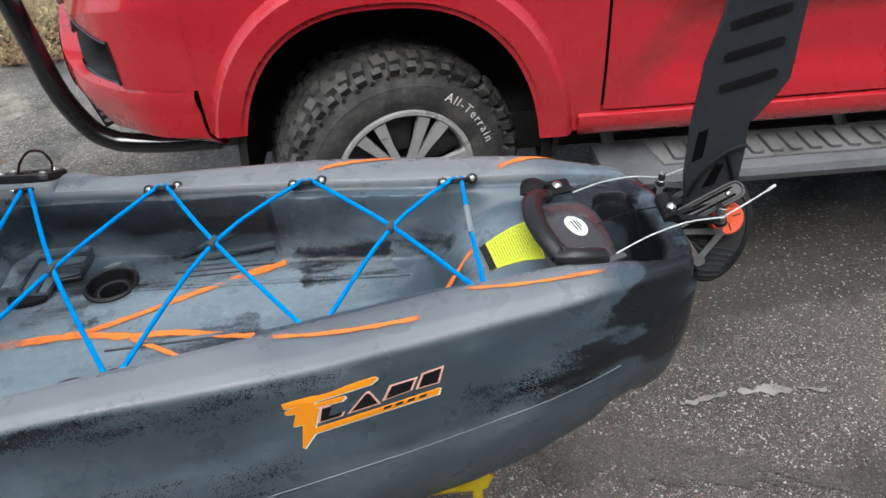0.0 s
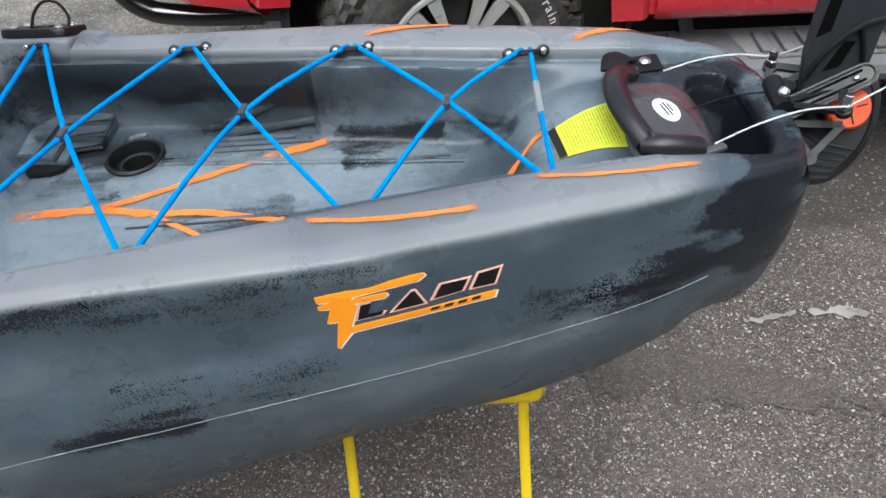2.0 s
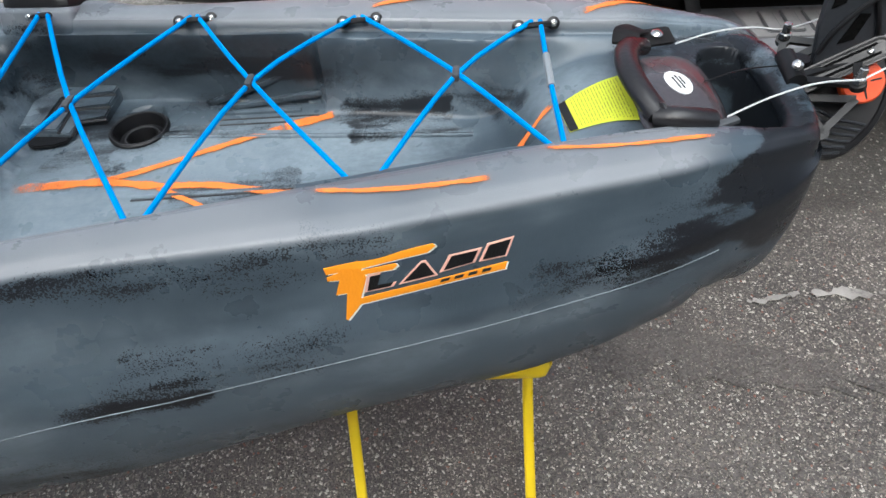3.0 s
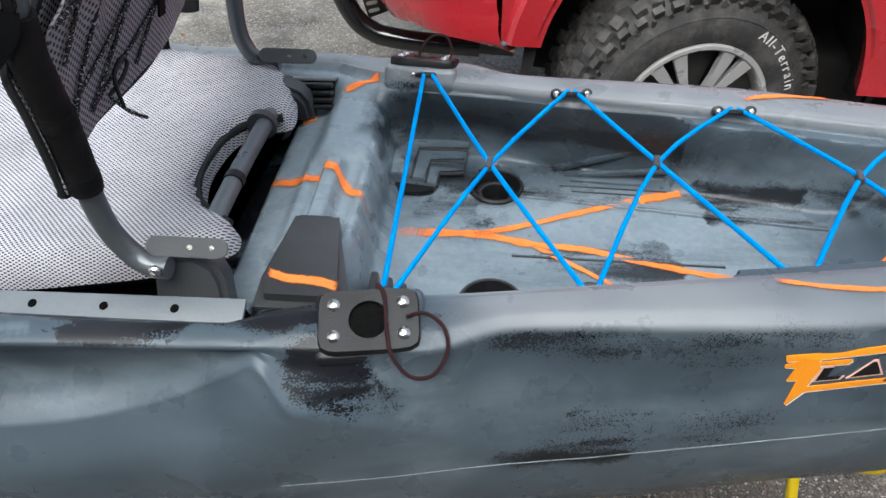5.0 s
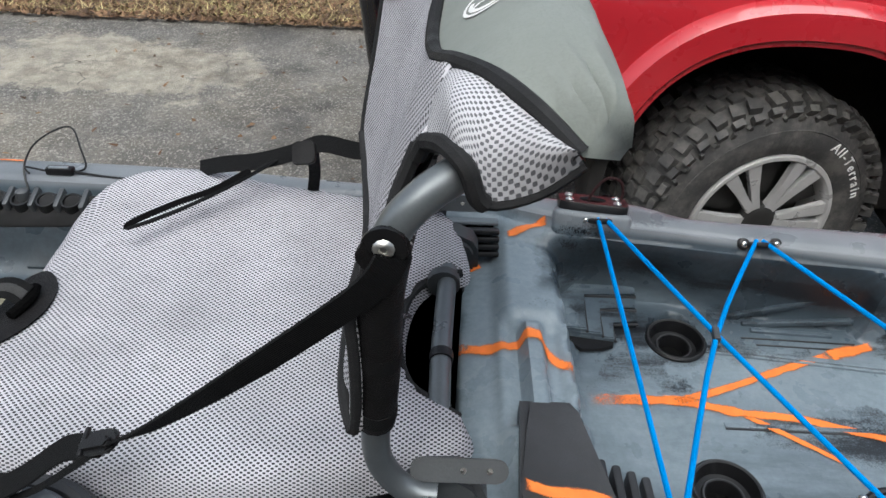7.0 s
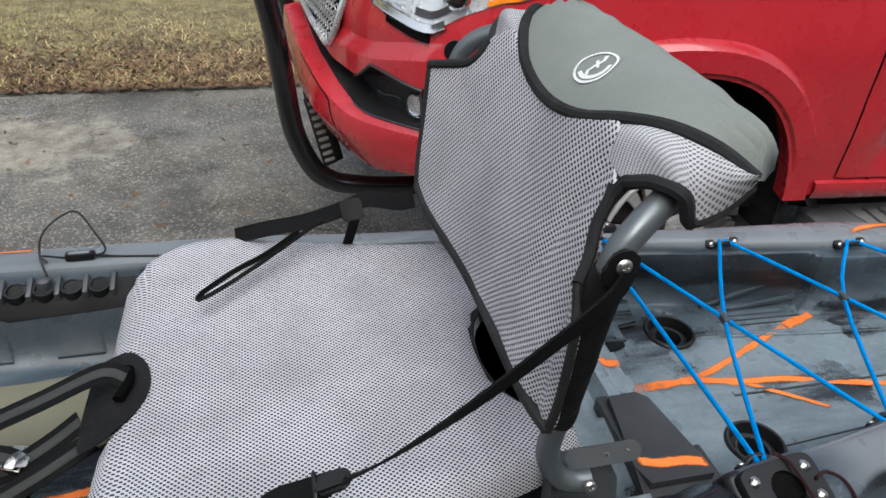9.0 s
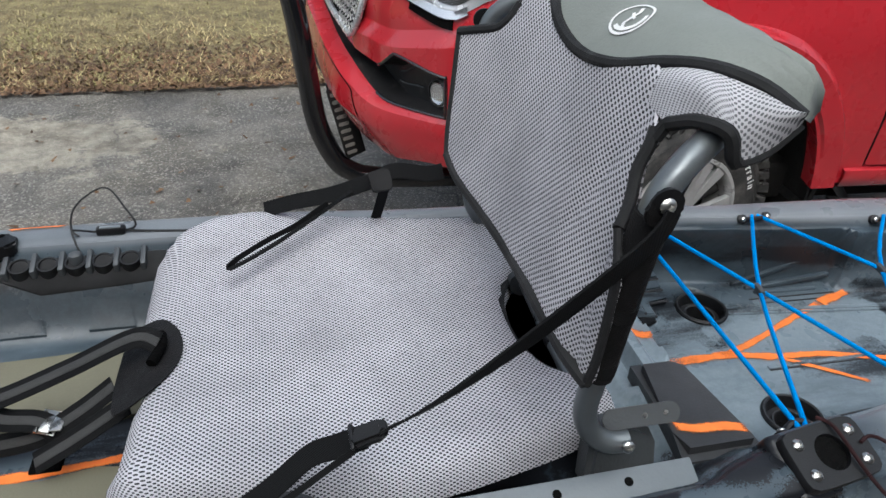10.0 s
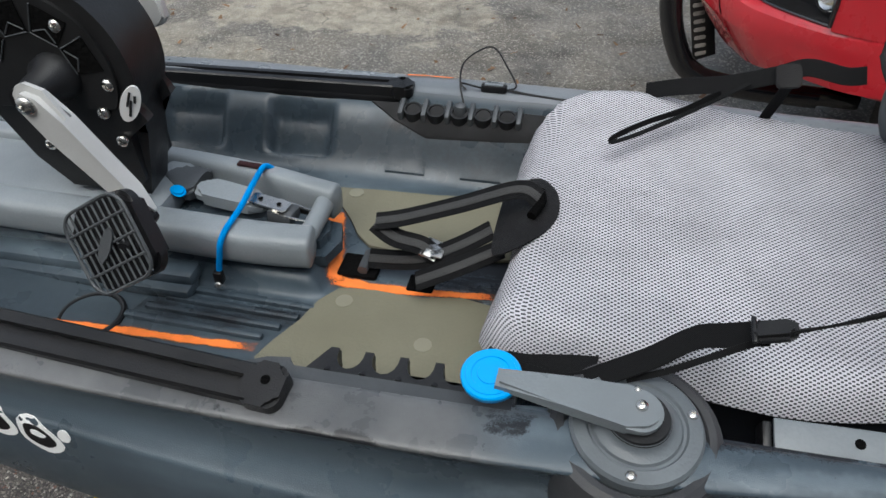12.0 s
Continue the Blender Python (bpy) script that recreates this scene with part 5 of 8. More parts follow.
    sub("screw", screw((0.254, 0.986, 0.994), (0, -0.15, 1), 0.0085), STEEL, tab)
    part("strap_fold", strip([(0.205, 0.962, 0.997), (0.212, 0.984, 1.003), (0.232, 1.000, 0.996)], 0.036, 0.004), BLACK_SOFT, kayak, "folded black strap")
    # steering lines
    for pts, r in ((((0.297, 0.812, 0.976), (0.35, 0.820, 0.995), (0.41, 0.834, 1.000), (0.472, 0.849, 0.990)), 0.0013),
                   (((0.278, 0.975, 0.984), (0.33, 0.975, 0.998), (0.38, 0.976, 1.000), (0.427, 0.976, 0.994), (0.48, 0.988, 1.000)), 0.0012),
                   (((0.292, 0.890, 0.976), (0.345, 0.908, 0.978), (0.405, 0.922, 0.972), (0.44, 0.926, 0.968)), 0.0010)):
        part("steering_line", tube(pts, r, 6), CABLE if r > 0.0011 else BLACK, kayak, "thin white steering line" if r > 0.0011 else "thin black steering line")
    # rounded grip bar behind the well
    part("stern_handle", tube([(0.366, 1.035, 0.938), (0.396, 1.005, 0.946), (0.405, 0.95, 0.950), (0.406, 0.88, 0.948), (0.402, 0.83, 0.946), (0.384, 0.797, 0.940)], 0.0215, 16), HULL, kayak, "glossy black moulded grip bar at the stern")
    part("line_guide", box(0.030, 0.012, 0.008, frame_of((0.296, 0.806, 0.972), (1, 0.25, 0.1), (0, 1, 0)), 0.003), DARK_GREY, kayak, "dark line guide")


stern()


def rudder():
    """The flip-up rudder at the stern: yoke, pulley housing with an orange cap, and the raised blade."""
    shift = Matrix.Translation((0.012, 0.002, 0.005))
    root = part("rudder", box(0.03, 0.05, 0.10, Matrix.Translation((0.424, 0.922, 0.90)), 0.008), BLACK, kayak, "black rudder assembly")
    def sp(name, bm, mat, label=""):
        bmesh.ops.transform(bm, matrix=shift, verts=bm.verts[:])
        return sub(name, bm, mat, root, label)
    # long slotted arm with rounded ends, lying over the yoke
    ax = Vector((0.86, -0.06, 0.50)).normalized()
    up = Vector((-0.15, -0.62, 0.77))
    m = frame_of((0.461, 0.897, 0.974), ax, up.cross(ax))
    sp("slotted_arm", slab(rounded(0.124, 0.030, 0.0145), 0.010, m, bevel=0.003), DRIVE_BLACK, "black slotted rudder arm")
    for k in (-1, 1):
        sp("slot", slab(rounded(0.084, 0.0034, 0.0016), 0.001, m @ Matrix.Translation((0.004, 0.0062 * k, 0.0101))), DARK_FILL)
        sp("screw", screw(m @ Vector((0.044 * k - 0.008, 0, 0.010)), m.to_3x3() @ Vector((0, 0, 1)), 0.0042), STEEL)
    sp("arm_rim", tube([m @ Vector((x, y, 0.0095)) for x, y in rounded(0.116, 0.022, 0.0105)], 0.0017, 6, smooth=0, closed=True), BLACK)
    # flat yokes on both sides, with triangular openings, and the line posts on them
    near = ((0.402, 0.900, 0.958), (0.464, 0.854, 0.974), (0.478, 0.893, 0.986))
    far = ((0.396, 0.930, 0.958), (0.411, 0.963, 0.980), (0.455, 0.940, 0.982))
    foot = ((0.420, 0.888, 0.935), (0.437, 0.848, 0.906), (0.482, 0.872, 0.938))
    for a, b, c in (near, far, foot):
        face = (Vector(b) - Vector(a)).cross(Vector(c) - Vector(a)).normalized()
        for p, q in ((a, b), (b, c), (c, a)):
            sp("yoke_bar", strip([p, tuple((Vector(p) + Vector(q)) / 2), q], 0.0105, 0.007, smooth=1, up=tuple(face if face.z > 0 else -face)), BLACK)
        sp("yoke_eye", lathe([(0.010, -0.005), (0.010, 0.003), (0.004, 0.003)], Matrix.Translation(b) @ (face if face.z > 0 else -face).to_track_quat("Z", "Y").to_matrix().to_4x4(), 16), BLACK)
    for b in (near[1], far[1]):
        sp("line_post", lathe([(0.0080, 0.002), (0.0080, 0.009), (0.0060, 0.010), (0.0060, 0.023), (0.0048, 0.024)], Matrix.Translation(b), 6), STEEL, "steel line post")
    sp("hinge_bolt", screw((0.398, 0.888, 0.986), (-0.2, -0.7, 0.7), 0.0075), STEEL)
    sp("hinge_knuckle", tube([(0.400, 0.880, 0.965), (0.404, 0.935, 0.972)], 0.013, 14, smooth=0), BLACK)
    sp("hinge_post", tube([(0.418, 0.922, 0.86), (0.418, 0.922, 0.975)], 0.014, 12, smooth=0), BLACK)
    # tall pulley housing behind an orange cap, leaning to the camera's side of the boat
    face = Vector((-0.22, -0.80, 0.56)).to_track_quat("Z", "Y").to_matrix().to_4x4()
    turn = Matrix.Translation((0.487, 0.910, 0.918)) @ face @ pose(0, 0, 0, 0, 0, -14)
    tall = turn @ Matrix.Diagonal((0.78, 1.20, 1, 1))
    sp("pulley_housing", lathe([(0.071, -0.02), (0.075, -0.014), (0.075, 0.004), (0.072, 0.008), (0.064, 0.009), (0.062, 0.007), (0.03, 0.007)], tall, 40), BLACK, "black round ribbed housing")
    for k in range(6):
        w = 0.085 - 0.006 * k
        sp("housing_rib", tube([turn @ Vector((-w / 2, -0.022 - 0.010 * k, 0.0085)), turn @ Vector((0, -0.030 - 0.010 * k, 0.0095)), turn @ Vector((w / 2, -0.026 - 0.009 * k, 0.0085))], 0.0020, 6), BLADE)
    cap = Matrix.Translation((0.492, 0.886, 0.954)) @ face
    sp("orange_cap", lathe([(0.027, -0.014), (0.027, 0.002), (0.0245, 0.005), (0.008, 0.005)], cap, 32), ORANGE_PLASTIC, "red-orange round cap")
    for a in (20, 110, 200, 290):
        sp("cap_slot", box(0.013, 0.0022, 0.003, cap @ pose(0.015 * math.cos(radians(a)), 0.015 * math.sin(radians(a)), 0.0046, 0, 0, a)), BLACK)
    sp("line_tail", tube([(0.462, 0.848, 0.984), (0.512, 0.868, 0.992), (0.562, 0.888, 1.002)], 0.0013, 6), CABLE, "loose white line end")
    sp("line_ferrule", tube([(0.550, 0.883, 1.000), (0.564, 0.889, 1.003)], 0.0024, 6, smooth=0), CABLE)
    # the raised blade
    ol = [(0.437, 0.955), (0.520, 0.985), (0.520, 1.06), (0.512, 1.103), (0.530, 1.112), (0.546, 1.143), (0.566, 1.166), (0.562, 1.30), (0.556, 1.46), (0.54, 1.53), (0.50, 1.56), (0.47, 1.54), (0.455, 1.40), (0.446, 1.27), (0.430, 1.205), (0.426, 1.12), (0.428, 1.02)]
    sp("rudder_blade", slab(ol, 0.010, lambda x, z, w: Vector((x, 0.918 + w, z)), bevel=0.003), BLADE, "slate-black raised rudder blade with slots")
    for k in range(4):
        bm = slab(rounded(0.088, 0.013, 0.006), 0.0015, frame_of((0.498, 0.9168, 1.172 + 0.047 * k), (0.95, 0, 0.21), (-0.21, 0, 0.95)))
        sp("slot", bm, BLACK)
    # raised arch and braces at the blade's foot
    sp("blade_rib", tube([(0.434, 0.914, 0.985), (0.447, 0.913, 1.018), (0.468, 0.912, 1.045), (0.492, 0.912, 1.062), (0.514, 0.913, 1.066)], 0.0034, 8), BLACK)
    sp("blade_rib", tube([(0.488, 0.914, 1.055), (0.502, 0.913, 1.02), (0.512, 0.914, 0.985)], 0.0034, 8), BLACK)
    # near-black plates paint the dark of openings the blade does not have cut
    sp("blade_dark_plate", slab([(0.458, 0.995), (0.478, 1.0), (0.488, 1.035), (0.474, 1.036)], 0.0012, lambda x, z, w: Vector((x, 0.9165 + w, z))), DARK_FILL)
    sp("blade_dark_plate", slab([(0.434, 1.045), (0.450, 1.052), (0.452, 1.10), (0.437, 1.095)], 0.0012, lambda x, z, w: Vector((x, 0.9165 + w, z))), DARK_FILL)


rudder()

# ---- the seat ----
seat = thing("folding_seat", (-1.15, 0.91, 0.96), "grey mesh kayak seat with a tubular frame, upright in the kayak", "seat")
MID = 0.897
FRAME_MID = 0.915
BACK_X = curve([(1.0, -1.02), (1.15, -0.992), (1.3, -0.955), (1.4, -0.92), (1.45, -0.885), (1.475, -0.84), (1.6, -0.80)])


def seat_top(x, y):
    z = 0.992 + 0.032 * float(step(1.06, 1.22, y)) + 0.010 * float(step(0.80, 0.68, y)) - 0.006 * math.cos((x + 1.17) * 5)
    z += 0.010 * math.exp(-(((x + 1.35) / 0.12) ** 2)) + 0.004 * noise.noise(Vector((x * 9, y * 9, 0)))
    return z


def seat_pad():
    ol = [(-1.480, 0.704, 0), (-1.40, 0.686, 0), (-1.29, 0.672, 0), (-1.12, 0.664, 0), (-0.99, 0.688, 0), (-0.905, 0.715, 0), (-0.866, 0.748, 0), (-0.872, 0.790, 0), (-0.905, 0.815, 0), (-0.935, 0.845, 0), (-0.952, 0.91, 0), (-0.946, 0.985, 0),
          (-0.925, 1.03, 0), (-0.895, 1.05, 0), (-0.868, 1.06, 0), (-0.866, 1.10, 0), (-0.888, 1.16, 0), (-0.94, 1.19, 0), (-1.08, 1.213, 0), (-1.245, 1.240, 0), (-1.36, 1.243, 0), (-1.435, 1.205, 0), (-1.476, 1.135, 0), (-1.486, 1.06, 0), (-1.484, 0.985, 0),
          (-1.470, 0.94, 0), (-1.470, 0.86, 0), (-1.478, 0.81, 0), (-1.484, 0.77, 0)]
    line = [(p.x, p.y) for p in spline(ol, 4, True)]
    def at(u, v, w):
        sag = 0.022 * float(step(-1.44, -1.50, u))
        return Vector((u, v, seat_top(u, v) - 0.042 + w - sag))
    part("seat_pad", cloth(line, 0.016, at, 0.042, roll=0.030), MESH_SEAT, seat, "pale grey perforated mesh seat pad", smooth=60)
    # dark binding round the rear cut-out
    edge = [Vector((x - 0.010, y, seat_top(x, y) - 0.020)) for x, y, _ in ol[7:15]]
    part("seat_binding", tube(edge, 0.0065, 8), BINDING, seat, "dark grey binding tape")
    under = [(p[0] * 0.97 - 0.034, p[1] * 0.94 + 0.056) for p in line]
    part("seat_base", slab(under, 0.012, Matrix.Translation((0, 0, 0.935))), BLACK_SOFT, seat, "black underside of the seat")
    # black reinforcing patch and its pull strap in front
    ol = [(-1.492, 0.845), (-1.478, 0.835), (-1.45, 0.842), (-1.425, 0.872), (-1.412, 0.912), (-1.416, 0.955), (-1.435, 0.985), (-1.462, 0.995), (-1.488, 0.99), (-1.494, 0.92)]
    ol = [(p.x, p.y) for p in spline([(*p, 0) for p in ol], 4, True)]
    part("seat_patch", cloth(ol, 0.015, lambda u, v, w: Vector((u, v, seat_top(u, v) + 0.0025 - 0.022 * float(step(-1.44, -1.50, u)) + w)), 0.002), BLACK_SOFT, seat, "black stitched reinforcing patch")
    part("patch_slot", tube([(-1.447, 0.895, 1.004), (-1.437, 0.925, 1.006), (-1.44, 0.95, 1.006)], 0.007, 8), DARK_FILL, seat)


seat_pad()


def front_straps():
    # near-black block paints the dark of the strap slot
    part("second_anchor_well", box(0.040, 0.034, 0.010, Matrix.Translation(on_deck(-1.600, 0.888, 0.001)), 0.003), DARK_FILL, seat, "near-black block standing for a strap slot")
    runs = ([(-1.440, 0.925, 1.012), (-1.47, 0.930, 1.02), (-1.55, 0.928, 0.985), (-1.63, 0.922, 0.955), (-1.672, 0.918, 0.945)],
            [(-1.672, 0.918, 0.942), (-1.64, 0.905, 0.93), (-1.60, 0.897, 0.928), (-1.578, 0.892, 0.915)],
            [(-1.50, 0.905, 0.965), (-1.54, 0.895, 0.94), (-1.59, 0.892, 0.91), (-1.63, 0.900, 0.892), (-1.685, 0.908, 0.880)],
            [(-1.48, 0.875, 0.96), (-1.54, 0.865, 0.925), (-1.60, 0.858, 0.893)])
    for k, r in enumerate(runs):
        b = part("front_strap", strip(r, 0.031, 0.0024, up=(0, -0.35, 1)), BLACK_WEB, seat, "black webbing strap with a grey ribbed stripe")
        sub("stripe", strip([Vector(p) + Vector((0, -0.0007, 0.0016)) for p in r], 0.012, 0.0012, up=(0, -0.35, 1)), GREY_WEB, b)
    m = frame_of((-1.586, 0.898, 0.922), (0.2, 0.95, 0.1), (-0.9, 0.2, 0.3))
    bk = part("cam_buckle", box(0.034, 0.013, 0.008, m, 0.002), STEEL, seat, "bright metal cam buckle")
    sub("buckle_lever", box(0.030, 0.016, 0.003, m @ pose(0, -0.013, 0.007, -25, 0, 0), 0.001), STEEL, bk)
    sub("buckle_frame", tube([m @ Vector(p) for p in ((-0.018, 0.010, 0), (0.018, 0.010, 0), (0.018, -0.012, 0.002), (-0.018, -0.012, 0.002))], 0.0018, 6, smooth=0, closed=True), STEEL, bk)


front_straps()


def frame_tube():
    half = [(-0.905, 0.660, 1.010), (-0.930, 0.662, 1.012), (-0.950, 0.666, 1.028), (-0.963, 0.664, 1.065), (-0.963, 0.658, 1.12), (-0.958, 0.652, 1.20), (-0.955, 0.643, 1.28), (-0.948, 0.642, 1.335), (-0.928, 0.648, 1.364), (-0.900, 0.662, 1.380), (-0.872, 0.684, 1.386), (-0.845, 0.714, 1.392), (-0.828, 0.75, 1.398)]
    pts = half + [(x, 2 * FRAME_MID - y, z) for x, y, z in half[::-1]]
    part("seat_frame", tube(pts, 0.0135, 14, smooth=6), TUBE_GREY, seat, "bent grey aluminium back tube")
    for s in (1, -1):
        y = lambda v: v if s > 0 else 2 * FRAME_MID - v
        # sleeve, pivot bolt and hinge
        wrap = part("tube_sleeve", tube([(-0.963, y(0.657), 1.125), (-0.958, y(0.652), 1.20), (-0.955, y(0.643), 1.28), (-0.949, y(0.640), 1.325)], 0.0178, 14), BLACK_SOFT, seat, "black fabric sleeve on the tube")
        for z, xx, yy in ((1.140, -0.962, 0.656), (1.215, -0.9575, 0.6505)):
            sub("sleeve_band", tube([(xx - 0.0006, y(yy + 0.0005), z - 0.008), (xx + 0.0006, y(yy - 0.0005), z + 0.008)], 0.0186, 14, smooth=0), BLACK_WEB, wrap)
        part("pivot_bolt", screw((-0.950, y(0.6225), 1.342), (0, -s, 0.12), 0.0078), STEEL, seat, "bright pivot bolt")
        part("pivot_washer", lathe([(0.016, 0), (0.016, 0.003), (0.010, 0.004)], Matrix.Translation((-0.950, y(0.6255), 1.342)) @ pose(0, 0, 0, 90 * s, 0, 0), 18), BLACK, seat)
        # slotted hinge plate behind the lower tube end
        ol = [(p[0], p[1]) for p in rounded(0.098, 0.024, 0.0119)]
        b = part("hinge_plate", slab(ol, 0.004, Matrix.Translation((-0.884, y(0.676), 1.030)) @ pose(0, 0, 0, 50, 0, 0), bevel=0.001), DARK_GREY, seat, "grey slotted hinge plate")
        for dx in (0.0, 0.026):
            sub("hinge_hole", lathe([(0.0032, 0), (0.0032, 0.0008), (0.0005, 0.0008)], Matrix.Translation((-0.880 + dx, y(0.676), 1.030)) @ pose(0, 0, 0, 50, 0, 0) @ Matrix.Translation((0, 0, 0.0038)), 8), STEEL, b)
        sub("rivet", screw((-0.913, y(0.6425), 1.020), (0, -s, 0.3), 0.0075), STEEL, b)
        foot = part("tube_foot", slab([(-0.045, 0.0), (0.048, 0.0), (0.046, 0.045), (0.036, 0.066), (0.014, 0.080), (-0.022, 0.078), (-0.040, 0.058)], 0.040, frame_of((-0.898, y(0.700) if s > 0 else y(0.660), 0.925), (1, 0, 0), (0, 0.25 * s, 1)), bevel=0.008), DARK_GREY, seat, "dark grey moulded foot of the seat frame", smooth=50)
        sub("foot_hole", slab([(0.022 * math.cos(a), 0.022 * math.sin(a)) for a in np.linspace(0, math.pi, 12)], 0.002, frame_of((-0.890, y(0.6585), 0.934), (1, 0, 0), (0, 0.25 * s, 1))), DARK_FILL, foot)
    # cross tube in the rear cut-out
    part("cross_tube", tube([(-0.905, 0.735, 0.968), (-0.905, 0.90, 0.972), (-0.898, 1.06, 0.975)], 0.0135, 14, smooth=2), TUBE_GREY, seat, "grey cross tube behind the seat")
    for yy in (0.885, 1.035):
        part("tube_collar", tube([(-0.9045, yy - 0.007, 0.972), (-0.9045, yy + 0.007, 0.972)], 0.0155 if yy < 1 else 0.024, 14, smooth=0), BLACK if yy < 1 else DARK_GREY, seat, "collar on the cross tube")


frame_tube()


SLEEVE_X = curve([(1.10, -0.963), (1.20, -0.958), (1.28, -0.955), (1.34, -0.949)])
SLEEVE_Y = curve([(1.10, 0.658), (1.20, 0.652), (1.28, 0.643), (1.34, 0.640)])


def back_surface(y, z, off=0.0):
    bow = 0.05 * (max(0.0, y - MID) / 0.27) ** 2 * min(1.0, max(0.0, (1.45 - z) / 0.1))
    ripple = 0.0035 * noise.noise(Vector((y * 14, z * 9, 2))) + 0.006 * math.exp(-(((y - 0.725 - 0.25 * (1.38 - z)) / 0.010) ** 2)) * float(step(1.20, 1.28, z)) - 0.004 * math.exp(-(((y - 0.80) / 0.03) ** 2)) * float(step(1.30, 1.38, z))
    lap = float(step(0.69, 0.645, y) * step(1.335, 1.30, z))
    p = Vector(((float(BACK_X(z)) - bow) * (1 - lap) + (float(SLEEVE_X(z)) - 0.008) * lap + ripple * (1 - lap) - off, y, z))
    if y < 0.70 and z < 1.335 and off > -0.006:
        # the panel is drawn round the sleeve
        c = Vector((float(SLEEVE_X(z)), float(SLEEVE_Y(z)), z))
        if (p - c).length < 0.0205 + off:
            p = c + (p - c).normalized() * (0.0205 + off)
    return p


SEAM3 = [(-0.823, 0.646, 1.404), (-0.852, 0.668, 1.424), (-0.878, 0.705, 1.429), (-0.902, 0.750, 1.420), (-0.920, 0.815, 1.398), (-0.925, 0.897, 1.387)]
SEAM3 = [Vector(p) for p in SEAM3 + [(x, 2 * MID - y, z) for x, y, z in SEAM3[-2::-1]]]
SEAMLINE = [(p.y, p.z) for p in SEAM3[3:-3]]
NEAR_EDGE = [(0.648, 1.126), (0.644, 1.165), (0.641, 1.225), (0.639, 1.270), (0.652, 1.300), (0.676, 1.316), (0.690, 1.343), (0.692, 1.366), (0.698, 1.380), (0.728, 1.396)]
FAR_EDGE = [(1.070, 1.408), (1.080, 1.396), (1.080, 1.378), (1.092, 1.362), (1.125, 1.350), (1.164, 1.337), (1.150, 1.29), (1.135, 1.245), (1.118, 1.20), (1.106, 1.170)]
LOW_EDGE = [(1.07, 1.150), (1.00, 1.143), (0.911, 1.140), (0.82, 1.144), (0.75, 1.146), (0.68, 1.138)]


def backrest():
    ol = NEAR_EDGE + SEAMLINE + FAR_EDGE + LOW_EDGE
    line = [(p.x, p.y) for p in spline([(a, b, 0) for a, b in ol], 3, True)]
    part("back_panel", cloth(line, 0.011, lambda u, v, w: back_surface(u, v, w), 0.004), MESH_BACK, seat, "grey perforated mesh backrest panel", smooth=70)
    inner = [(MID + (a - MID) * 0.93, 1.29 + (b - 1.29) * 0.9) for a, b in line]
    part("back_lining", cloth(inner, 0.03, lambda u, v, w: back_surface(u, v, -0.014 - w), 0.003), MESH_REAR, seat, "dark laced rear side of the backrest", smooth=70)
    def bound(edge, r=0.006, off=0.003, mat=BINDING, name="binding", flat=True):
        pts = [back_surface(a, b, off) for a, b in edge]
        part(name, tube(pts, r, 8, smooth=4), mat, seat, "black binding tape")
    part("binding", tube([p + Vector((-0.002, 0, 0.002)) for p in SEAM3], 0.0070, 8, smooth=4), BINDING, seat, "black binding tape")
    bound([FAR_EDGE[-1]] + LOW_EDGE + [NEAR_EDGE[0]], 0.007)
    bound(NEAR_EDGE[0:5], 0.0050)
    bound(NEAR_EDGE[4:9], 0.0062)
    bound(FAR_EDGE[1:6], 0.0065)
    bound(FAR_EDGE[5:], 0.005)
    # padded sage-grey head: from the seam over the cross tube and down behind
    front = spline(SEAM3, 5)
    n = len(front)

    def head_at(t, v):
        k = min(max(t, 0.0), 1.0) * (n - 1)
        f = front[int(k)].lerp(front[min(int(k) + 1, n - 1)], k - int(k))
        ends = max(0.0, math.sin(math.pi * min(1, max(0, t)))) ** 0.35
        y = 0.672 + 0.45 * t
        ridge = Vector((-0.800, y, 1.432 + 0.016 * ends))
        back = Vector((-0.792, y, 1.385))
        if v < 0.7:
            q = v / 0.7
            p = f.lerp(ridge, q) + Vector((-0.35, 0, 0.9)) * (0.016 * math.sin(math.pi * q) * ends)
        else:
            q = (v - 0.7) / 0.3
            p = ridge.lerp(back, q) + Vector((0.010, 0, 0)) * math.sin(math.pi * q)
        # soft creases where the cloth is gathered at both ends
        gather = float(step(0.22, 0.02, min(t, 1 - t)))
        return p + Vector((0, 0, 0.0025 * noise.noise(p * 26) + 0.006 * gather * math.sin(34 * v + 5 * t)))

    bm = bmesh.new()
    rows = [[bm.verts.new(head_at(i / (n - 1), k / 16)) for k in range(17)] for i in range(n)]
    for a, b in zip(rows, rows[1:]):
        for k in range(16):
            bm.faces.new((a[k], a[k + 1], b[k + 1], b[k]))
    bm.faces.new(rows[0])
    bm.faces.new(rows[-1][::-1])
    head = part("head_panel", bm, GREY_CLOTH, seat, "smooth sage-grey cloth top of the backrest", smooth=70)
    # near and far wings of mesh that wrap the tube corners
    for s in (1, -1):
        y = lambda v: v if s > 0 else 2 * MID - v
        bm = bmesh.new()
        rows = []
        edge = spline([(-0.926, y(0.690), 1.386), (-0.913, y(0.664), 1.399), (-0.898, y(0.638), 1.398), (-0.884, y(0.638), 1.370), (-0.848, y(0.646), 1.374), (-0.820, y(0.650), 1.396)], 4)
        low = [edge[int(k)].lerp(edge[min(int(k) + 1, 20)], k - int(k)) for k in np.linspace(0, 20, 17)]
        top = spline([SEAM3[4], SEAM3[3], SEAM3[2], SEAM3[1], SEAM3[0]], 4)
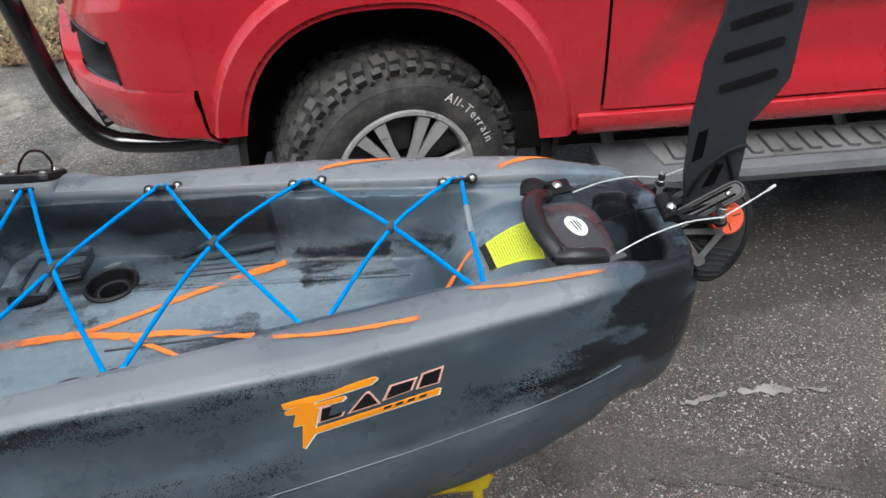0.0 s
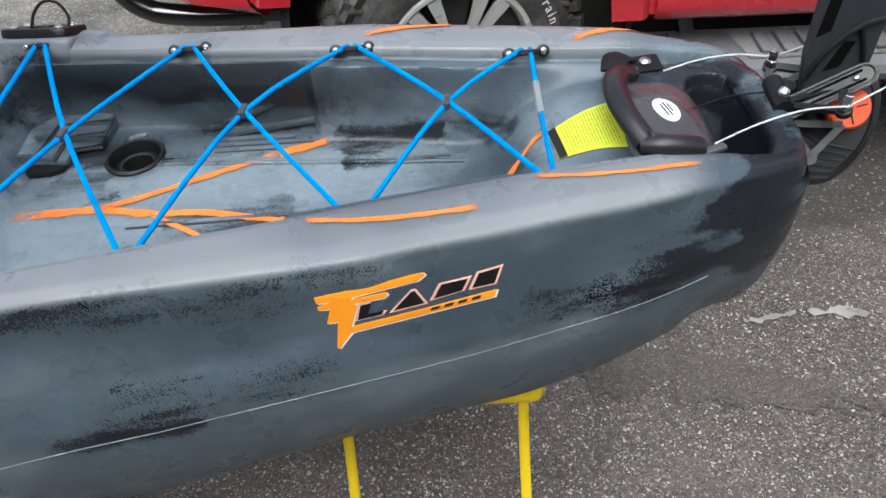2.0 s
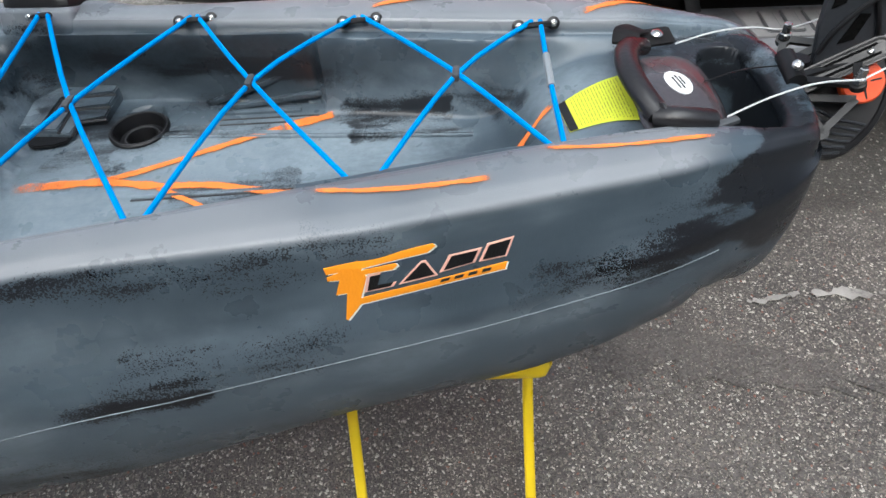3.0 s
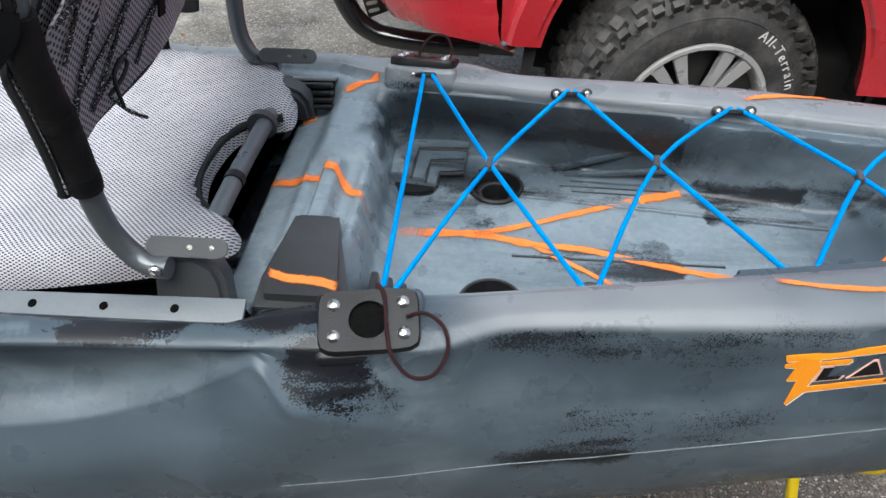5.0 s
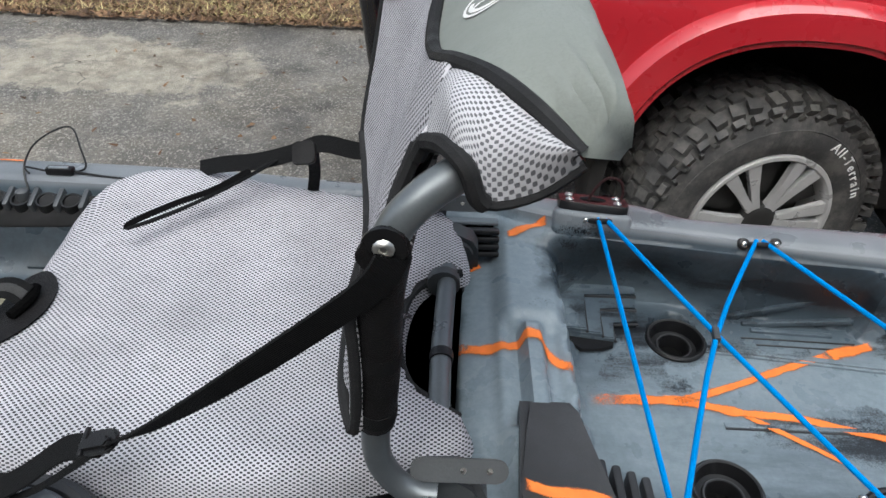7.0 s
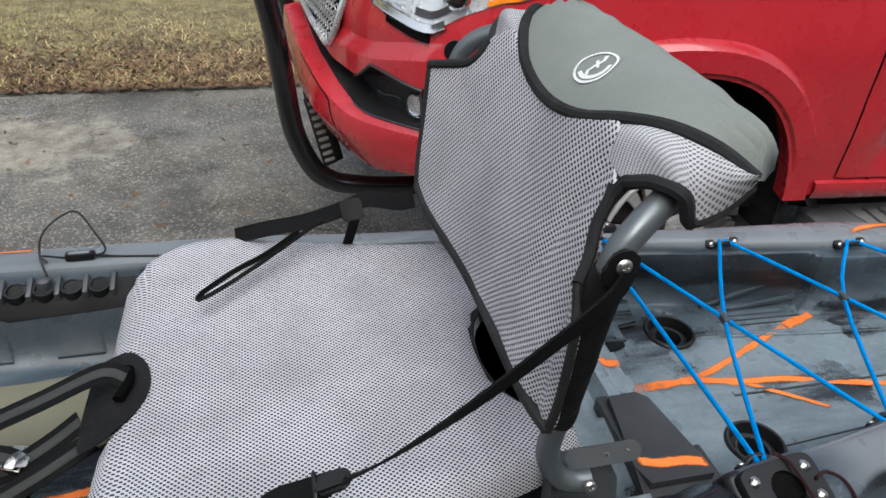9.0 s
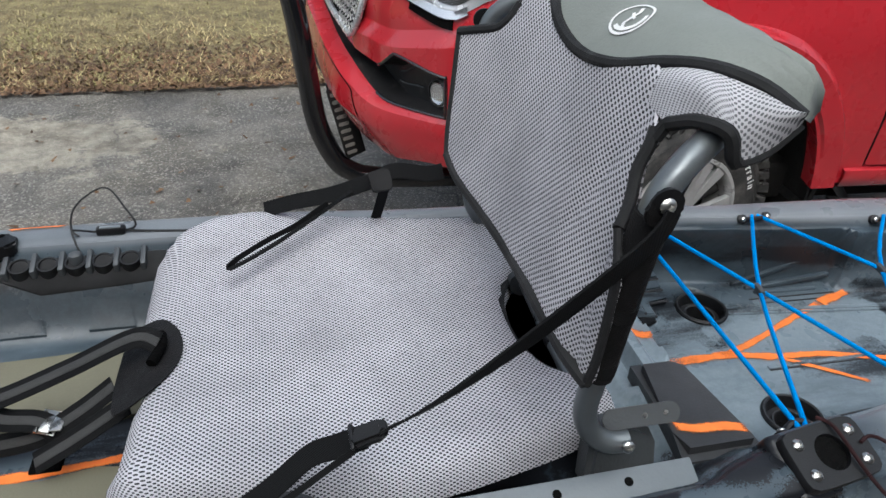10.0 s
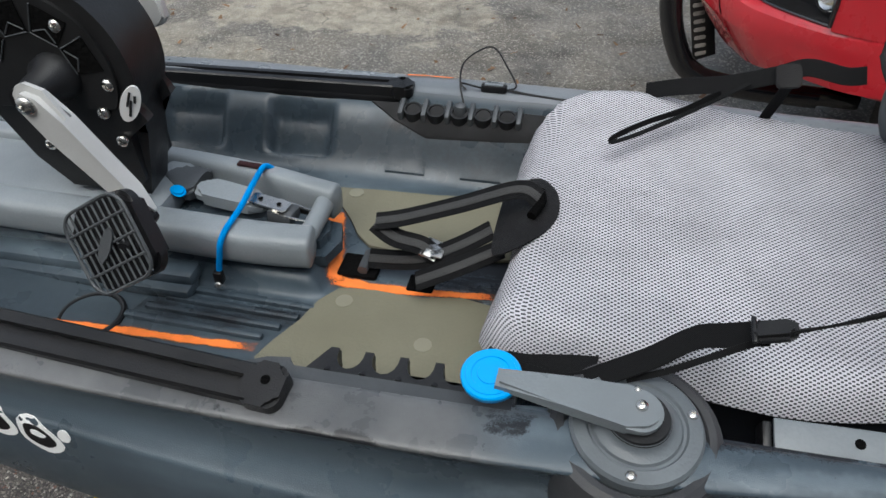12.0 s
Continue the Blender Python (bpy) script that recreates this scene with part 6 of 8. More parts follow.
        if s < 0:
            top = [Vector((p.x, 2 * MID - p.y, p.z)) for p in top]
        for i, (a, b) in enumerate(zip(low, top)):
            row = []
            bulge = 0.020 * min(1.0, i / 5)
            for k in range(9):
                q = k / 8
                row.append(bm.verts.new(a.lerp(b, q) + Vector((-0.45, -s * 0.55, 0.70)) * (bulge * math.sin(math.pi * q))))
            rows.append(row)
        uv = bm.loops.layers.uv.new("cloth")
        far_along = [0.0]
        for a, b in zip(rows, rows[1:]):
            far_along.append(far_along[-1] + (b[4].co - a[4].co).length)
        for i, (a, b) in enumerate(zip(rows, rows[1:])):
            for k in range(8):
                f = bm.faces.new((a[k], a[k + 1], b[k + 1], b[k]))
                for loop, (q, r) in zip(f.loops, ((i, k), (i, k + 1), (i + 1, k + 1), (i + 1, k))):
                    loop[uv].uv = (far_along[q], (rows[q][8].co - rows[q][0].co).length * r / 8)
        part("mesh_wing", bm, mesh_side, seat, "pale mesh wing round the tube corner", smooth=70)
        part("wing_binding", tube([(-0.932, y(0.693), 1.372)] + [tuple(p) for p in edge[0:13]], 0.0068, 8, smooth=3), BINDING, seat)
        part("wing_hem", tube(edge[12:], 0.0038, 6, smooth=0), BINDING, seat)
    # oval emblem printed on the head, as a plain ring and strokes
    T0, V0 = 0.475, 0.30
    du = (head_at(T0 + 0.01, V0) - head_at(T0 - 0.01, V0)).length / 0.02
    dv = (head_at(T0, V0 + 0.01) - head_at(T0, V0 - 0.01)).length / 0.02

    def on_head(a, b, lift=0.0014):
        a, b = a * 0.95 - b * 0.30, b * 0.95 + a * 0.30
        t, v = T0 + a / du, V0 + b / dv
        e1, e2 = head_at(t + 0.01, v) - head_at(t - 0.01, v), head_at(t, v + 0.01) - head_at(t, v - 0.01)
        nn = e1.cross(e2).normalized()
        return head_at(t, v) + nn * (lift if nn.z > 0 else -lift)

    def stroke(pts, w, parent=None):
        bm = bmesh.new()
        rows = []
        for i, (a, b) in enumerate(pts):
            a0, b0 = pts[max(i - 1, 0)]
            a1, b1 = pts[min(i + 1, len(pts) - 1)]
            l = math.hypot(a1 - a0, b1 - b0)
            sx, sy = -(b1 - b0) / l * w / 2, (a1 - a0) / l * w / 2
            rows.append([bm.verts.new(on_head(a + sx, b + sy)), bm.verts.new(on_head(a - sx, b - sy))])
        for a, b in zip(rows, rows[1:]):
            bm.faces.new((a[0], a[1], b[1], b[0]))
        if parent is None:
            return part("emblem", bm, WHITE, seat, "white oval ring emblem")
        return sub("emblem_stroke", bm, WHITE, parent)

    em = stroke([(0.030 * math.cos(a), 0.025 * math.sin(a)) for a in np.linspace(0, 2 * math.pi, 49)], 0.0032)
    stroke([(0.0235 * math.cos(a), 0.0185 * math.sin(a)) for a in np.linspace(2.3, 4.9, 18)], 0.0050, em)
    stroke([(-0.012, -0.015), (-0.003, -0.010), (0.001, 0.0), (0.004, 0.010), (0.014, 0.015)], 0.0048, em)
    stroke([(-0.008, 0.001), (0.002, 0.002), (0.011, 0.004)], 0.0036, em)
    # lacing behind
    behind = lambda y, z: back_surface(y, z, -0.0205)
    for (y0, z0), (y1, z1) in (((0.67, 1.20), (0.83, 1.37)), ((0.67, 1.26), (0.77, 1.37)), ((0.72, 1.18), (0.97, 1.37)), ((0.83, 1.18), (1.10, 1.35)), ((0.67, 1.30), (0.98, 1.37)), ((0.68, 1.215), (1.08, 1.34)), ((0.72, 1.185), (1.10, 1.27))):
        part("lace", tube([behind(y0 + (y1 - y0) * t, z0 + (z1 - z0) * t) for t in np.linspace(0, 1, 6)], 0.0023, 6, smooth=0), CORD, seat)
    web = part("tension_strap", strip([back_surface(0.93, 1.375, -0.024), back_surface(0.915, 1.32, -0.027), back_surface(0.905, 1.27, -0.026), back_surface(0.90, 1.21, -0.027)], 0.016, 0.003, up=(1, 0, 0.1)), BLACK_WEB, seat, "black tension strap behind the backrest")
    sub("strap_slider", box(0.010, 0.026, 0.020, Matrix.Translation(back_surface(0.909, 1.29, -0.033)), 0.003), BLACK, web)
    knot = back_surface(0.745, 1.185, -0.028)
    part("lace_bow", tube([knot, knot + Vector((0.010, 0.022, 0.012)), knot + Vector((0.012, 0.036, 0.022)), knot + Vector((0.010, 0.030, 0.030)), knot + Vector((0.006, 0.012, 0.016)), knot + Vector((0.012, 0.002, -0.014))], 0.0024, 6), BLACK, seat, "small bow of black cord")
    part("lace_end", tube([knot, knot + Vector((0.010, 0.008, -0.020)), knot + Vector((0.014, 0.020, -0.034)), knot + Vector((0.018, 0.030, -0.044))], 0.0024, 6), CORD, seat)


mesh_side = mesh_fabric("pale mesh of the wings", (0.52, 0.515, 0.54), (0.12, 0.12, 0.13), 0.0066, (0, 1), True)
backrest()


def straps():
    near = [(-0.944, 0.620, 1.337), (-0.960, 0.617, 1.310), (-1.020, 0.614, 1.256), (-1.085, 0.614, 1.200), (-1.150, 0.622, 1.143), (-1.195, 0.634, 1.106)]
    turn = curve([(0.0, 112), (0.45, 115), (0.60, 119), (0.75, 126), (1.0, 142)])
    half = curve([(0.0, 0.0135), (0.2, 0.0152), (0.45, 0.0150), (0.60, 0.0135), (0.75, 0.0110), (1.0, 0.0085)])
    twist = spline(near, 8)
    bm = bmesh.new()
    rows = []
    for i, p in enumerate(twist):
        # flat at the top, turning on edge towards the buckle
        q = i / (len(twist) - 1)
        along = (twist[min(i + 1, len(twist) - 1)] - twist[max(i - 1, 0)]).normalized()
        phi = radians(float(turn(q)))
        side = Vector((0, math.cos(phi), 0)) + Vector((-0.632, 0, 0.775)) * math.sin(phi)
        side = (side - along * side.dot(along)).normalized()
        up = side.cross(along)
        w = float(half(q))
        rows.append([bm.verts.new(p + side * a * w + up * b * 0.0013) for a, b in ((-1, -1), (1, -1), (1, 1), (-1, 1))])
    for a, b in zip(rows, rows[1:]):
        for j in range(4):
            bm.faces.new((a[j], a[(j + 1) % 4], b[(j + 1) % 4], b[j]))
    part("back_strap", bm, BLACK_WEB, seat, "black twisted adjusting strap of the backrest")
    part("strap_anchor", slab(rounded(0.030, 0.036, 0.009), 0.005, frame_of((-0.951, 0.6270, 1.338), (0.85, 0, -0.55), (0.5, 0.1, 0.8)), bevel=0.002), BLACK_SOFT, seat, "black strap anchor")
    wide = [(-1.205, 0.640, 1.098), (-1.235, 0.652, 1.076), (-1.262, 0.660, 1.058), (-1.300, 0.651, 1.030), (-1.335, 0.645, 1.008), (-1.368, 0.642, 0.985), (-1.400, 0.648, 0.968)]
    part("back_strap", strip(wide, 0.025, 0.003, up=(0.30, -0.45, 0.85)), BLACK_WEB, seat, "wide black strap to the seat's front")
    part("strap_tail", strip([(-1.210, 0.634, 1.094), (-1.245, 0.638, 1.060), (-1.285, 0.640, 1.025), (-1.32, 0.642, 1.002)], 0.007, 0.002, up=(0.30, -0.45, 0.85)), BLACK_WEB, seat, "narrow loose strap end")
    part("front_web", strip([(-1.370, 0.650, 0.975), (-1.410, 0.658, 0.970), (-1.455, 0.672, 0.962)], 0.020, 0.003), BLACK_WEB, seat, "black strap under the seat's edge")
    m = frame_of((-1.202, 0.636, 1.103), (0.9, -0.10, 0.42), (0.25, 0.85, 0.35))
    b = part("strap_buckle", slab(rounded(0.040, 0.021, 0.0085), 0.006, m, bevel=0.002), BLACK, seat, "black ladder-lock buckle")
    sub("buckle_bar", slab(rounded(0.034, 0.009, 0.004), 0.005, m @ Matrix.Translation((0.0, -0.003, 0.006)), bevel=0.002), BLACK, b)
    sub("buckle_bar", box(0.005, 0.028, 0.005, m @ Matrix.Translation((-0.017, 0.002, 0.006)), 0.002), BLACK, b)
    part("strap_tab", strip([(-1.35, 0.668, 0.985), (-1.42, 0.680, 0.965), (-1.47, 0.70, 0.955)], 0.03, 0.004), BLACK_WEB, seat)
    # far side
    far = [(-1.015, 1.153, 1.118), (-1.04, 1.158, 1.112), (-1.09, 1.164, 1.118), (-1.128, 1.166, 1.102), (-1.19, 1.180, 1.075), (-1.25, 1.20, 1.055), (-1.30, 1.225, 1.03)]
    part("back_strap", strip(far, 0.026, 0.003, up=(0, -0.7, 0.7)), BLACK_WEB, seat, "black adjusting strap of the backrest")
    part("strap_buckle", slab(rounded(0.034, 0.034, 0.006), 0.008, frame_of((-1.115, 1.155, 1.105), (0.98, 0, 0.15), (0, 0.7, 0.7)), bevel=0.002), BLACK_SOFT, seat, "black ladder-lock buckle")
    part("strap_drop", strip([(-1.105, 1.165, 1.10), (-1.11, 1.19, 1.05), (-1.12, 1.205, 1.0)], 0.018, 0.003), BLACK_WEB, seat)
    loop = [(-1.16, 1.168, 1.085), (-1.21, 1.15, 1.060), (-1.27, 1.115, 1.040), (-1.32, 1.075, 1.034), (-1.352, 1.050, 1.034), (-1.345, 1.065, 1.037), (-1.30, 1.105, 1.042), (-1.25, 1.135, 1.05), (-1.20, 1.158, 1.072)]
    part("pull_loop", strip(loop, 0.009, 0.0022), BLACK_WEB, seat, "narrow black pull loop lying on the seat")


straps()

# ---- cockpit fittings ----
def slide_rail(near):
    """A grey drilled rail on which the seat slides."""
    y = (lambda v: v) if near else (lambda v: 2 * YC - v + 0.0)
    m = frame_of((-0.991, y(0.638), 0.958), (1, 0.0, 0.02), (0, 1 if near else -1, 0.42 if near else -0.42))
    m = frame_of((-0.991, y(0.636), 0.958), (1, -0.0, 0.025), (0, 1, 0.42 if near else -0.42))
    r = part("seat_rail", box(0.345, 0.040, 0.006, m, 0.0018), RAIL_GREY, kayak, "grey drilled aluminium seat rail")
    edge = m @ Matrix.Translation((0, -0.019 if near else 0.019, -0.010))
    sub("rail_lip", box(0.345, 0.005, 0.020, edge, 0.0015), RAIL_GREY, r)
    # near-black block fills the dark gap under the rail
    sub("rail_gap_fill", box(0.33, 0.026, 0.080, m @ Matrix.Translation((0, 0.002, -0.043))), DARK_FILL, r)
    for dx in (-0.090, 0.0, 0.088):
        sub("rail_hole", lathe([(0.0055, 0), (0.0055, 0.0006), (0.0004, 0.0006)], m @ Matrix.Translation((dx, 0.004 if near else -0.004, 0.0029)), 12), DARK_FILL, r)
    if not near:
        for k in range(4):
            sub("rail_stop", box(0.062, 0.022, 0.009, m @ Matrix.Translation((0.142, -0.040, -0.008 - 0.012 * k)), 0.003), BLACK, r, "black ribbed stop under the rail")
    else:
        sub("rail_stop", box(0.010, 0.034, 0.030, m @ Matrix.Translation((-0.178, 0.0, -0.016)), 0.003), BLACK, r, "black end stop")


slide_rail(True)
slide_rail(False)


def rudder_dial():
    """The hand-steering dial: ringed grey base, lever and bright blue knob."""
    c = Vector((-1.308, 0.593, 0.996))
    t = Matrix.Translation(c) @ pose(0, 0, 0, 6, 0, 0)
    part("dial_boss", lathe([(0.090, -0.10), (0.089, -0.026), (0.085, -0.014), (0.078, -0.009), (0.071, -0.010), (0.067, -0.016), (0.064, -0.022)], t, 56), DECK_BLACK, kayak, "moulded boss round the dial")
    base = part("steering_dial", lathe([(0.066, -0.020), (0.066, -0.005), (0.063, -0.001), (0.050, 0.0), (0.048, -0.003), (0.045, -0.003), (0.043, 0.0), (0.037, 0.002), (0.033, 0.006), (0.031, 0.012)], t, 56), DIAL_GREY, kayak, "grey ringed steering dial base")
    sub("dial_ring", lathe([(0.0305, 0.006), (0.0320, 0.010), (0.0295, 0.014)], t, 40), BLACK, base, "black rubber ring")
    for a in (100, 20, -95):
        sub("screw", screw(t @ Vector((0.0570 * math.cos(radians(a)), 0.0570 * math.sin(radians(a)), 0.000)), (0, 0, 1), 0.0055), STEEL, base)
    # lever
    ol = [(-0.140, 0.011), (-0.07, 0.018), (-0.01, 0.0235)] + [(0.0245 * math.cos(radians(a)), 0.0245 * math.sin(radians(a))) for a in range(80, -90, -15)] + [(-0.010, -0.024), (-0.07, -0.017), (-0.140, -0.010)]
    sub("dial_lever", slab(ol, 0.014, Matrix.Translation(c + Vector((-0.003, 0.0, 0.013))) @ pose(0, 0, 0, 5, 3, -3), bevel=0.004), LEVER_GREY, base, "grey tapered steering lever")
    for dx, dy, r in ((0.0, -0.002, 0.0060), (-0.004, 0.017, 0.0030)):
        ob = finish("screw", screw(c + Vector((dx, dy + 0.002, 0.029)), (0, 0, 1), r), STEEL)
        ob.parent = base
    k = Matrix.Translation((-1.457, 0.609, 1.018)) @ pose(0, 0, 0, 6, -4, 0)
    sub("dial_knob", lathe([(0.026, -0.012), (0.031, -0.006), (0.0315, 0.0), (0.030, 0.002), (0.0265, 0.002), (0.026, 0.003), (0.020, 0.003), (0.0195, 0.002), (0.014, 0.002), (0.0135, 0.003), (0.002, 0.003)], k, 40), SKY_BLUE, base, "bright blue round knob with rings")
    sub("knob_stem", lathe([(0.008, -0.03), (0.008, -0.010)], k, 10), BLACK, base)


rudder_dial()


def gear_track(near):
    """A black slotted accessory rail on the gunwale."""
    a, b = (Vector((-2.42, 0.615, 0.990)), Vector((-1.70, 0.567, 0.990))) if near else (Vector((-2.195, 1.233, 0.984)), Vector((-1.728, 1.250, 0.984)))
    m = frame_of((a + b) / 2, b - a, (0, 1, 0.25 if near else 0.0))
    w = (b - a).length
    bm = bmesh.new()
    k = 1.0 if near else 0.80
    sec = [(u * k, v * k) for u, v in ((-0.022, -0.012), (0.022, -0.012), (0.022, 0.010), (0.019, 0.013), (0.0065, 0.013), (0.0065, 0.004), (0.009, 0.004), (0.009, 0.0), (-0.009, 0.0), (-0.009, 0.004), (-0.0065, 0.004), (-0.0065, 0.013), (-0.019, 0.013), (-0.022, 0.010))]
    ends = [[bm.verts.new(m @ Vector((x, u, v))) for u, v in sec] for x in (-w / 2, w / 2)]
    for i in range(len(sec)):
        bm.faces.new((ends[0][i], ends[0][(i + 1) % len(sec)], ends[1][(i + 1) % len(sec)], ends[1][i]))
    tr = part("gear_track", bm, BLACK, kayak, "black slotted accessory track")
    sub("track_base", box(w + 0.02, 0.046 * k, 0.022, m @ Matrix.Translation((0, 0, -0.018)), 0.006), BLACK, tr)
    cap = slab(rounded(0.046, 0.050 * k, 0.014), 0.030 * k, m @ Matrix.Translation((w / 2 + 0.012, 0, -0.014)), bevel=0.005)
    sub("track_cap", cap, BLACK, tr, "rounded black end cap")
    sub("track_cap", slab(rounded(0.046, 0.050 * k, 0.014), 0.030 * k, m @ Matrix.Translation((-w / 2 - 0.012, 0, -0.014)), bevel=0.005), BLACK, tr, "rounded black end cap")
    sub("cap_hole", lathe([(0.0055, 0), (0.0055, 0.0006), (0.0004, 0.0006)], m @ Matrix.Translation((w / 2 + 0.014, 0.004, 0.0157)), 12), DARK_FILL, tr)


gear_track(True)
gear_track(False)


def tackle_slots():
    """Rows of lure slots moulded into both cockpit edges."""
    ledge = part("slot_ledge", slab([(-1.76, 0.594), (-1.71, 0.618), (-1.684, 0.622), (-1.676, 0.606), (-1.43, 0.612), (-1.43, 0.575), (-1.70, 0.568), (-1.78, 0.572)], 0.010, Matrix.Translation((0, 0, 0.972)), bevel=0.003), DARK_GREY, kayak, "dark grey moulded edge with lure slots")
    for k in range(6):
        x = -1.640 + 0.0405 * k
        m = frame_of((x, 0.628, 0.950), (1, 0.0, 0), (0, 1, -0.35))
        sub("slot_fin", box(0.008, 0.044, 0.044, m, 0.002), BLACK, ledge)
    # scalloped lip: a round bite between every two fins
    lip = [(-1.668, 0.606)]
    for k in range(6):
        x = -1.640 + 0.0405 * k
        lip += [(x - 0.005, 0.648), (x + 0.005, 0.648)]
        if k < 5:
            lip += [(x + 0.02025 - 0.0150 * math.cos(a), 0.640 - 0.020 * math.sin(a)) for a in np.linspace(0.1, math.pi - 0.1, 7)]
    lip += [(-1.430, 0.645), (-1.430, 0.606)]
    sub("scalloped_lip", slab(lip, 0.030, Matrix.Translation((0, 0, 0.946))), DRIVE_BLACK, ledge, "black scalloped lip of the lure slots")
    far = part("slot_ledge", slab([(-1.72, 1.268), (-1.46, 1.268), (-1.46, 1.242), (-1.72, 1.242)], 0.008, Matrix.Translation((0, 0, 0.968)), bevel=0.003), DECK_BLACK, kayak, "moulded edge with lure slots")
    for k in range(6):
        x = -1.708 + 0.0415 * k
        m = frame_of((x, 1.226, 0.942), (1, 0, 0), (0, 1, 0.35))
        sub("slot_fin", box(0.009, 0.040, 0.058, m, 0.003), DARK_GREY, far)
        if k < 5:
            sub("slot_cup", lathe([(0.002, -0.052), (0.010, -0.049), (0.0150, -0.040), (0.0165, -0.028), (0.0165, 0.0), (0.0135, 0.0), (0.0135, -0.024), (0.002, -0.026)], Matrix.Translation((x + 0.0208, 1.214, 0.965)) @ pose(0, 0, 0, 14, 0, 0), 16, caps=False), DRIVE_BLACK, far, "black round lure cup")
    lay = lambda ol, off, th: cloth(ol, 0.012, lambda u, v, w: on_deck(u, v, off + w), th)
    # dark sheet laid on the wall as the shade behind the slots
    sub("slot_shadow", lay([(-1.765, 1.226), (-1.60, 1.228), (-1.445, 1.226), (-1.445, 1.196), (-1.55, 1.192), (-1.66, 1.190), (-1.72, 1.205)], 0.002, 0.003), BINDING, far)
    for x in (-1.692, -1.556):
        part("moulded_pad", lay([(x - 0.026, 1.180), (x + 0.026, 1.180), (x + 0.036, 1.152), (x - 0.036, 1.152)], 0.001, 0.004), HULL, kayak)
    # cleat with a wire loop, and a knob hung in a slot
    c = part("line_cleat", box(0.046, 0.016, 0.014, Matrix.Translation((-1.552, 1.262, 0.992)), 0.004), BLACK, kayak, "small black line cleat")
    sub("cleat_slot", box(0.032, 0.006, 0.002, Matrix.Translation((-1.552, 1.259, 0.9995))), GREY_PLASTIC, c)
    part("wire_loop", tube([(-1.60, 1.235, 0.968), (-1.612, 1.262, 0.995), (-1.615, 1.31, 1.01), (-1.590, 1.345, 1.022), (-1.565, 1.355, 1.022), (-1.535, 1.31, 1.008), (-1.515, 1.275, 0.993), (-1.53, 1.262, 0.990), (-1.57, 1.258, 0.992), (-1.61, 1.262, 0.996), (-1.60, 1.252, 0.990)], 0.0018, 6), BLACK, kayak, "thin black wire loop")
    part("side_line", tube([(-1.53, 1.262, 0.990), (-1.48, 1.258, 0.986), (-1.40, 1.250, 0.985)], 0.0022, 6), BLACK, kayak)
    p = part("line_knob", lathe([(0.010, -0.014), (0.0125, -0.004), (0.010, 0.008), (0.004, 0.012)], Matrix.Translation((-1.605, 1.225, 0.965)), 14), DARK_GREY, kayak, "dark rubber line knob")


tackle_slots()


def foot_pads():
    z = lambda x, y, w: on_deck(x, y, 0.0015 + w)
    far = [(-1.803, 1.095), (-1.62, 1.106), (-1.47, 1.112), (-1.47, 0.965), (-1.60, 0.955), (-1.70, 0.955), (-1.745, 1.01), (-1.795, 1.075)]
    near = [(-1.715, 0.853), (-1.60, 0.855), (-1.48, 0.858), (-1.47, 0.690), (-1.56, 0.686), (-1.66, 0.686), (-1.76, 0.692), (-1.785, 0.704), (-1.750, 0.78)]
    for ol, dots in ((near, ((-1.70, 0.828), (-1.57, 0.768))), (far, ((-1.76, 1.085), (-1.50, 1.10)))):
        p = part("foot_pad", cloth([(q.x, q.y) for q in spline([(*a, 0) for a in ol], 2, True)], 0.02, z, 0.005), OLIVE, kayak, "olive green foam foot pad")
        for x, y in dots:
            sub("pad_dot", lathe([(0.0125, 0), (0.0125, 0.0008), (0.0005, 0.0008)], Matrix.Translation(on_deck(x, y, 0.0064)), 20), OLIVE_DOT, p)
    # the anchor's recess is a near-black block with its shade painted
    part("strap_anchor_well", box(0.062, 0.050, 0.012, Matrix.Translation(on_deck(-1.700, 0.908, 0.001)), 0.004), DARK_FILL, kayak, "near-black block standing for the strap anchor's recess")
    part("strap_anchor_bar", tube([on_deck(-1.690, 0.888, 0.014), on_deck(-1.690, 0.928, 0.014)], 0.008, 8, smooth=0), DARK_GREY, kayak)
    # ribs of the foot well in front of the near pad
    for k in range(4):
        a, b = on_deck(-2.0 + 0.02 * k, 0.745 + 0.022 * k, 0.0), on_deck(-1.79 + 0.018 * k, 0.742 + 0.022 * k, 0.0)
        m = frame_of((a + b) / 2, b - a, (0, 1, 0))
        part("moulded_rib", box((b - a).length, 0.012, 0.014, m, 0.004), HULL, kayak)


foot_pads()


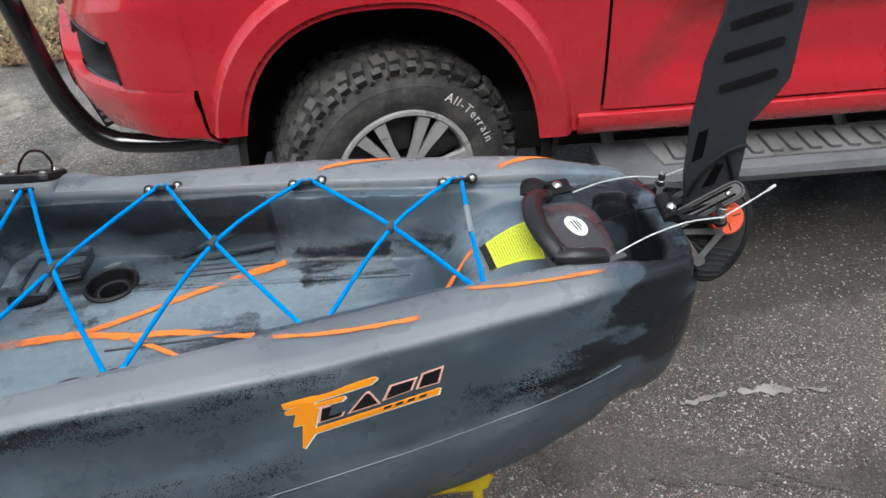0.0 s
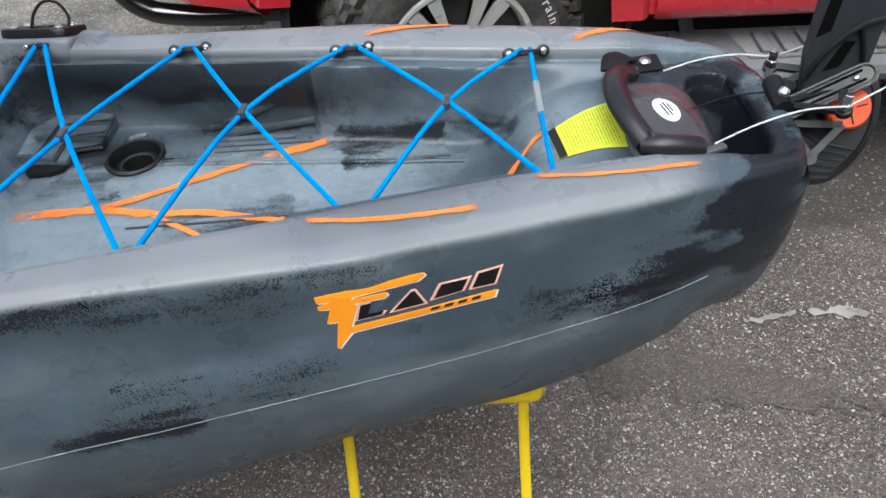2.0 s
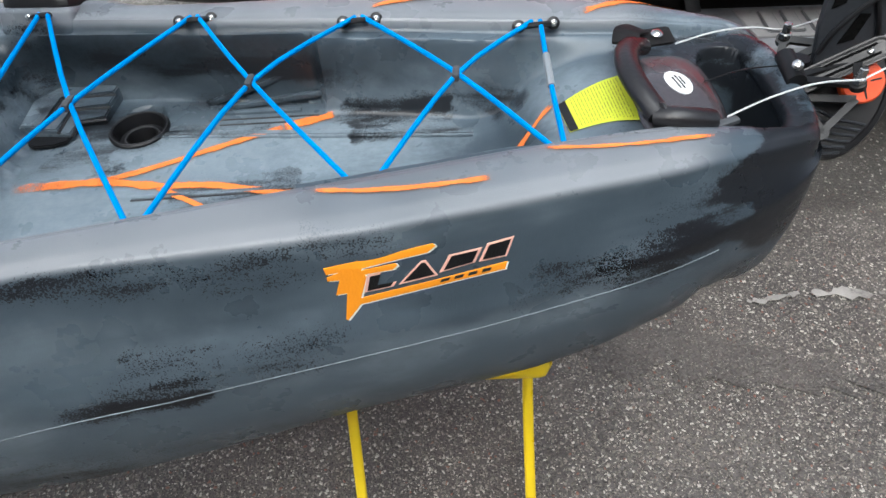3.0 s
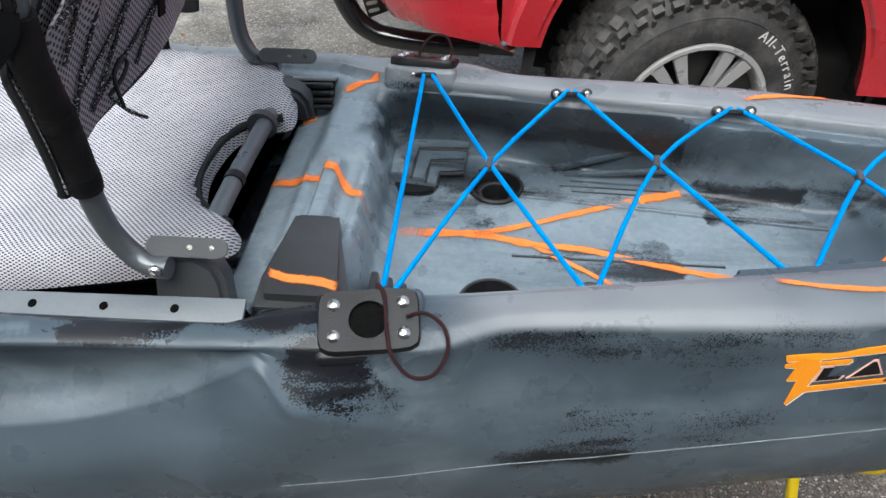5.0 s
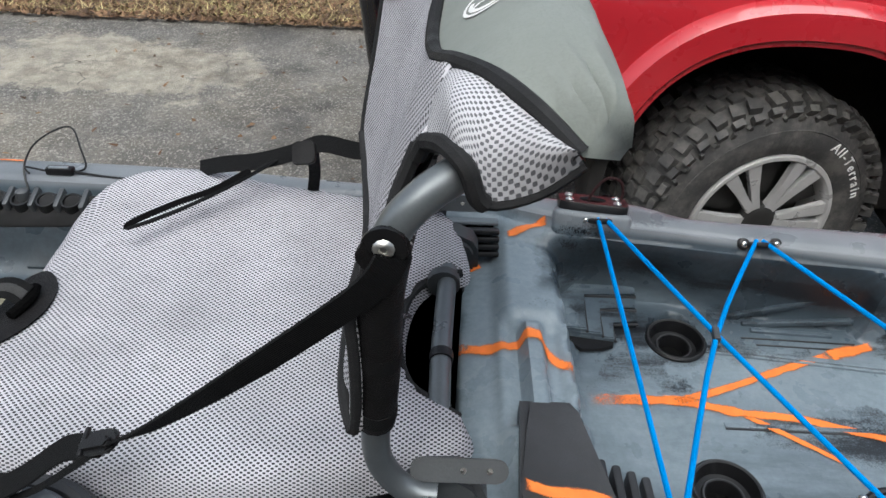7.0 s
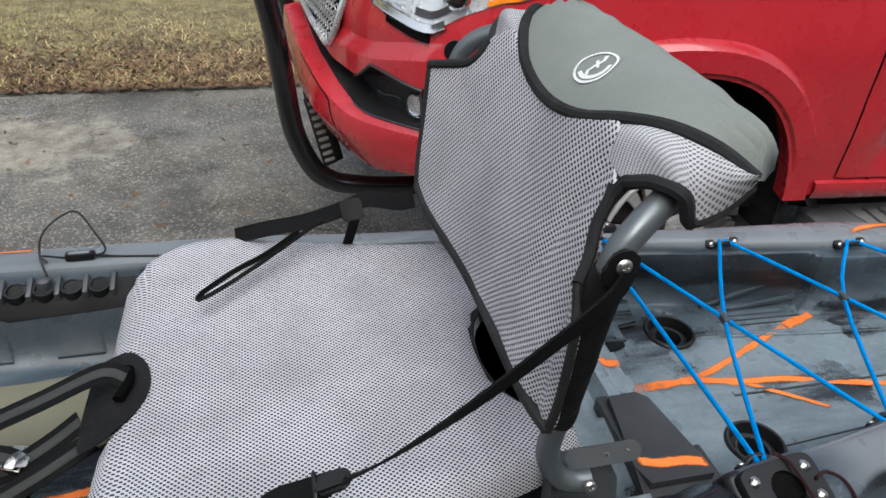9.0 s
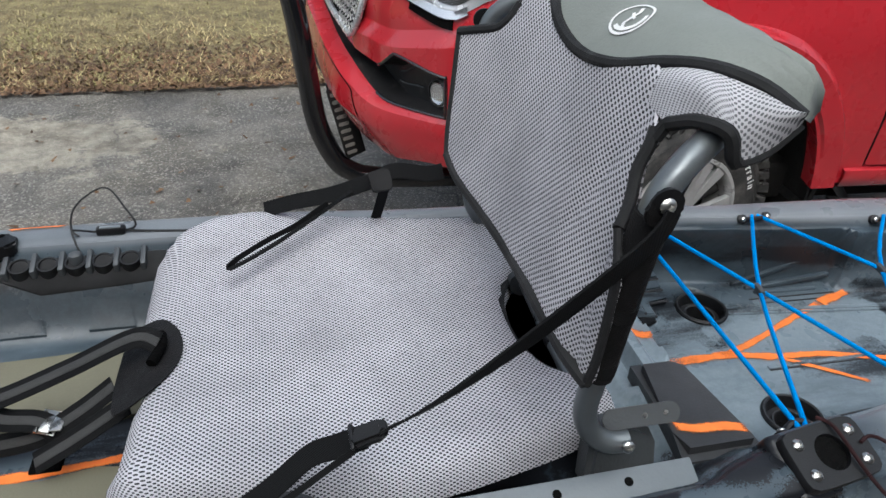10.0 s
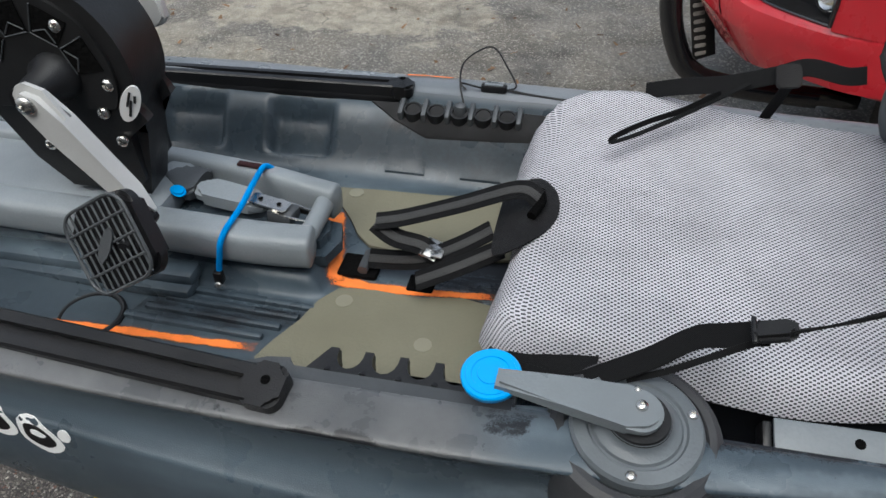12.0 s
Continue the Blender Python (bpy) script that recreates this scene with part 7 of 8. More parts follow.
def console():
    """The raised middle of the cockpit that carries the pedal drive."""
    c = thing("drive_console", (-2.0, 0.921, 0.88), "grey moulded centre console with a latch, in the cockpit", "console")
    z0 = 0.942
    def arm(pts, w, h, name, label):
        """A fat rounded arm with a domed end."""
        sec = [(w * math.copysign(abs(math.cos(a)) ** 0.6, math.cos(a)), h * math.copysign(abs(math.sin(a)) ** 0.6, math.sin(a))) for a in np.linspace(0, 2 * math.pi, 25)[:-1]]
        dome = lambda t: 1.0 if t < 0.96 else math.sqrt(max(0.03, 1 - ((t - 0.96) / 0.04) ** 2))
        return part(name, sweep(bmesh.new(), spline(pts, 10), sec, scale=dome), GREY_PLASTIC, c, label, smooth=60)
    near = arm([(-2.40, 0.838, 0.958), (-2.15, 0.842, 0.950), (-1.98, 0.848, 0.942), (-1.86, 0.850, 0.936), (-1.790, 0.856, 0.932), (-1.748, 0.862, 0.930)], 0.026, 0.028, "console_side", "grey rounded console side")
    far = arm([(-2.40, 1.014, 0.952), (-2.15, 1.008, 0.946), (-1.98, 1.000, 0.942), (-1.86, 0.986, 0.940), (-1.790, 0.974, 0.936), (-1.745, 0.966, 0.934)], 0.018, 0.028, "console_side", "grey rounded console side")
    part("console_end", tube([(-1.765, 0.866, 0.934), (-1.762, 0.915, 0.938), (-1.764, 0.962, 0.938)], 0.0145, 14, smooth=3), GREY_PLASTIC, c, "grey round cross bar")
    part("console_apron", slab([(-0.060, -0.055), (0.050, -0.040), (0.062, 0.0), (0.050, 0.040), (-0.060, 0.055)], 0.050, Matrix.Translation((-1.790, 0.915, 0.868)), bevel=0.016), HULL, c, "moulded foot of the console", smooth=50)
    # near-black sheet paints in the dark of the console's cavity
    part("cavity_dark", box(0.64, 0.13, 0.02, Matrix.Translation((-2.09, 0.923, z0 - 0.036))), DARK_FILL, c)
    part("console_bridge", box(0.050, 0.16, 0.040, Matrix.Translation((-2.010, 0.923, z0 + 0.0)), 0.010), GREY_PLASTIC, c)
    part("console_bridge", box(0.34, 0.17, 0.044, Matrix.Translation((-2.22, 0.923, z0 + 0.0)), 0.012), GREY_PLASTIC, c)
    part("console_body", slab([(-0.34, -0.070), (0.22, -0.070), (0.27, -0.050), (0.28, 0.0), (0.27, 0.050), (0.22, 0.070), (-0.34, 0.070)], 0.10, Matrix.Translation((-2.07, 0.920, 0.825)), bevel=0.022), HULL, c, "moulded base of the console", smooth=50)
    # side ledges of the base: two stepped mouldings under the near arm
    for y, z, h in ((0.806, 0.896, 0.012), (0.790, 0.880, 0.010)):
        part("base_ledge", box(0.42, 0.040, 2 * h, Matrix.Translation((-2.13, y + 0.015, z - h)), 0.008), HULL, c)
    # latch lever with its steel plate, and the dark grip behind it
    ol = [(p.x, p.y) for p in spline([(-0.058, -0.018, 0), (-0.062, 0.0, 0), (-0.058, 0.018, 0), (-0.02, 0.021, 0), (0.045, 0.016, 0), (0.056, 0.0, 0), (0.045, -0.016, 0), (-0.02, -0.021, 0)], 4, True)]
    lev = part("latch_lever", slab(ol, 0.020, Matrix.Translation((-1.895, 0.928, z0 - 0.002)) @ pose(0, 0, 0, 0, 2, -8), bevel=0.006), GREY_PLASTIC, c, "grey latch lever", smooth=50)
    sub("latch_plate", slab(rounded(0.062, 0.024, 0.005), 0.003, Matrix.Translation((-1.832, 0.913, z0 + 0.017)) @ pose(0, 0, 0, 0, 5, -9), bevel=0.001), STEEL, lev, "bright steel latch plate")
    for dx in (-0.014, 0.016):
        sub("latch_hole", lathe([(0.0036, 0), (0.0036, 0.0006), (0.0004, 0.0006)], Matrix.Translation((-1.832 + dx, 0.913 - dx * 0.15, z0 + 0.0212 - dx * 0.09)), 10), DARK_FILL, lev)
    sub("latch_body", box(0.040, 0.034, 0.022, Matrix.Translation((-1.812, 0.912, z0 + 0.002)) @ pose(0, 0, 0, 0, 6, -9), 0.005), DARK_GREY, lev)
    for dy in (-0.014, 0.016):
        sub("latch_wire", tube([(-1.822, 0.912 + dy, z0 + 0.014), (-1.795, 0.910 + dy, z0 + 0.008), (-1.768, 0.908 + dy * 0.8, z0 + 0.004)], 0.0020, 6), STEEL, lev)
    ol = [(p.x, p.y) for p in spline([(-0.030, -0.012, 0), (-0.030, 0.014, 0), (-0.005, 0.020, 0), (0.020, 0.030, 0), (0.034, 0.026, 0), (0.030, 0.004, 0), (0.030, -0.034, 0), (0.018, -0.040, 0), (0.004, -0.020, 0)], 4, True)]
    part("grip_block", slab(ol, 0.022, Matrix.Translation((-1.990, 0.952, z0 - 0.001)), bevel=0.006), DARK_GREY, c, "dark rubber grip block", smooth=50)
    part("release_button", slab([(0.0145 * math.cos(a), 0.0095 * math.sin(a)) for a in np.linspace(0, 2 * math.pi, 22)[:-1]], 0.008, Matrix.Translation((-1.978, 0.914, z0 + 0.016)) @ pose(0, 0, 0, 18, 6, -20), bevel=0.003), SKY_BLUE, c, "blue release button", smooth=50)
    tag = part("cord_tag", box(0.046, 0.011, 0.004, Matrix.Translation((-1.890, 0.986, z0 + 0.029)) @ pose(0, 0, 0, 0, 0, -5), 0.001), CORD_DARK, c, "dark red cord tag")
    part("retaining_cord", tube([(-1.858, 0.992, z0 + 0.022), (-1.866, 0.980, z0 + 0.033), (-1.862, 0.930, z0 + 0.036), (-1.858, 0.880, z0 + 0.034), (-1.861, 0.852, z0 + 0.029), (-1.864, 0.832, z0 + 0.024), (-1.868, 0.8185, z0 + 0.011), (-1.872, 0.8155, z0 - 0.010), (-1.876, 0.8145, z0 - 0.026), (-1.878, 0.814, z0 - 0.038)], 0.0044, 10), BLUE_CORD, c, "bright blue elastic retaining cord")
    hook = part("cord_hook", box(0.014, 0.012, 0.022, Matrix.Translation((-1.879, 0.811, z0 - 0.046)), 0.003), BLACK, c, "small black cord hook")
    sub("hook_screw", screw((-1.879, 0.804, z0 - 0.056), (0, -1, 0.3), 0.005), STEEL, hook)
    return c


console()


def pedal_drive():
    """The black pedal drive with a silver crank and a caged pedal."""
    d = thing("pedal_drive", (-2.05, 0.915, 0.95), "black pedal drive with a silver crank, standing in the kayak", "pedal drive")
    cx, cz, r = -2.097, 1.165, 0.128
    ol = [(cx + r * math.cos(a), cz + r * math.sin(a)) for a in np.linspace(radians(-28), radians(215), 34)]
    ol += [(-2.15, 1.03), (-2.14, 0.96), (-2.012, 0.96), (-2.000, 1.0), (-1.984, 1.07)]
    ol = ol[::-1]
    def at(x, z, w):
        return Vector((x - 0.10 * w, 0.880 + w, z))
    part("drive_housing", slab(ol, 0.095, at, bevel=0.018), DRIVE_BLACK, d, "satin black drive housing", smooth=50)
    inner = [(cx + (x - cx) * 0.82, cz + (z - cz) * 0.82) for x, z in ol if z > 1.08]
    part("housing_face", slab(inner, 0.006, lambda x, z, w: Vector((x, 0.881 - w, z)), bevel=0.002), DRIVE_BLACK, d)
    for a in (20, 62, 105, 150):
        x, z = cx + 0.072 * math.cos(radians(a)), cz + 0.072 * math.sin(radians(a))
        # near-black plate in place of an open recess: its shade is painted
        w = slab([(-0.020, -0.018), (0.020, -0.024), (0.020, 0.024), (-0.020, 0.018)], 0.001, Matrix.Translation((x, 0.8746, z)) @ pose(0, 0, 0, 90, 0, 0) @ pose(0, 0, 0, 0, 0, a))
        win = part("housing_window", w, DARK_FILL, d, "near-black plate standing for a triangular recess", smooth=0)
        q = Matrix.Translation((x, 0.8746, z)) @ pose(0, 0, 0, 90, 0, 0) @ pose(0, 0, 0, 0, 0, a)
        for pts in (((-0.016, -0.015), (-0.004, 0.0), (-0.016, 0.015)), ((-0.020, -0.018), (-0.020, 0.018), (0.020, 0.024))):
            sub("window_edge", tube([q @ Vector((u, v, 0.0012)) for u, v in pts], 0.0011, 6, smooth=0), DARK_GREY, win)
    for px, pz in ((-2.050, 1.230), (-2.005, 1.153), (-2.026, 1.110), (-2.012, 1.068), (-2.13, 1.05)):
        part("housing_bolt", screw((px, 0.8755, pz), (0, -1, 0.05), 0.0085), STEEL, d, "bright housing bolt")
    # badge on the rounded edge of the casing, with dark strokes
    bm_at = frame_of((-1.980, 0.8755, 1.130), (0.42, 0.10, 0.90), (0.86, 0.42, -0.45))
    if bm_at.to_3x3()[1][2] > 0:
        bm_at = frame_of((-1.980, 0.8755, 1.130), (-0.42, -0.10, -0.90), (0.86, 0.42, -0.45))
    badge = part("housing_badge", slab([(0.028 * math.cos(t), 0.0125 * math.sin(t)) for t in np.linspace(0, 2 * math.pi, 26)[:-1]], 0.004, bm_at), WHITE, d, "white oval badge with a dark mark", smooth=0)
    for u0, v0, u1, v1 in ((-0.018, -0.004, 0.004, -0.003), (-0.006, 0.000, 0.018, 0.003), (-0.014, 0.003, -0.004, 0.005)):
        sub("badge_mark", tube([bm_at @ Vector((u0, v0, 0.0042)), bm_at @ Vector((u1, v1, 0.0042))], 0.0017, 6, smooth=0), INK, badge)
    part("axle_boss", lathe([(0.034, 0), (0.032, 0.02), (0.024, 0.03), (0.018, 0.075)], Matrix.Translation((-2.075, 0.880, 1.160)) @ pose(0, 0, 0, 90, 0, 0), 24), BLACK, d)
    # crank
    a, e = Vector((-2.040, 0.785, 1.176)), Vector((-1.922, 0.775, 1.030))
    u = (e - a).normalized()
    m = frame_of(a, u, Vector((0, 1, 0)).cross(u))
    ol = [(-0.020, -0.012), (-0.024, 0.0), (-0.020, 0.014), (0.0, 0.026), (0.04, 0.020), (0.15, 0.013), (0.185, 0.010), (0.195, 0.0), (0.185, -0.011), (0.15, -0.013), (0.04, -0.020), (0.0, -0.026)]
    cr = part("crank", slab(ol, 0.024, m @ Matrix.Translation((0, 0, -0.012)), bevel=0.009), CRANK_GREY, d, "silver painted crank arm")
    sub("crank_bolt", screw(a + Vector((0, -0.012, 0)), (0, -1, 0), 0.012), STEEL, cr)
    sub("crank_recess", slab(rounded(0.09, 0.012, 0.005), 0.0008, m @ Matrix.Translation((0.09, 0, -0.0105 if m.to_3x3()[1][2] > 0 else 0.0100))), ALLOY, cr)
    part("pedal_axle", tube([e, e + Vector((0, -0.07, 0))], 0.009, 10, smooth=0), BLACK, d)
    # caged pedal
    c = Vector((-1.946, 0.712, 1.028))
    px, py = Vector((0.84, 0.10, 0.50)).normalized(), Vector((-0.42, 0.42, 0.80)).normalized()
    m = frame_of(c, px, py)
    ped = part("pedal", slab(rounded(0.106, 0.112, 0.022), 0.024, m @ Matrix.Translation((0, 0, -0.030)), bevel=0.006), BLACK, d, "black caged pedal platform")
    ringpts = [m @ Vector((x, y, 0.004)) for x, y in rounded(0.104, 0.110, 0.024)]
    sub("pedal_rim", tube(ringpts, 0.0024, 6, smooth=0, closed=True), DARK_GREY, ped)
    for k in range(3):
        v = -0.028 + 0.028 * k
        sub("pedal_bar", tube([m @ Vector((-0.050, v, 0.004)), m @ Vector((0.050, v, 0.004))], 0.0018, 6, smooth=0), DARK_GREY, ped)
    for k in range(10):
        v = -0.045 + 0.0100 * k
        sub("pedal_bar", tube([m @ Vector((v, -0.052, 0.003)), m @ Vector((v, 0.052, 0.003))], 0.0014, 6, smooth=0), DARK_GREY, ped)
    sub("pedal_badge", slab([(0.026 * math.cos(t), 0.008 * math.sin(t)) for t in np.linspace(0, 2 * math.pi, 18)[:-1]], 0.002, m @ pose(0, 0, 0.006, 0, 0, 40)), DARK_GREY, ped)
    # dark hub on the other side
    part("crank", slab(ol, 0.018, frame_of((-2.04, 1.055, 1.176), -u, Vector((0, 1, 0)).cross(-u)), bevel=0.004), CRANK_GREY, d, "silver painted crank arm")


pedal_drive()


# ---- stands ----
def stand(x0):
    """Two crossed frames: each has a thick top bar on one side and its feet on the other."""
    s = thing("kayak_stand", (x0, YC, 0.0), "yellow tubular folding kayak stand on the asphalt", "stand", "stands under the kayak")
    for side in (1, -1):
        y = lambda v: YC + side * (v - YC)
        inset = 0.0 if side < 0 else 0.022
        xa, xb = x0 - 0.172 + inset, x0 + 0.178 - inset
        ends = lambda t: math.sqrt(max(0.02, 1 - (1 - min(1.0, min(t, 1 - t) / 0.05)) ** 2))
        part("top_bar", sweep(bmesh.new(), [(x0 - 0.190 + 0.37 * k / 40, y(0.734), 0.594 + 0.010 * math.sin(math.pi * k / 40)) for k in range(41)], ring(0.0185, 16), scale=ends), YELLOW, s, "thick yellow top bar with rounded ends", smooth=50)
        for xx in (xa, xb):
            lean = 0.016 if xx > x0 else -0.016
            leg = [(xx + lean, y(0.740), 0.600), (xx + lean, y(0.765), 0.555), (xx, y(0.96), 0.28), (xx - lean * 0.4, y(1.150), 0.016)]
            part("stand_leg", sweep(bmesh.new(), spline(leg, 5), rounded(0.021, 0.016, 0.006), up=(0, 1, 0)), YELLOW, s, "yellow painted steel leg", smooth=40)
            part("stand_foot", box(0.034, 0.05, 0.022, Matrix.Translation((xx - lean * 0.4, y(1.152), 0.011)), 0.006), BLACK, s, "black rubber foot")
        part("foam_sleeve", sweep(bmesh.new(), [(x0 - 0.075 + 0.11 * k / 22, y(0.716), 0.622) for k in range(23)], ring(0.0135, 12), scale=lambda t: 1.0 if round(t * 22) % 2 else 0.86), BLACK_SOFT, s, "black ribbed rubber sleeve")
    for dx in (-0.10, 0.075):
        part("sling", strip([(x0 + dx, 0.735, 0.618), (x0 + dx, 0.76, 0.585), (x0 + dx, YC, 0.556), (x0 + dx, 2 * YC - 0.76, 0.585), (x0 + dx, 2 * YC - 0.735, 0.618)], 0.05, 0.004, up=(0, 0, 1)), BLACK_WEB, s, "black webbing sling")
    return s


stand(-0.088)
stand(-2.16)

# ---- the pickup ----
# built round its front left wheel: x runs to the rear, y across to the far side
truck = thing("pickup_truck", (0.057, 2.040, 0.0), "red pickup truck with a black front guard, parked beside the kayak", "truck", local=True)
truck.rotation_euler = (0, 0, radians(-4.0))
HUB_Z, TYRE_R, TRUCK_W = 0.41, 0.408, 1.88


def arch(a, grow=0.0):
    """The wheel opening at an angle from its middle."""
    c, s = math.cos(a), math.sin(a)
    w, h, p = 0.475 + grow, 0.572 + grow, 2.45
    r = 1.0 / ((abs(c) / w) ** p + (abs(s) / h) ** p) ** (1 / p)
    return Vector((-0.025 + r * c, 0.42 + r * s))


def side_y(x, z):
    """How far the body's side stands in at a height: fuller at the shoulder, tucked in below and above."""
    y = 0.012 * float(step(0.80, 0.55, z)) + 0.10 * max(0.0, z - 1.02) ** 1.5 * 1.2 + 0.16 * max(0.0, z - 1.04) ** 2 / (abs(z - 1.04) + 0.02) + 0.012 * math.exp(-(((z - 0.93 + 0.02 * x) / 0.05) ** 2)) * float(step(0.55, 0.9, x))
    return y


def fender():
    """The front wing with its flared arch."""
    x0, x1, z0, z1 = -0.592, 0.630, 0.52, 1.32
    bm = bmesh.new()
    angles = [radians(a) for a in np.linspace(14, 156, 105)]
    rows = []
    for a in angles:
        p = arch(a)
        # the panel's lower edges run level before and behind the wheel
        q = math.degrees(a)
        q = (q - 14) / 26 * 40 if q < 40 else 130 + (q - 130) / 26 * 50 if q > 130 else q
        d = Vector((math.cos(radians(q)), math.sin(radians(q))))
        # reach of the panel along this ray
        t = 9.0
        if d.x > 1e-6:
            t = min(t, (x1 - p.x) / d.x)
        if d.x < -1e-6:
            t = min(t, (x0 - p.x) / d.x)
        if d.y > 1e-6:
            t = min(t, (z1 - p.y) / d.y)
        if d.y < -1e-6:
            t = min(t, ((z0 if d.x > 0 else 0.61) - p.y) / d.y)
        t = max(t, 0.004)
        row = []
        for k, s in enumerate((-0.05, -0.012, 0.0, 0.008, 0.03, 0.075, 0.088, 0.10, 0.14, 0.3, 0.5, 0.75, 1.0)):
            dist = s if s < 0.11 else 0.105 + (t - 0.105) * ((s - 0.1) / 0.9) if t > 0.12 else t
            dist = min(dist, t)
            q = p + d * dist
            # flare: a flat band that stands proud of the wing
            if s < -0.03:
                y = 0.06
            elif s <= 0.0:
                y = 0.006 - 0.030
            else:
                y = side_y(q.x, q.y) - 0.036 * (1 - float(step(0.078, 0.102, dist)))
            if s <= -0.03:
                q = p + d * 0.004
            row.append(bm.verts.new((q.x, y, q.y)))
        rows.append(row)
    for a, b in zip(rows, rows[1:]):
        for k in range(len(a) - 1):
            bm.faces.new((a[k], a[k + 1], b[k + 1], b[k]))
    bmesh.ops.remove_doubles(bm, verts=bm.verts[:], dist=0.0005)
    bmesh.ops.dissolve_degenerate(bm, dist=0.0004, edges=bm.edges[:])
    part("front_wing", bm, RED, truck, "glossy red front wing with a flared arch", smooth=28)


def door(x0, x1, name):
    def at(x, z):
        edge = 0.006 * (math.exp(-(x - x0) / 0.008) + math.exp(-(x1 - x) / 0.008))
        # a long hollow low in the door
        hollow = 0.050 * float(step(0.94, 0.83, z - 0.02 * (x - x0))) * float(step(0.60, 0.76, z)) * float(step(x0 + 0.10, x0 + 0.26, x + 0.35 * (0.85 - z)))
        return Vector((x, side_y(x, z) + edge - 0.004 + hollow * 0.8, z))
    bm = grid(list(np.linspace(x0, x1, 60)), list(np.linspace(0.605, 1.32, 40)), at)
    part(name, bm, RED, truck, "red door with a moulded lower hollow")


def sill():
    sec = [(0.10, 0.50), (0.02, 0.515), (0.004, 0.53), (-0.008, 0.565), (-0.004, 0.590), (0.02, 0.598), (0.06, 0.598)]
    bm = bmesh.new()
    rows = [[bm.verts.new((x, y, z)) for y, z in sec] for x in np.linspace(0.56, 2.9, 24)]
    for a, b in zip(rows, rows[1:]):
        for j in range(len(sec) - 1):
            bm.faces.new((a[j], a[j + 1], b[j + 1], b[j]))
    part("sill", bm, RED, truck, "red sill under the doors")


NOSE = curve([(0.0, -0.590), (0.012, -0.665), (0.04, -0.755), (0.08, -0.825), (0.15, -0.900), (0.22, -0.955), (0.30, -1.000), (0.36, -1.028), (0.45, -1.068), (0.60, -1.100), (0.94, -1.165)])
CREASE = curve([(0.0, 1.02), (0.08, 1.0), (0.30, 0.95), (0.94, 0.95)])  # height of the bumper's upper crease
LEAN = curve([(0.70, 0.0), (1.05, 0.0), (1.10, -0.010), (1.18, -0.025), (1.26, -0.055), (1.32, -0.13), (1.36, -0.30)])


def nose(y, z, off=0.0):
    """The rounded front: from the wing's side (y below 0 runs back along it) round to the middle of the truck."""
    if y < 0:
        return Vector((-0.585 - y, side_y(-0.5, z) - off, z))
    x = float(NOSE(y))
    d = (float(NOSE(min(0.94, y + 0.01))) - float(NOSE(max(0, y - 0.01)))) / (0.02 if y > 0.01 else 0.01 + y)
    n = Vector((-1, d, 0)).normalized()
    proud = 0.022 * min(1.0, max(0.0, (float(CREASE(y)) + 0.05 - z) / 0.05))
    return Vector((x, y + side_y(-0.5, z) * float(step(0.25, 0.0, y)), z)) + n * ((proud + float(LEAN(z))) * float(step(-0.02, 0.10, y)) + off)


# the bumper's lower half, from the wing to the middle: ledge, lip, crease, foot and underside, each as (x, z) along y
LEDGE = (curve([(0.0, -0.60), (0.03, -0.745), (0.12, -0.880), (0.24, -0.990), (0.36, -1.050), (0.45, -1.085), (0.60, -1.130), (0.94, -1.190)]), curve([(0.0, 0.778), (0.12, 0.775), (0.24, 0.772), (0.36, 0.800), (0.45, 0.830), (0.60, 0.870), (0.94, 0.945)]))
LIP = (curve([(0.0, -0.605), (0.03, -0.760), (0.12, -0.902), (0.24, -1.025), (0.36, -1.108), (0.45, -1.145), (0.60, -1.190), (0.94, -1.252)]), curve([(0.0, 0.765), (0.12, 0.756), (0.24, 0.752), (0.36, 0.785), (0.45, 0.812), (0.60, 0.855), (0.94, 0.930)]))
FACE = (curve([(0.0, -0.60), (0.03, -0.758), (0.12, -0.895), (0.24, -1.028), (0.36, -1.110), (0.45, -1.163), (0.60, -1.200), (0.94, -1.250)]), curve([(0.0, 0.70), (0.12, 0.690), (0.24, 0.680), (0.36, 0.690), (0.45, 0.712), (0.60, 0.740), (0.94, 0.800)]))
FOOT = (curve([(0.0, -0.59), (0.03, -0.738), (0.12, -0.862), (0.24, -0.970), (0.36, -1.020), (0.45, -1.080), (0.60, -1.130), (0.94, -1.190)]), curve([(0.0, 0.615), (0.12, 0.605), (0.24, 0.575), (0.36, 0.560), (0.45, 0.590), (0.60, 0.640), (0.94, 0.720)]))
BROW = curve([(0.08, 0.912), (0.22, 0.940), (0.225, 0.938), (0.30, 0.882), (0.45, 0.892), (0.94, 0.955)])  # the upper half's lower edge over the lamp pocket


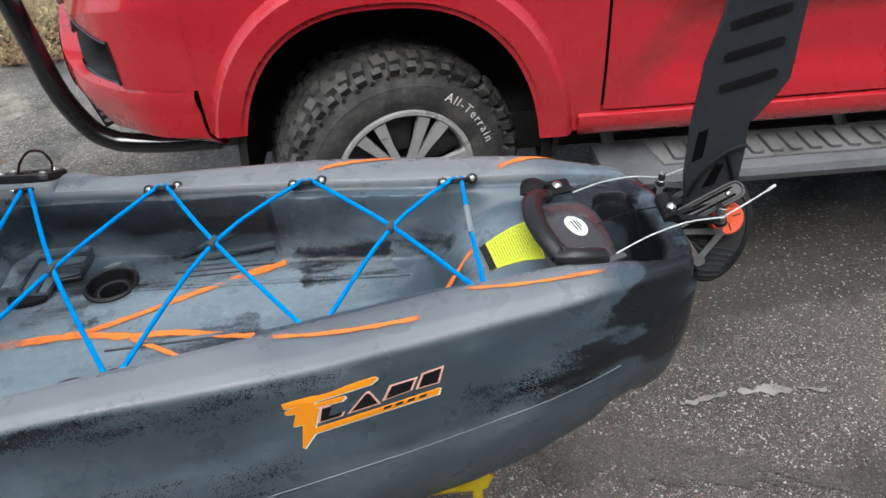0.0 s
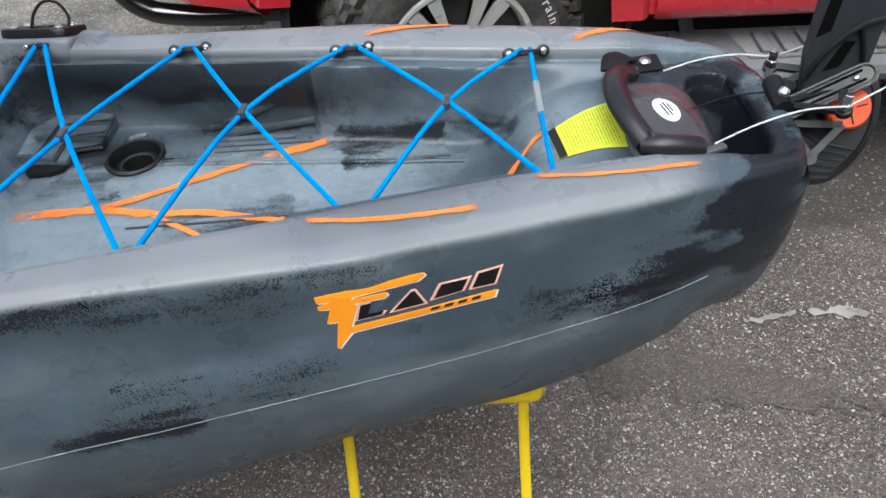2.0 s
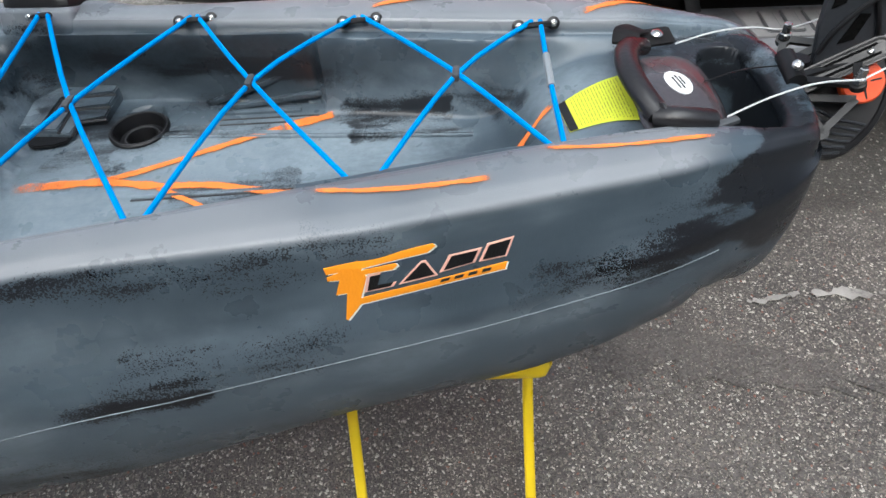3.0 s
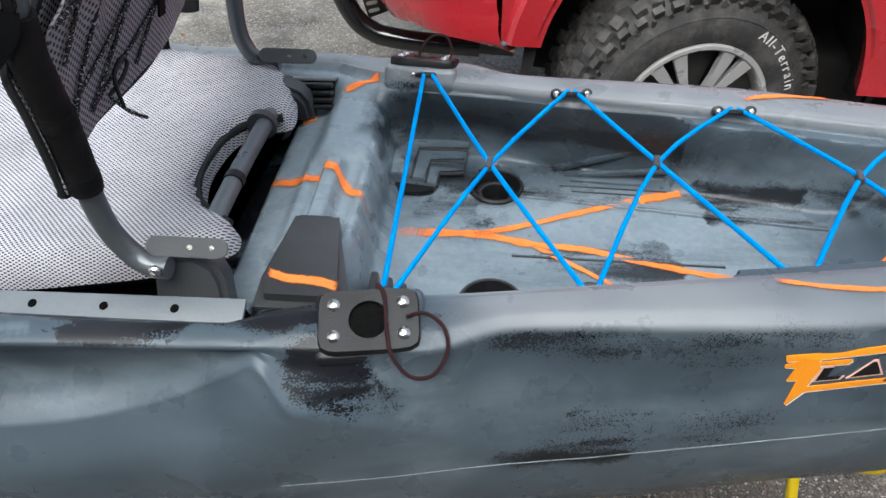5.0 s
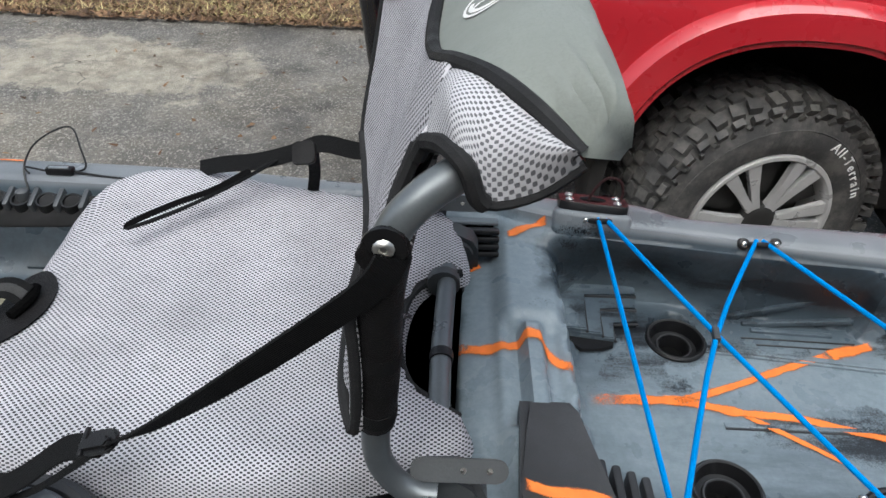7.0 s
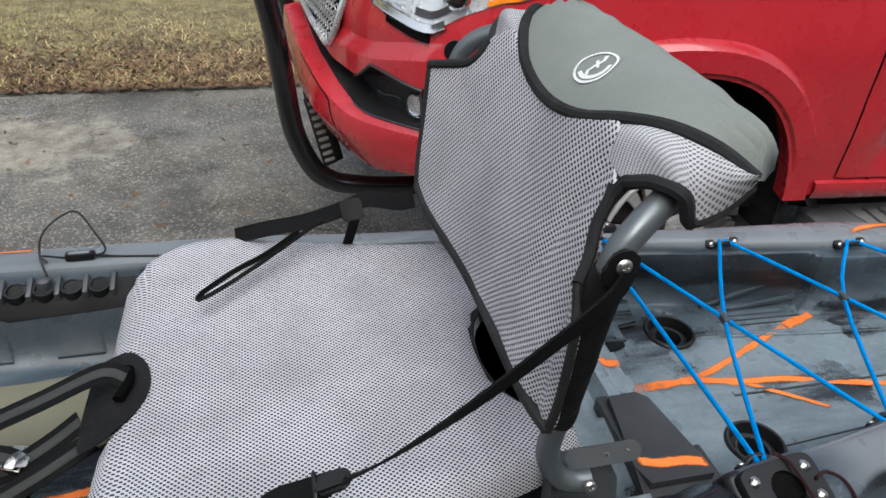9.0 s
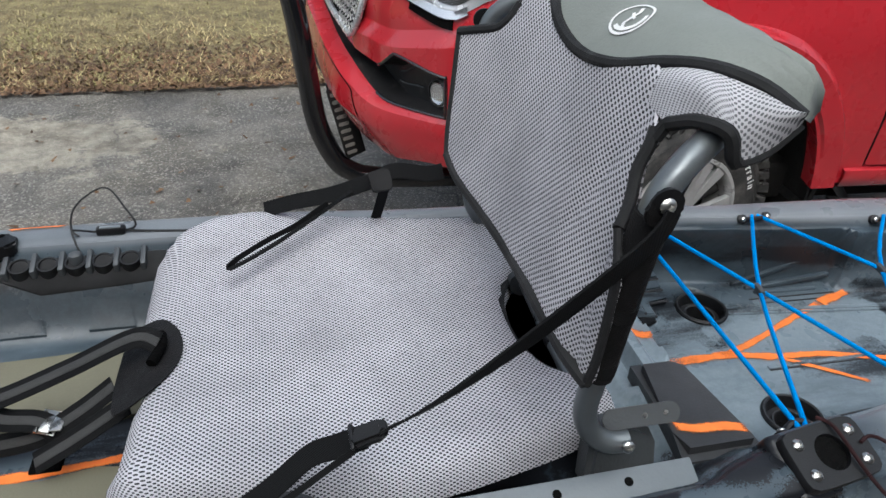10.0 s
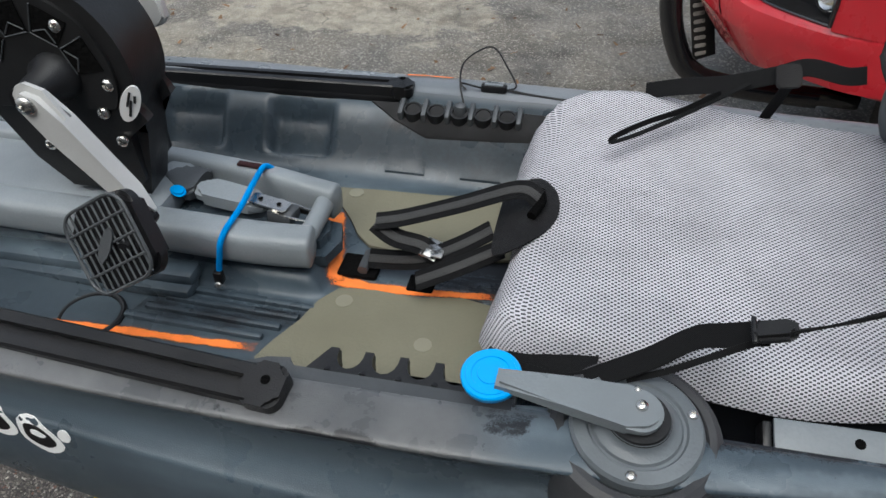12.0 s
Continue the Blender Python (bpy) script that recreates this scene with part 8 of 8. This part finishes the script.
def front():
    ys = [0, 0.004, 0.01, 0.02, 0.035, 0.055, 0.074, 0.0785] + list(np.linspace(0.09, 0.21, 9)) + [0.22, 0.23, 0.26, 0.29, 0.30, 0.32] + list(np.linspace(0.36, 0.94, 24))
    brow = lambda y: 0.772 if y < 0.075 else float(BROW(max(y, 0.08)))
    def skin(y, q):
        # rows keep to the crease and to the grille's foot
        c = float(CREASE(y))
        z = brow(y) + (c - brow(y)) * q / 0.3 if q <= 0.3 else c + 0.05 * (q - 0.3) / 0.1 if q <= 0.4 else c + 0.05 + (1.27 - c) * (q - 0.4) / 0.6
        return nose(y, z)
    part("front_bumper", grid(ys, [0, 0.1, 0.2, 0.295, 0.3, 0.305, 0.35, 0.395, 0.4, 0.405, 0.45, 0.5, 0.6, 0.7, 0.8, 0.9, 0.95, 1.0], skin), RED, truck, "red bumper and nose with sharp creases", smooth=24)

    def low(y, q):
        k = int(min(q, 3))
        lines = (LEDGE, LIP, FACE, FOOT)
        if q > 3:
            x, z = float(FOOT[0](y)), float(FOOT[1](y))
            return Vector((x + (q - 3) * (-0.55 - x), y, z - 0.03 * (q - 3)))
        k = min(k, 2)
        t = q - k
        x = float(lines[k][0](y)) * (1 - t) + float(lines[k + 1][0](y)) * t
        z = float(lines[k][1](y)) * (1 - t) + float(lines[k + 1][1](y)) * t
        return Vector((x - 0.006 * math.sin(math.pi * t) * (k > 0), y, z))
    lower = part("bumper_valance", grid(ys, [0, 0.5, 0.96, 1.0, 1.04, 1.3, 1.6, 1.96, 2.0, 2.04, 2.3, 2.6, 2.9, 3.0, 3.1, 4.0], low), RED, truck, "red lower bumper with a sharp lip", smooth=22)
    # the far half of the front, turned over
    over = lambda f: lambda y, q: Vector((f(y, q).x, TRUCK_W - y, f(y, q).z))
    rows = [0, 0.1, 0.3, 0.4, 0.6, 0.8, 0.95, 1.0]
    part("front_bumper", grid(ys, rows, over(skin)), RED, truck, "red bumper and nose with sharp creases", smooth=24)
    part("bumper_valance", grid(ys, [0, 1.0, 1.5, 2.0, 2.5, 3.0, 4.0], over(low)), RED, truck, "red lower bumper with a sharp lip", smooth=22)
    seam = finish("panel_gap", tube([low(y, q) + Vector((-0.0012, 0, 0.0008)) for y, q in ((0.60, 1.05), (0.45, 1.05), (0.36, 1.08), (0.345, 1.3), (0.33, 1.7), (0.32, 1.95))], 0.0022, 5, smooth=3), DARK_FILL)
    seam.parent = lower

    def subt(name, bm, mat, par, label=""):
        ob = finish(name, bm, mat)
        ob.parent = par
        if label:
            ob["label"] = label
        return ob

    def loft(s0, s1, low, high, off, rim=-0.03, n=20, m=8, wave=None):
        """A panel on the front between two edges, with its own depth behind it."""
        us = list(np.linspace(s0, s1, n))
        bm = bmesh.new()
        def at(u, q, o):
            z = low(u) + (high(u) - low(u)) * q
            return nose(u, z, o + (wave(u, z) if wave and o == off else 0))
        fr = [[bm.verts.new(at(u, j / (m - 1), off)) for j in range(m)] for u in us]
        bk = [[bm.verts.new(at(u, j / (m - 1), rim)) for j in range(m)] for u in us]
        for i in range(n - 1):
            for j in range(m - 1):
                bm.faces.new((fr[i][j], fr[i + 1][j], fr[i + 1][j + 1], fr[i][j + 1]))
            bm.faces.new((fr[i][0], fr[i + 1][0], bk[i + 1][0], bk[i][0]))
            bm.faces.new((fr[i][-1], fr[i + 1][-1], bk[i + 1][-1], bk[i][-1]))
        for j in range(m - 1):
            bm.faces.new((fr[0][j], fr[0][j + 1], bk[0][j + 1], bk[0][j]))
            bm.faces.new((fr[-1][j], fr[-1][j + 1], bk[-1][j + 1], bk[-1][j]))
        return bm

    # dark pocket with the fog lamp, running on as the gap under the grille
    def hollow(y, q):
        top, foot = nose(y, brow(y)), low(y, 0)
        deep = 0.075 * float(step(0.078, 0.15, y)) + 0.010
        back = [top, top + Vector((deep, 0.3 * deep, -0.012)), foot + Vector((deep, 0.3 * deep, 0.010)), foot]
        k = min(int(q), 2)
        return back[k].lerp(back[k + 1], q - k)
    py = [y for y in ys if y > 0.0784]
    bm = grid(py, [0, 0.5, 1, 1.25, 1.5, 1.75, 2, 2.5, 3], hollow)
    pocket = part("fog_pocket", bm, TRIM, truck, "black fog lamp pocket")
    part("fog_pocket", grid(py, [0, 1, 2, 3], over(hollow)), TRIM, truck, "black fog lamp pocket")
    rim = [nose(0.076, 0.782), nose(0.076, 0.85), nose(0.078, 0.912)] + [nose(y, brow(y)) for y in py if y < 0.31]
    subt("pocket_frame", tube([p + Vector((-0.001, -0.001, 0)) for p in rim], 0.005, 6, smooth=2), GLOSS_BLACK, pocket)
    subt("pocket_frame", tube([low(y, 0) + Vector((-0.002, 0, 0.003)) for y in py if y < 0.31], 0.005, 6, smooth=2), GLOSS_BLACK, pocket)
    for q in (1.25, 1.7):
        subt("pocket_slat", tube([hollow(y, q) + Vector((-0.006, -0.002, 0)) for y in np.linspace(0.20, 0.30, 6)], 0.003, 6, smooth=2), DARK_GREY, pocket)
    m = Matrix.Translation((-0.838, 0.128, 0.842)) @ Vector((-0.80, -0.60, 0.05)).to_track_quat("Z", "Y").to_matrix().to_4x4()
    lamp = part("fog_lamp", lathe([(0.048, -0.04), (0.048, 0.006), (0.043, 0.010), (0.040, 0.004)], m, 28, caps=False), TRIM, truck, "round fog lamp in a black ring")
    subt("reflector", lathe([(0.040, 0.004), (0.030, -0.004), (0.012, -0.007), (0.002, -0.007)], m, 24), CHROME, lamp)
    subt("lens", lathe([(0.041, 0.005), (0.034, 0.013), (0.018, 0.018), (0.002, 0.019)], m, 24), LENS, lamp, "clear lens").visible_shadow = False
    # head lamp: it sweeps round the corner to a point on the wing
    lo, hi = curve([(-0.150, 1.222), (-0.06, 1.198), (0.0, 1.180), (0.02, 1.150), (0.075, 1.085), (0.15, 1.105), (0.225, 1.128)]), curve([(-0.150, 1.230), (-0.06, 1.262), (0.02, 1.290), (0.10, 1.298), (0.225, 1.298)])
    rib = lambda u, z: 0.003 * math.sin(z * 420)
    hl = part("headlight", loft(-0.150, 0.225, lo, hi, 0.004, -0.02, 30, 12), LAMP_BOWL, truck, "large clear headlight with a bright reflector")
    subt("reflector", loft(0.115, 0.205, lambda u: lo(u) + 0.02, lambda u: hi(u) - 0.01, 0.010, 0.0, 8, 24, rib), LAMP_BOWL, hl, "ribbed bright reflector")
    subt("lamp_shroud", loft(0.198, 0.240, lo, hi, 0.012, 0.0, 5, 6), TRIM, hl)
    subt("lamp_gap", loft(0.075, 0.190, lambda u: lo(u) - 0.034, lambda u: lo(u) - 0.004, 0.009, 0.0, 10, 3), DARK_FILL, hl)
    subt("lamp_shroud", loft(0.030, 0.105, lambda u: lo(u) + 0.03, lambda u: lo(u) + 0.05, 0.010, 0.0, 8, 3), TRIM, hl)
    subt("chrome_trim", loft(0.050, 0.225, lambda u: lo(u) - 0.004, lambda u: lo(u) + 0.018, 0.020, 0.0, 12, 4), CHROME, hl, "bright lower trim")
    subt("reflector", loft(-0.055, 0.012, lambda u: lo(u) + 0.004, lambda u: lo(u) + 0.018, 0.010, 0.0, 10, 3), AMBER, hl, "amber side reflector")
    m2 = Matrix.Translation(nose(0.036, 1.195, 0.016)) @ Vector((-0.72, -0.69, 0)).to_track_quat("Z", "Y").to_matrix().to_4x4()
    subt("projector", lathe([(0.048, 0), (0.046, 0.012), (0.039, 0.010), (0.035, 0.004)], m2, 28, caps=False), CHROME, hl)
    subt("projector_lens", lathe([(0.037, 0.004), (0.030, 0.014), (0.014, 0.020), (0.001, 0.021)], m2, 24), WINDOW, hl)
    subt("cover_lens", grid(list(np.linspace(-0.150, 0.225, 30)), [0, 0.25, 0.5, 0.75, 1.0], lambda u, q: nose(u, float(lo(u)) + (float(hi(u)) - float(lo(u))) * q, 0.036 * float(step(-0.15, 0.03, u)) + 0.006)), LENS, hl, "clear cover").visible_shadow = False
    # grille: dark mesh in a bright frame, cut off slantwise below
    glo = curve([(0.40, 1.06), (0.43, 0.965), (0.46, 0.935), (0.56, 0.940), (0.94, 0.972)])
    g = part("grille", loft(0.40, 0.94, glo, lambda u: 1.30, 0.008, -0.04, 24, 10), DARK_FILL, truck, "dark honeycomb grille in a bright frame")
    for i in range(16):
        for j in range(18):
            y, z = 0.425 + 0.031 * i + (0.015 if j % 2 else 0), 0.86 + 0.025 * j
            if y > 0.93 or z < float(glo(y)) + 0.016:
                continue
            subt("grille_cell", tube([nose(y - 0.012, z, 0.014), nose(y, z + 0.011, 0.014), nose(y + 0.012, z, 0.014), nose(y, z - 0.011, 0.014)], 0.0028, 4, smooth=0, closed=True), ALLOY, g)
    subt("grille_frame", tube([nose(u, float(glo(u)), 0.012) for u in np.linspace(0.94, 0.40, 20)] + [nose(0.395, 1.30, 0.008)], 0.012, 8, smooth=3), LAMP_BOWL, g, "bright grille frame")
    part("grille", grid(list(np.linspace(0.42, 0.94, 12)), [0, 0.5, 1.0], over(lambda y, q: nose(y, float(glo(y)) + (1.28 - float(glo(y))) * q, 0.006))), DARK_FILL, truck, "dark honeycomb grille in a bright frame")
    subt("grille_bar", tube([nose(0.41, 1.13, 0.018), nose(0.60, 1.13, 0.018), nose(0.94, 1.14, 0.018)], 0.014, 8, smooth=3), ALLOY_DARK, g)


def guard():
    """The black tubular bull bar with its slotted skid plate."""
    def pipe(pts, r, name="guard_tube"):
        return part(name, tube(pts, r, 16, smooth=8), GLOSS_BLACK, truck, "gloss black steel guard tube")
    # x, y, z in the truck's own frame
    y = 0.460
    up = [(-1.33, y + 0.02, 1.24), (-1.318, y, 1.17), (-1.282, y, 1.010), (-1.256, y, 0.810), (-1.228, y, 0.610), (-1.168, y, 0.468), (-1.10, y, 0.412), (-1.03, y, 0.394), (-0.90, y, 0.382), (-0.70, y, 0.38)]
    pipe(up, 0.038)
    pipe([(a, TRUCK_W - b, c) for a, b, c in up], 0.038)
    pipe([up[0], (-1.32, 0.60, 1.30), (-1.32, 0.94, 1.31), (-1.32, TRUCK_W - 0.60, 1.30), (up[0][0], TRUCK_W - up[0][1], up[0][2])], 0.038)
    m = frame_of((-1.156, 0.94, 0.590), (0, 1, 0), (-0.245, 0, 0.97))
    sk = part("skid_plate", box(0.80, 0.28, 0.006, m, 0.002), TRIM, truck, "black slotted skid plate")
    # its near end is bent back and slotted
    m = frame_of((-1.122, 0.520, 0.590), (0.86, 0.45, 0.21), (-0.245, 0, 0.97))  # its z looks back to the boat
    wing = finish("skid_wing", box(0.085, 0.28, 0.006, m, 0.002), TRIM)
    wing.parent = sk
    # pale plates stand for bright ground seen through the slots
    for k in range(9):
        ob = finish("slot", slab(rounded(0.042, 0.014, 0.006), 0.001, m @ pose(-0.014, -0.118 + 0.029 * k, 0.0034, 0, 0, -8)), CHALK)
        ob.parent = sk
    part("guard_bracket", box(0.30, 0.06, 0.05, Matrix.Translation((-0.72, y, 0.385)), 0.01), GLOSS_BLACK, truck)
    part("guard_bracket", box(0.30, 0.06, 0.05, Matrix.Translation((-0.72, TRUCK_W - y, 0.385)), 0.01), GLOSS_BLACK, truck)


def wheel(x, y, near, steer=0.0):
    """A wheel with a lugged tyre and a machined alloy rim; its outer face looks to -y when near."""
    s = 1 if near else -1
    m = Matrix.Translation((x, y + 0.12 * s, HUB_Z)) @ pose(0, 0, 0, 0, 0, steer) @ pose(0, -0.12 * s, 0, 90 * s, 0, 0)
    # local z points outwards
    tyre = part("wheel", lathe([(0.232, 0.0), (0.245, 0.012), (0.275, 0.020), (0.315, 0.020), (0.345, 0.010), (0.368, -0.008), (0.385, -0.024), (0.392, -0.045), (0.393, -0.13), (0.392, -0.215), (0.380, -0.240), (0.345, -0.262), (0.245, -0.255), (0.232, -0.25)], m, 72, caps=False), RUBBER, truck, "dusty all-terrain tyre on a machined alloy rim")
    bm = bmesh.new()
    rng = random.Random(5)
    n = 44
    for i in range(n):
        a = 360 / n * i
        for k, (w0, dz, da, l, t) in enumerate(((0.034, -0.026, 0, 0.046, 0.024), (0.036, -0.085, 4, 0.044, 0.020), (0.034, -0.135, 0, 0.044, 0.020), (0.036, -0.185, 4, 0.044, 0.020), (0.034, -0.235, 0, 0.044, 0.022))):
            q = m @ pose(0, 0, 0, 0, 0, a + da + rng.uniform(-0.8, 0.8)) @ pose(0.394, 0, dz, 0, 0, 0) @ pose(0, 0, 0, rng.uniform(-14, 14), (-16 if k == 0 else 0), 0)
            box(t, w0, l * rng.uniform(0.85, 1.05), q, 0.0, bm)
        # shoulder lugs that run down the side wall, long and short in turn
        deep = 0.060 if i % 2 else 0.042
        q = m @ pose(0, 0, 0, 0, 0, a + 1.5) @ pose(0.392 - deep / 2, 0, 0.001, 0, 0, 0) @ pose(0, 0, 0, 0, -38, 0)
        box(deep, 0.030, 0.020, q, 0.0, bm)
        q = m @ pose(0, 0, 0, 0, 0, a + 5.0) @ pose(0.352, 0, 0.010, 0, 0, 0) @ pose(0, 0, 0, 0, -25, 30 if i % 2 else -30)
        box(0.026, 0.010, 0.010, q, 0.0, bm)
    def subw(name, bm, mat, label="", smooth=35):
        ob = finish(name, bm, mat, smooth=smooth)
        ob.parent = tyre
        if label:
            ob["label"] = label
    subw("tread", bm, RUBBER, "chunky tread lugs", 30)
    subw("bead_line", lathe([(0.318, 0.0195), (0.320, 0.0215), (0.322, 0.0195)], m, 60, caps=False), RUBBER)
    # rim
    subw("rim", lathe([(0.231, -0.03), (0.236, 0.012), (0.233, 0.018), (0.222, 0.018), (0.216, 0.010), (0.212, -0.01), (0.208, -0.10), (0.206, -0.22)], m, 60, caps=False), ALLOY, "machined alloy rim")
    subw("brake_disc", lathe([(0.206, -0.10), (0.15, -0.10), (0.06, -0.085), (0.002, -0.08)], m, 40), ALLOY_DARK)
    for i in range(6):
        for k in (-1, 1):
            a = 60 * i + 90 + 30 + k * 9
            b = m @ pose(0, 0, 0, 0, 0, a)
            ol = [(0.045, -0.014), (0.13, -0.013), (0.19, -0.017), (0.219, -0.026 if k < 0 else -0.018), (0.219, 0.018 if k < 0 else 0.026), (0.19, 0.017), (0.13, 0.013), (0.045, 0.014)]
            subw("spoke", slab(ol, 0.022, b @ pose(0, 0, -0.016, 0, -2, 0), bevel=0.003), ALLOY)
        b = m @ pose(0, 0, 0, 0, 0, 60 * i + 90)
        subw("spoke_pocket", slab([(0.08, -0.026), (0.205, -0.055), (0.205, 0.055), (0.08, 0.026)], 0.01, b @ Matrix.Translation((0, 0, -0.045)), bevel=0.002), ALLOY_DARK)
    subw("hub_cap", lathe([(0.062, -0.02), (0.060, 0.004), (0.050, 0.010), (0.030, 0.012)], m, 30), ALLOY_DARK, "dark hub cap")
    if near:
        # raised white words on the side wall
        text = "All-Terrain"
        ang = 61.0
        for ch in text:
            w = {"l": 2.7, "i": 2.7, "-": 3.6, "r": 4.0, "A": 6.0, "T": 5.6}.get(ch, 5.2)
            bm = words(ch, 0.042, 0.0012)
            a = radians(ang - w / 2)
            q = m @ pose(0.287 * math.cos(a), 0.287 * math.sin(a), 0.0212, 0, 0, math.degrees(a) - 90)
            bmesh.ops.transform(bm, matrix=q @ Matrix.Diagonal((0.95, 1, 1, 1)), verts=bm.verts[:])
            subw("raised_letter", bm, WHITE, "white raised letter", smooth=0)
            ang -= w
    return tyre


def running_board():
    sec = [(0.13, 0.36), (-0.06, 0.345), (-0.095, 0.36), (-0.105, 0.385), (-0.095, 0.408), (-0.06, 0.418), (0.13, 0.418)]
    bm = bmesh.new()
    rows = [[bm.verts.new((x, y, z)) for y, z in sec] for x in np.linspace(0.64, 2.75, 12)]
    for a, b in zip(rows, rows[1:]):
        for j in range(len(sec)):
            bm.faces.new((a[j], a[(j + 1) % len(sec)], b[(j + 1) % len(sec)], b[j]))
    bm.faces.new(rows[0][::-1])
    bm.faces.new(rows[-1])
    rb = part("running_board", bm, BOARD, truck, "dusty black running board with tread pads")
    def subr(name, bm, mat, label=""):
        ob = finish(name, bm, mat)
        ob.parent = rb
        if label:
            ob["label"] = label
    subr("step_pad", slab([(0.84, -0.055), (2.6, -0.055), (2.6, 0.115), (0.81, 0.115)], 0.006, Matrix.Translation((0, 0, 0.418)), bevel=0.002), TREAD, "dusty grey ribbed step pad")
    for k in range(26):
        x = 0.90 + 0.065 * k
        # a larger dark plate outlines each raised rib
        subr("pad_outline", slab(rounded(0.046, 0.130, 0.012), 0.0045, Matrix.Translation((x, 0.03, 0.4210)), bevel=0.001), DECK_BLACK)
        subr("pad_rib", slab(rounded(0.034, 0.118, 0.009), 0.007, Matrix.Translation((x, 0.03, 0.4235)), bevel=0.001), TREAD)
    for x in (0.70, 1.52, 2.3):
        subr("bracket", box(0.05, 0.30, 0.05, Matrix.Translation((x, 0.24, 0.45)) @ pose(0, 0, 0, 25, 0, 0), 0.008), TRIM)


def shell():
    """Hood, cab, bed and under-body that close the truck."""
    w = TRUCK_W
    part("hood", grid(list(np.linspace(-0.72, 0.60, 12)), list(np.linspace(0.02, w - 0.02, 16)), lambda x, y: Vector((x - 0.30 * math.sin(math.pi * y / w) ** 0.5 * (0.6 - x) / 1.3, y, 1.31 + 0.075 * math.sin(math.pi * y / w) ** 0.6 + 0.02 * (x + 0.78) - 0.05 * float(step(-0.5, -0.8, x))))), RED, truck, "red hood")
    # cab
    ol = [(0.60, 1.30), (1.25, 1.75), (1.5, 1.79), (2.5, 1.79), (2.85, 1.72), (2.95, 1.30)]
    part("cab", slab(ol, w - 0.24, lambda x, z, d: Vector((x, 0.12 + d, z)), bevel=0.04), RED, truck, "red cab")
    for k, win in enumerate(([(0.86, 1.29), (1.27, 1.66), (1.72, 1.68), (1.72, 1.29)], [(1.80, 1.29), (1.80, 1.68), (2.48, 1.68), (2.72, 1.60), (2.80, 1.29)])):
        for yy in (0.112, w - 0.120):
            part("side_window", slab(win, 0.008, lambda x, z, d, yy=yy: Vector((x, yy + d, z))), WINDOW, truck, "dark side window", smooth=0)
    part("windscreen", slab([(0.0, 0.20), (0.80, 0.28), (0.80, w - 0.28), (0.0, w - 0.20)], 0.008, frame_of((0.612, 0, 1.285), (0.80, 0, 0.605), (0, 1, 0))), WINDOW, truck, "dark windscreen", smooth=0)
    # the far side, the bed and the tail
    part("far_side", box(3.4, 0.04, 0.68, Matrix.Translation((1.15, w - 0.02, 0.92)), 0.015), RED, truck)
    part("bed_side", box(1.55, 0.06, 0.60, Matrix.Translation((3.72, 0.05, 0.95)), 0.02), RED, truck, "red bed side")
    part("bed_side", box(1.55, 0.06, 0.60, Matrix.Translation((3.72, w - 0.05, 0.95)), 0.02), RED, truck, "red bed side")
    part("tailgate", box(0.06, w - 0.1, 0.60, Matrix.Translation((4.47, w / 2, 0.95)), 0.02), RED, truck, "red tailgate")
    part("bed_floor", box(1.5, w - 0.16, 0.05, Matrix.Translation((3.7, w / 2, 0.70))), TRIM, truck)
    # chassis box made extra wide to keep sky light off the ground below
    part("under_body", box(3.9, 1.62, 0.16, Matrix.Translation((1.85, w / 2 + 0.05, 0.46)), 0.03), HOUSING, truck, "dark chassis box, widened to block sky light")
    part("engine_bay", box(1.0, 1.1, 0.55, Matrix.Translation((0.05, w / 2 + 0.05, 0.80)), 0.03), DARK_FILL, truck)
    # wheel housing liner
    bm = bmesh.new()
    rows = []
    for a in np.linspace(radians(-10), radians(190), 40):
        p = arch(a, -0.004)
        q = arch(a, 0.03)
        rows.append([bm.verts.new((p.x, 0.0, p.y)), bm.verts.new((q.x, 0.03, q.y)), bm.verts.new((q.x, 0.42, q.y))])
    for a, b in zip(rows, rows[1:]):
        for j in range(2):
            bm.faces.new((a[j], a[j + 1], b[j + 1], b[j]))
    bm.faces.new([r[2] for r in rows])
    bmesh.ops.triangulate(bm, faces=[f for f in bm.faces if len(f.verts) > 4])
    part("wheel_housing", bm, HOUSING, truck, "black wheel housing liner")
    part("mud_flap", box(0.02, 0.20, 0.22, Matrix.Translation((0.50, 0.13, 0.52)) @ pose(0, 0, 0, 0, 8, 0), 0.004), TRIM, truck, "black mud guard behind the wheel")


fender()
door(0.640, 1.66, "door")
door(1.672, 2.86, "rear_door")
sill()
front()
guard()
wheel(-0.031, 0.024, True, 15)  # the front wheels are turned
wheel(3.24, 0.020, True)
wheel(0.0, TRUCK_W - 0.05, False, 15)
wheel(3.24, TRUCK_W - 0.02, False)
running_board()
shell()
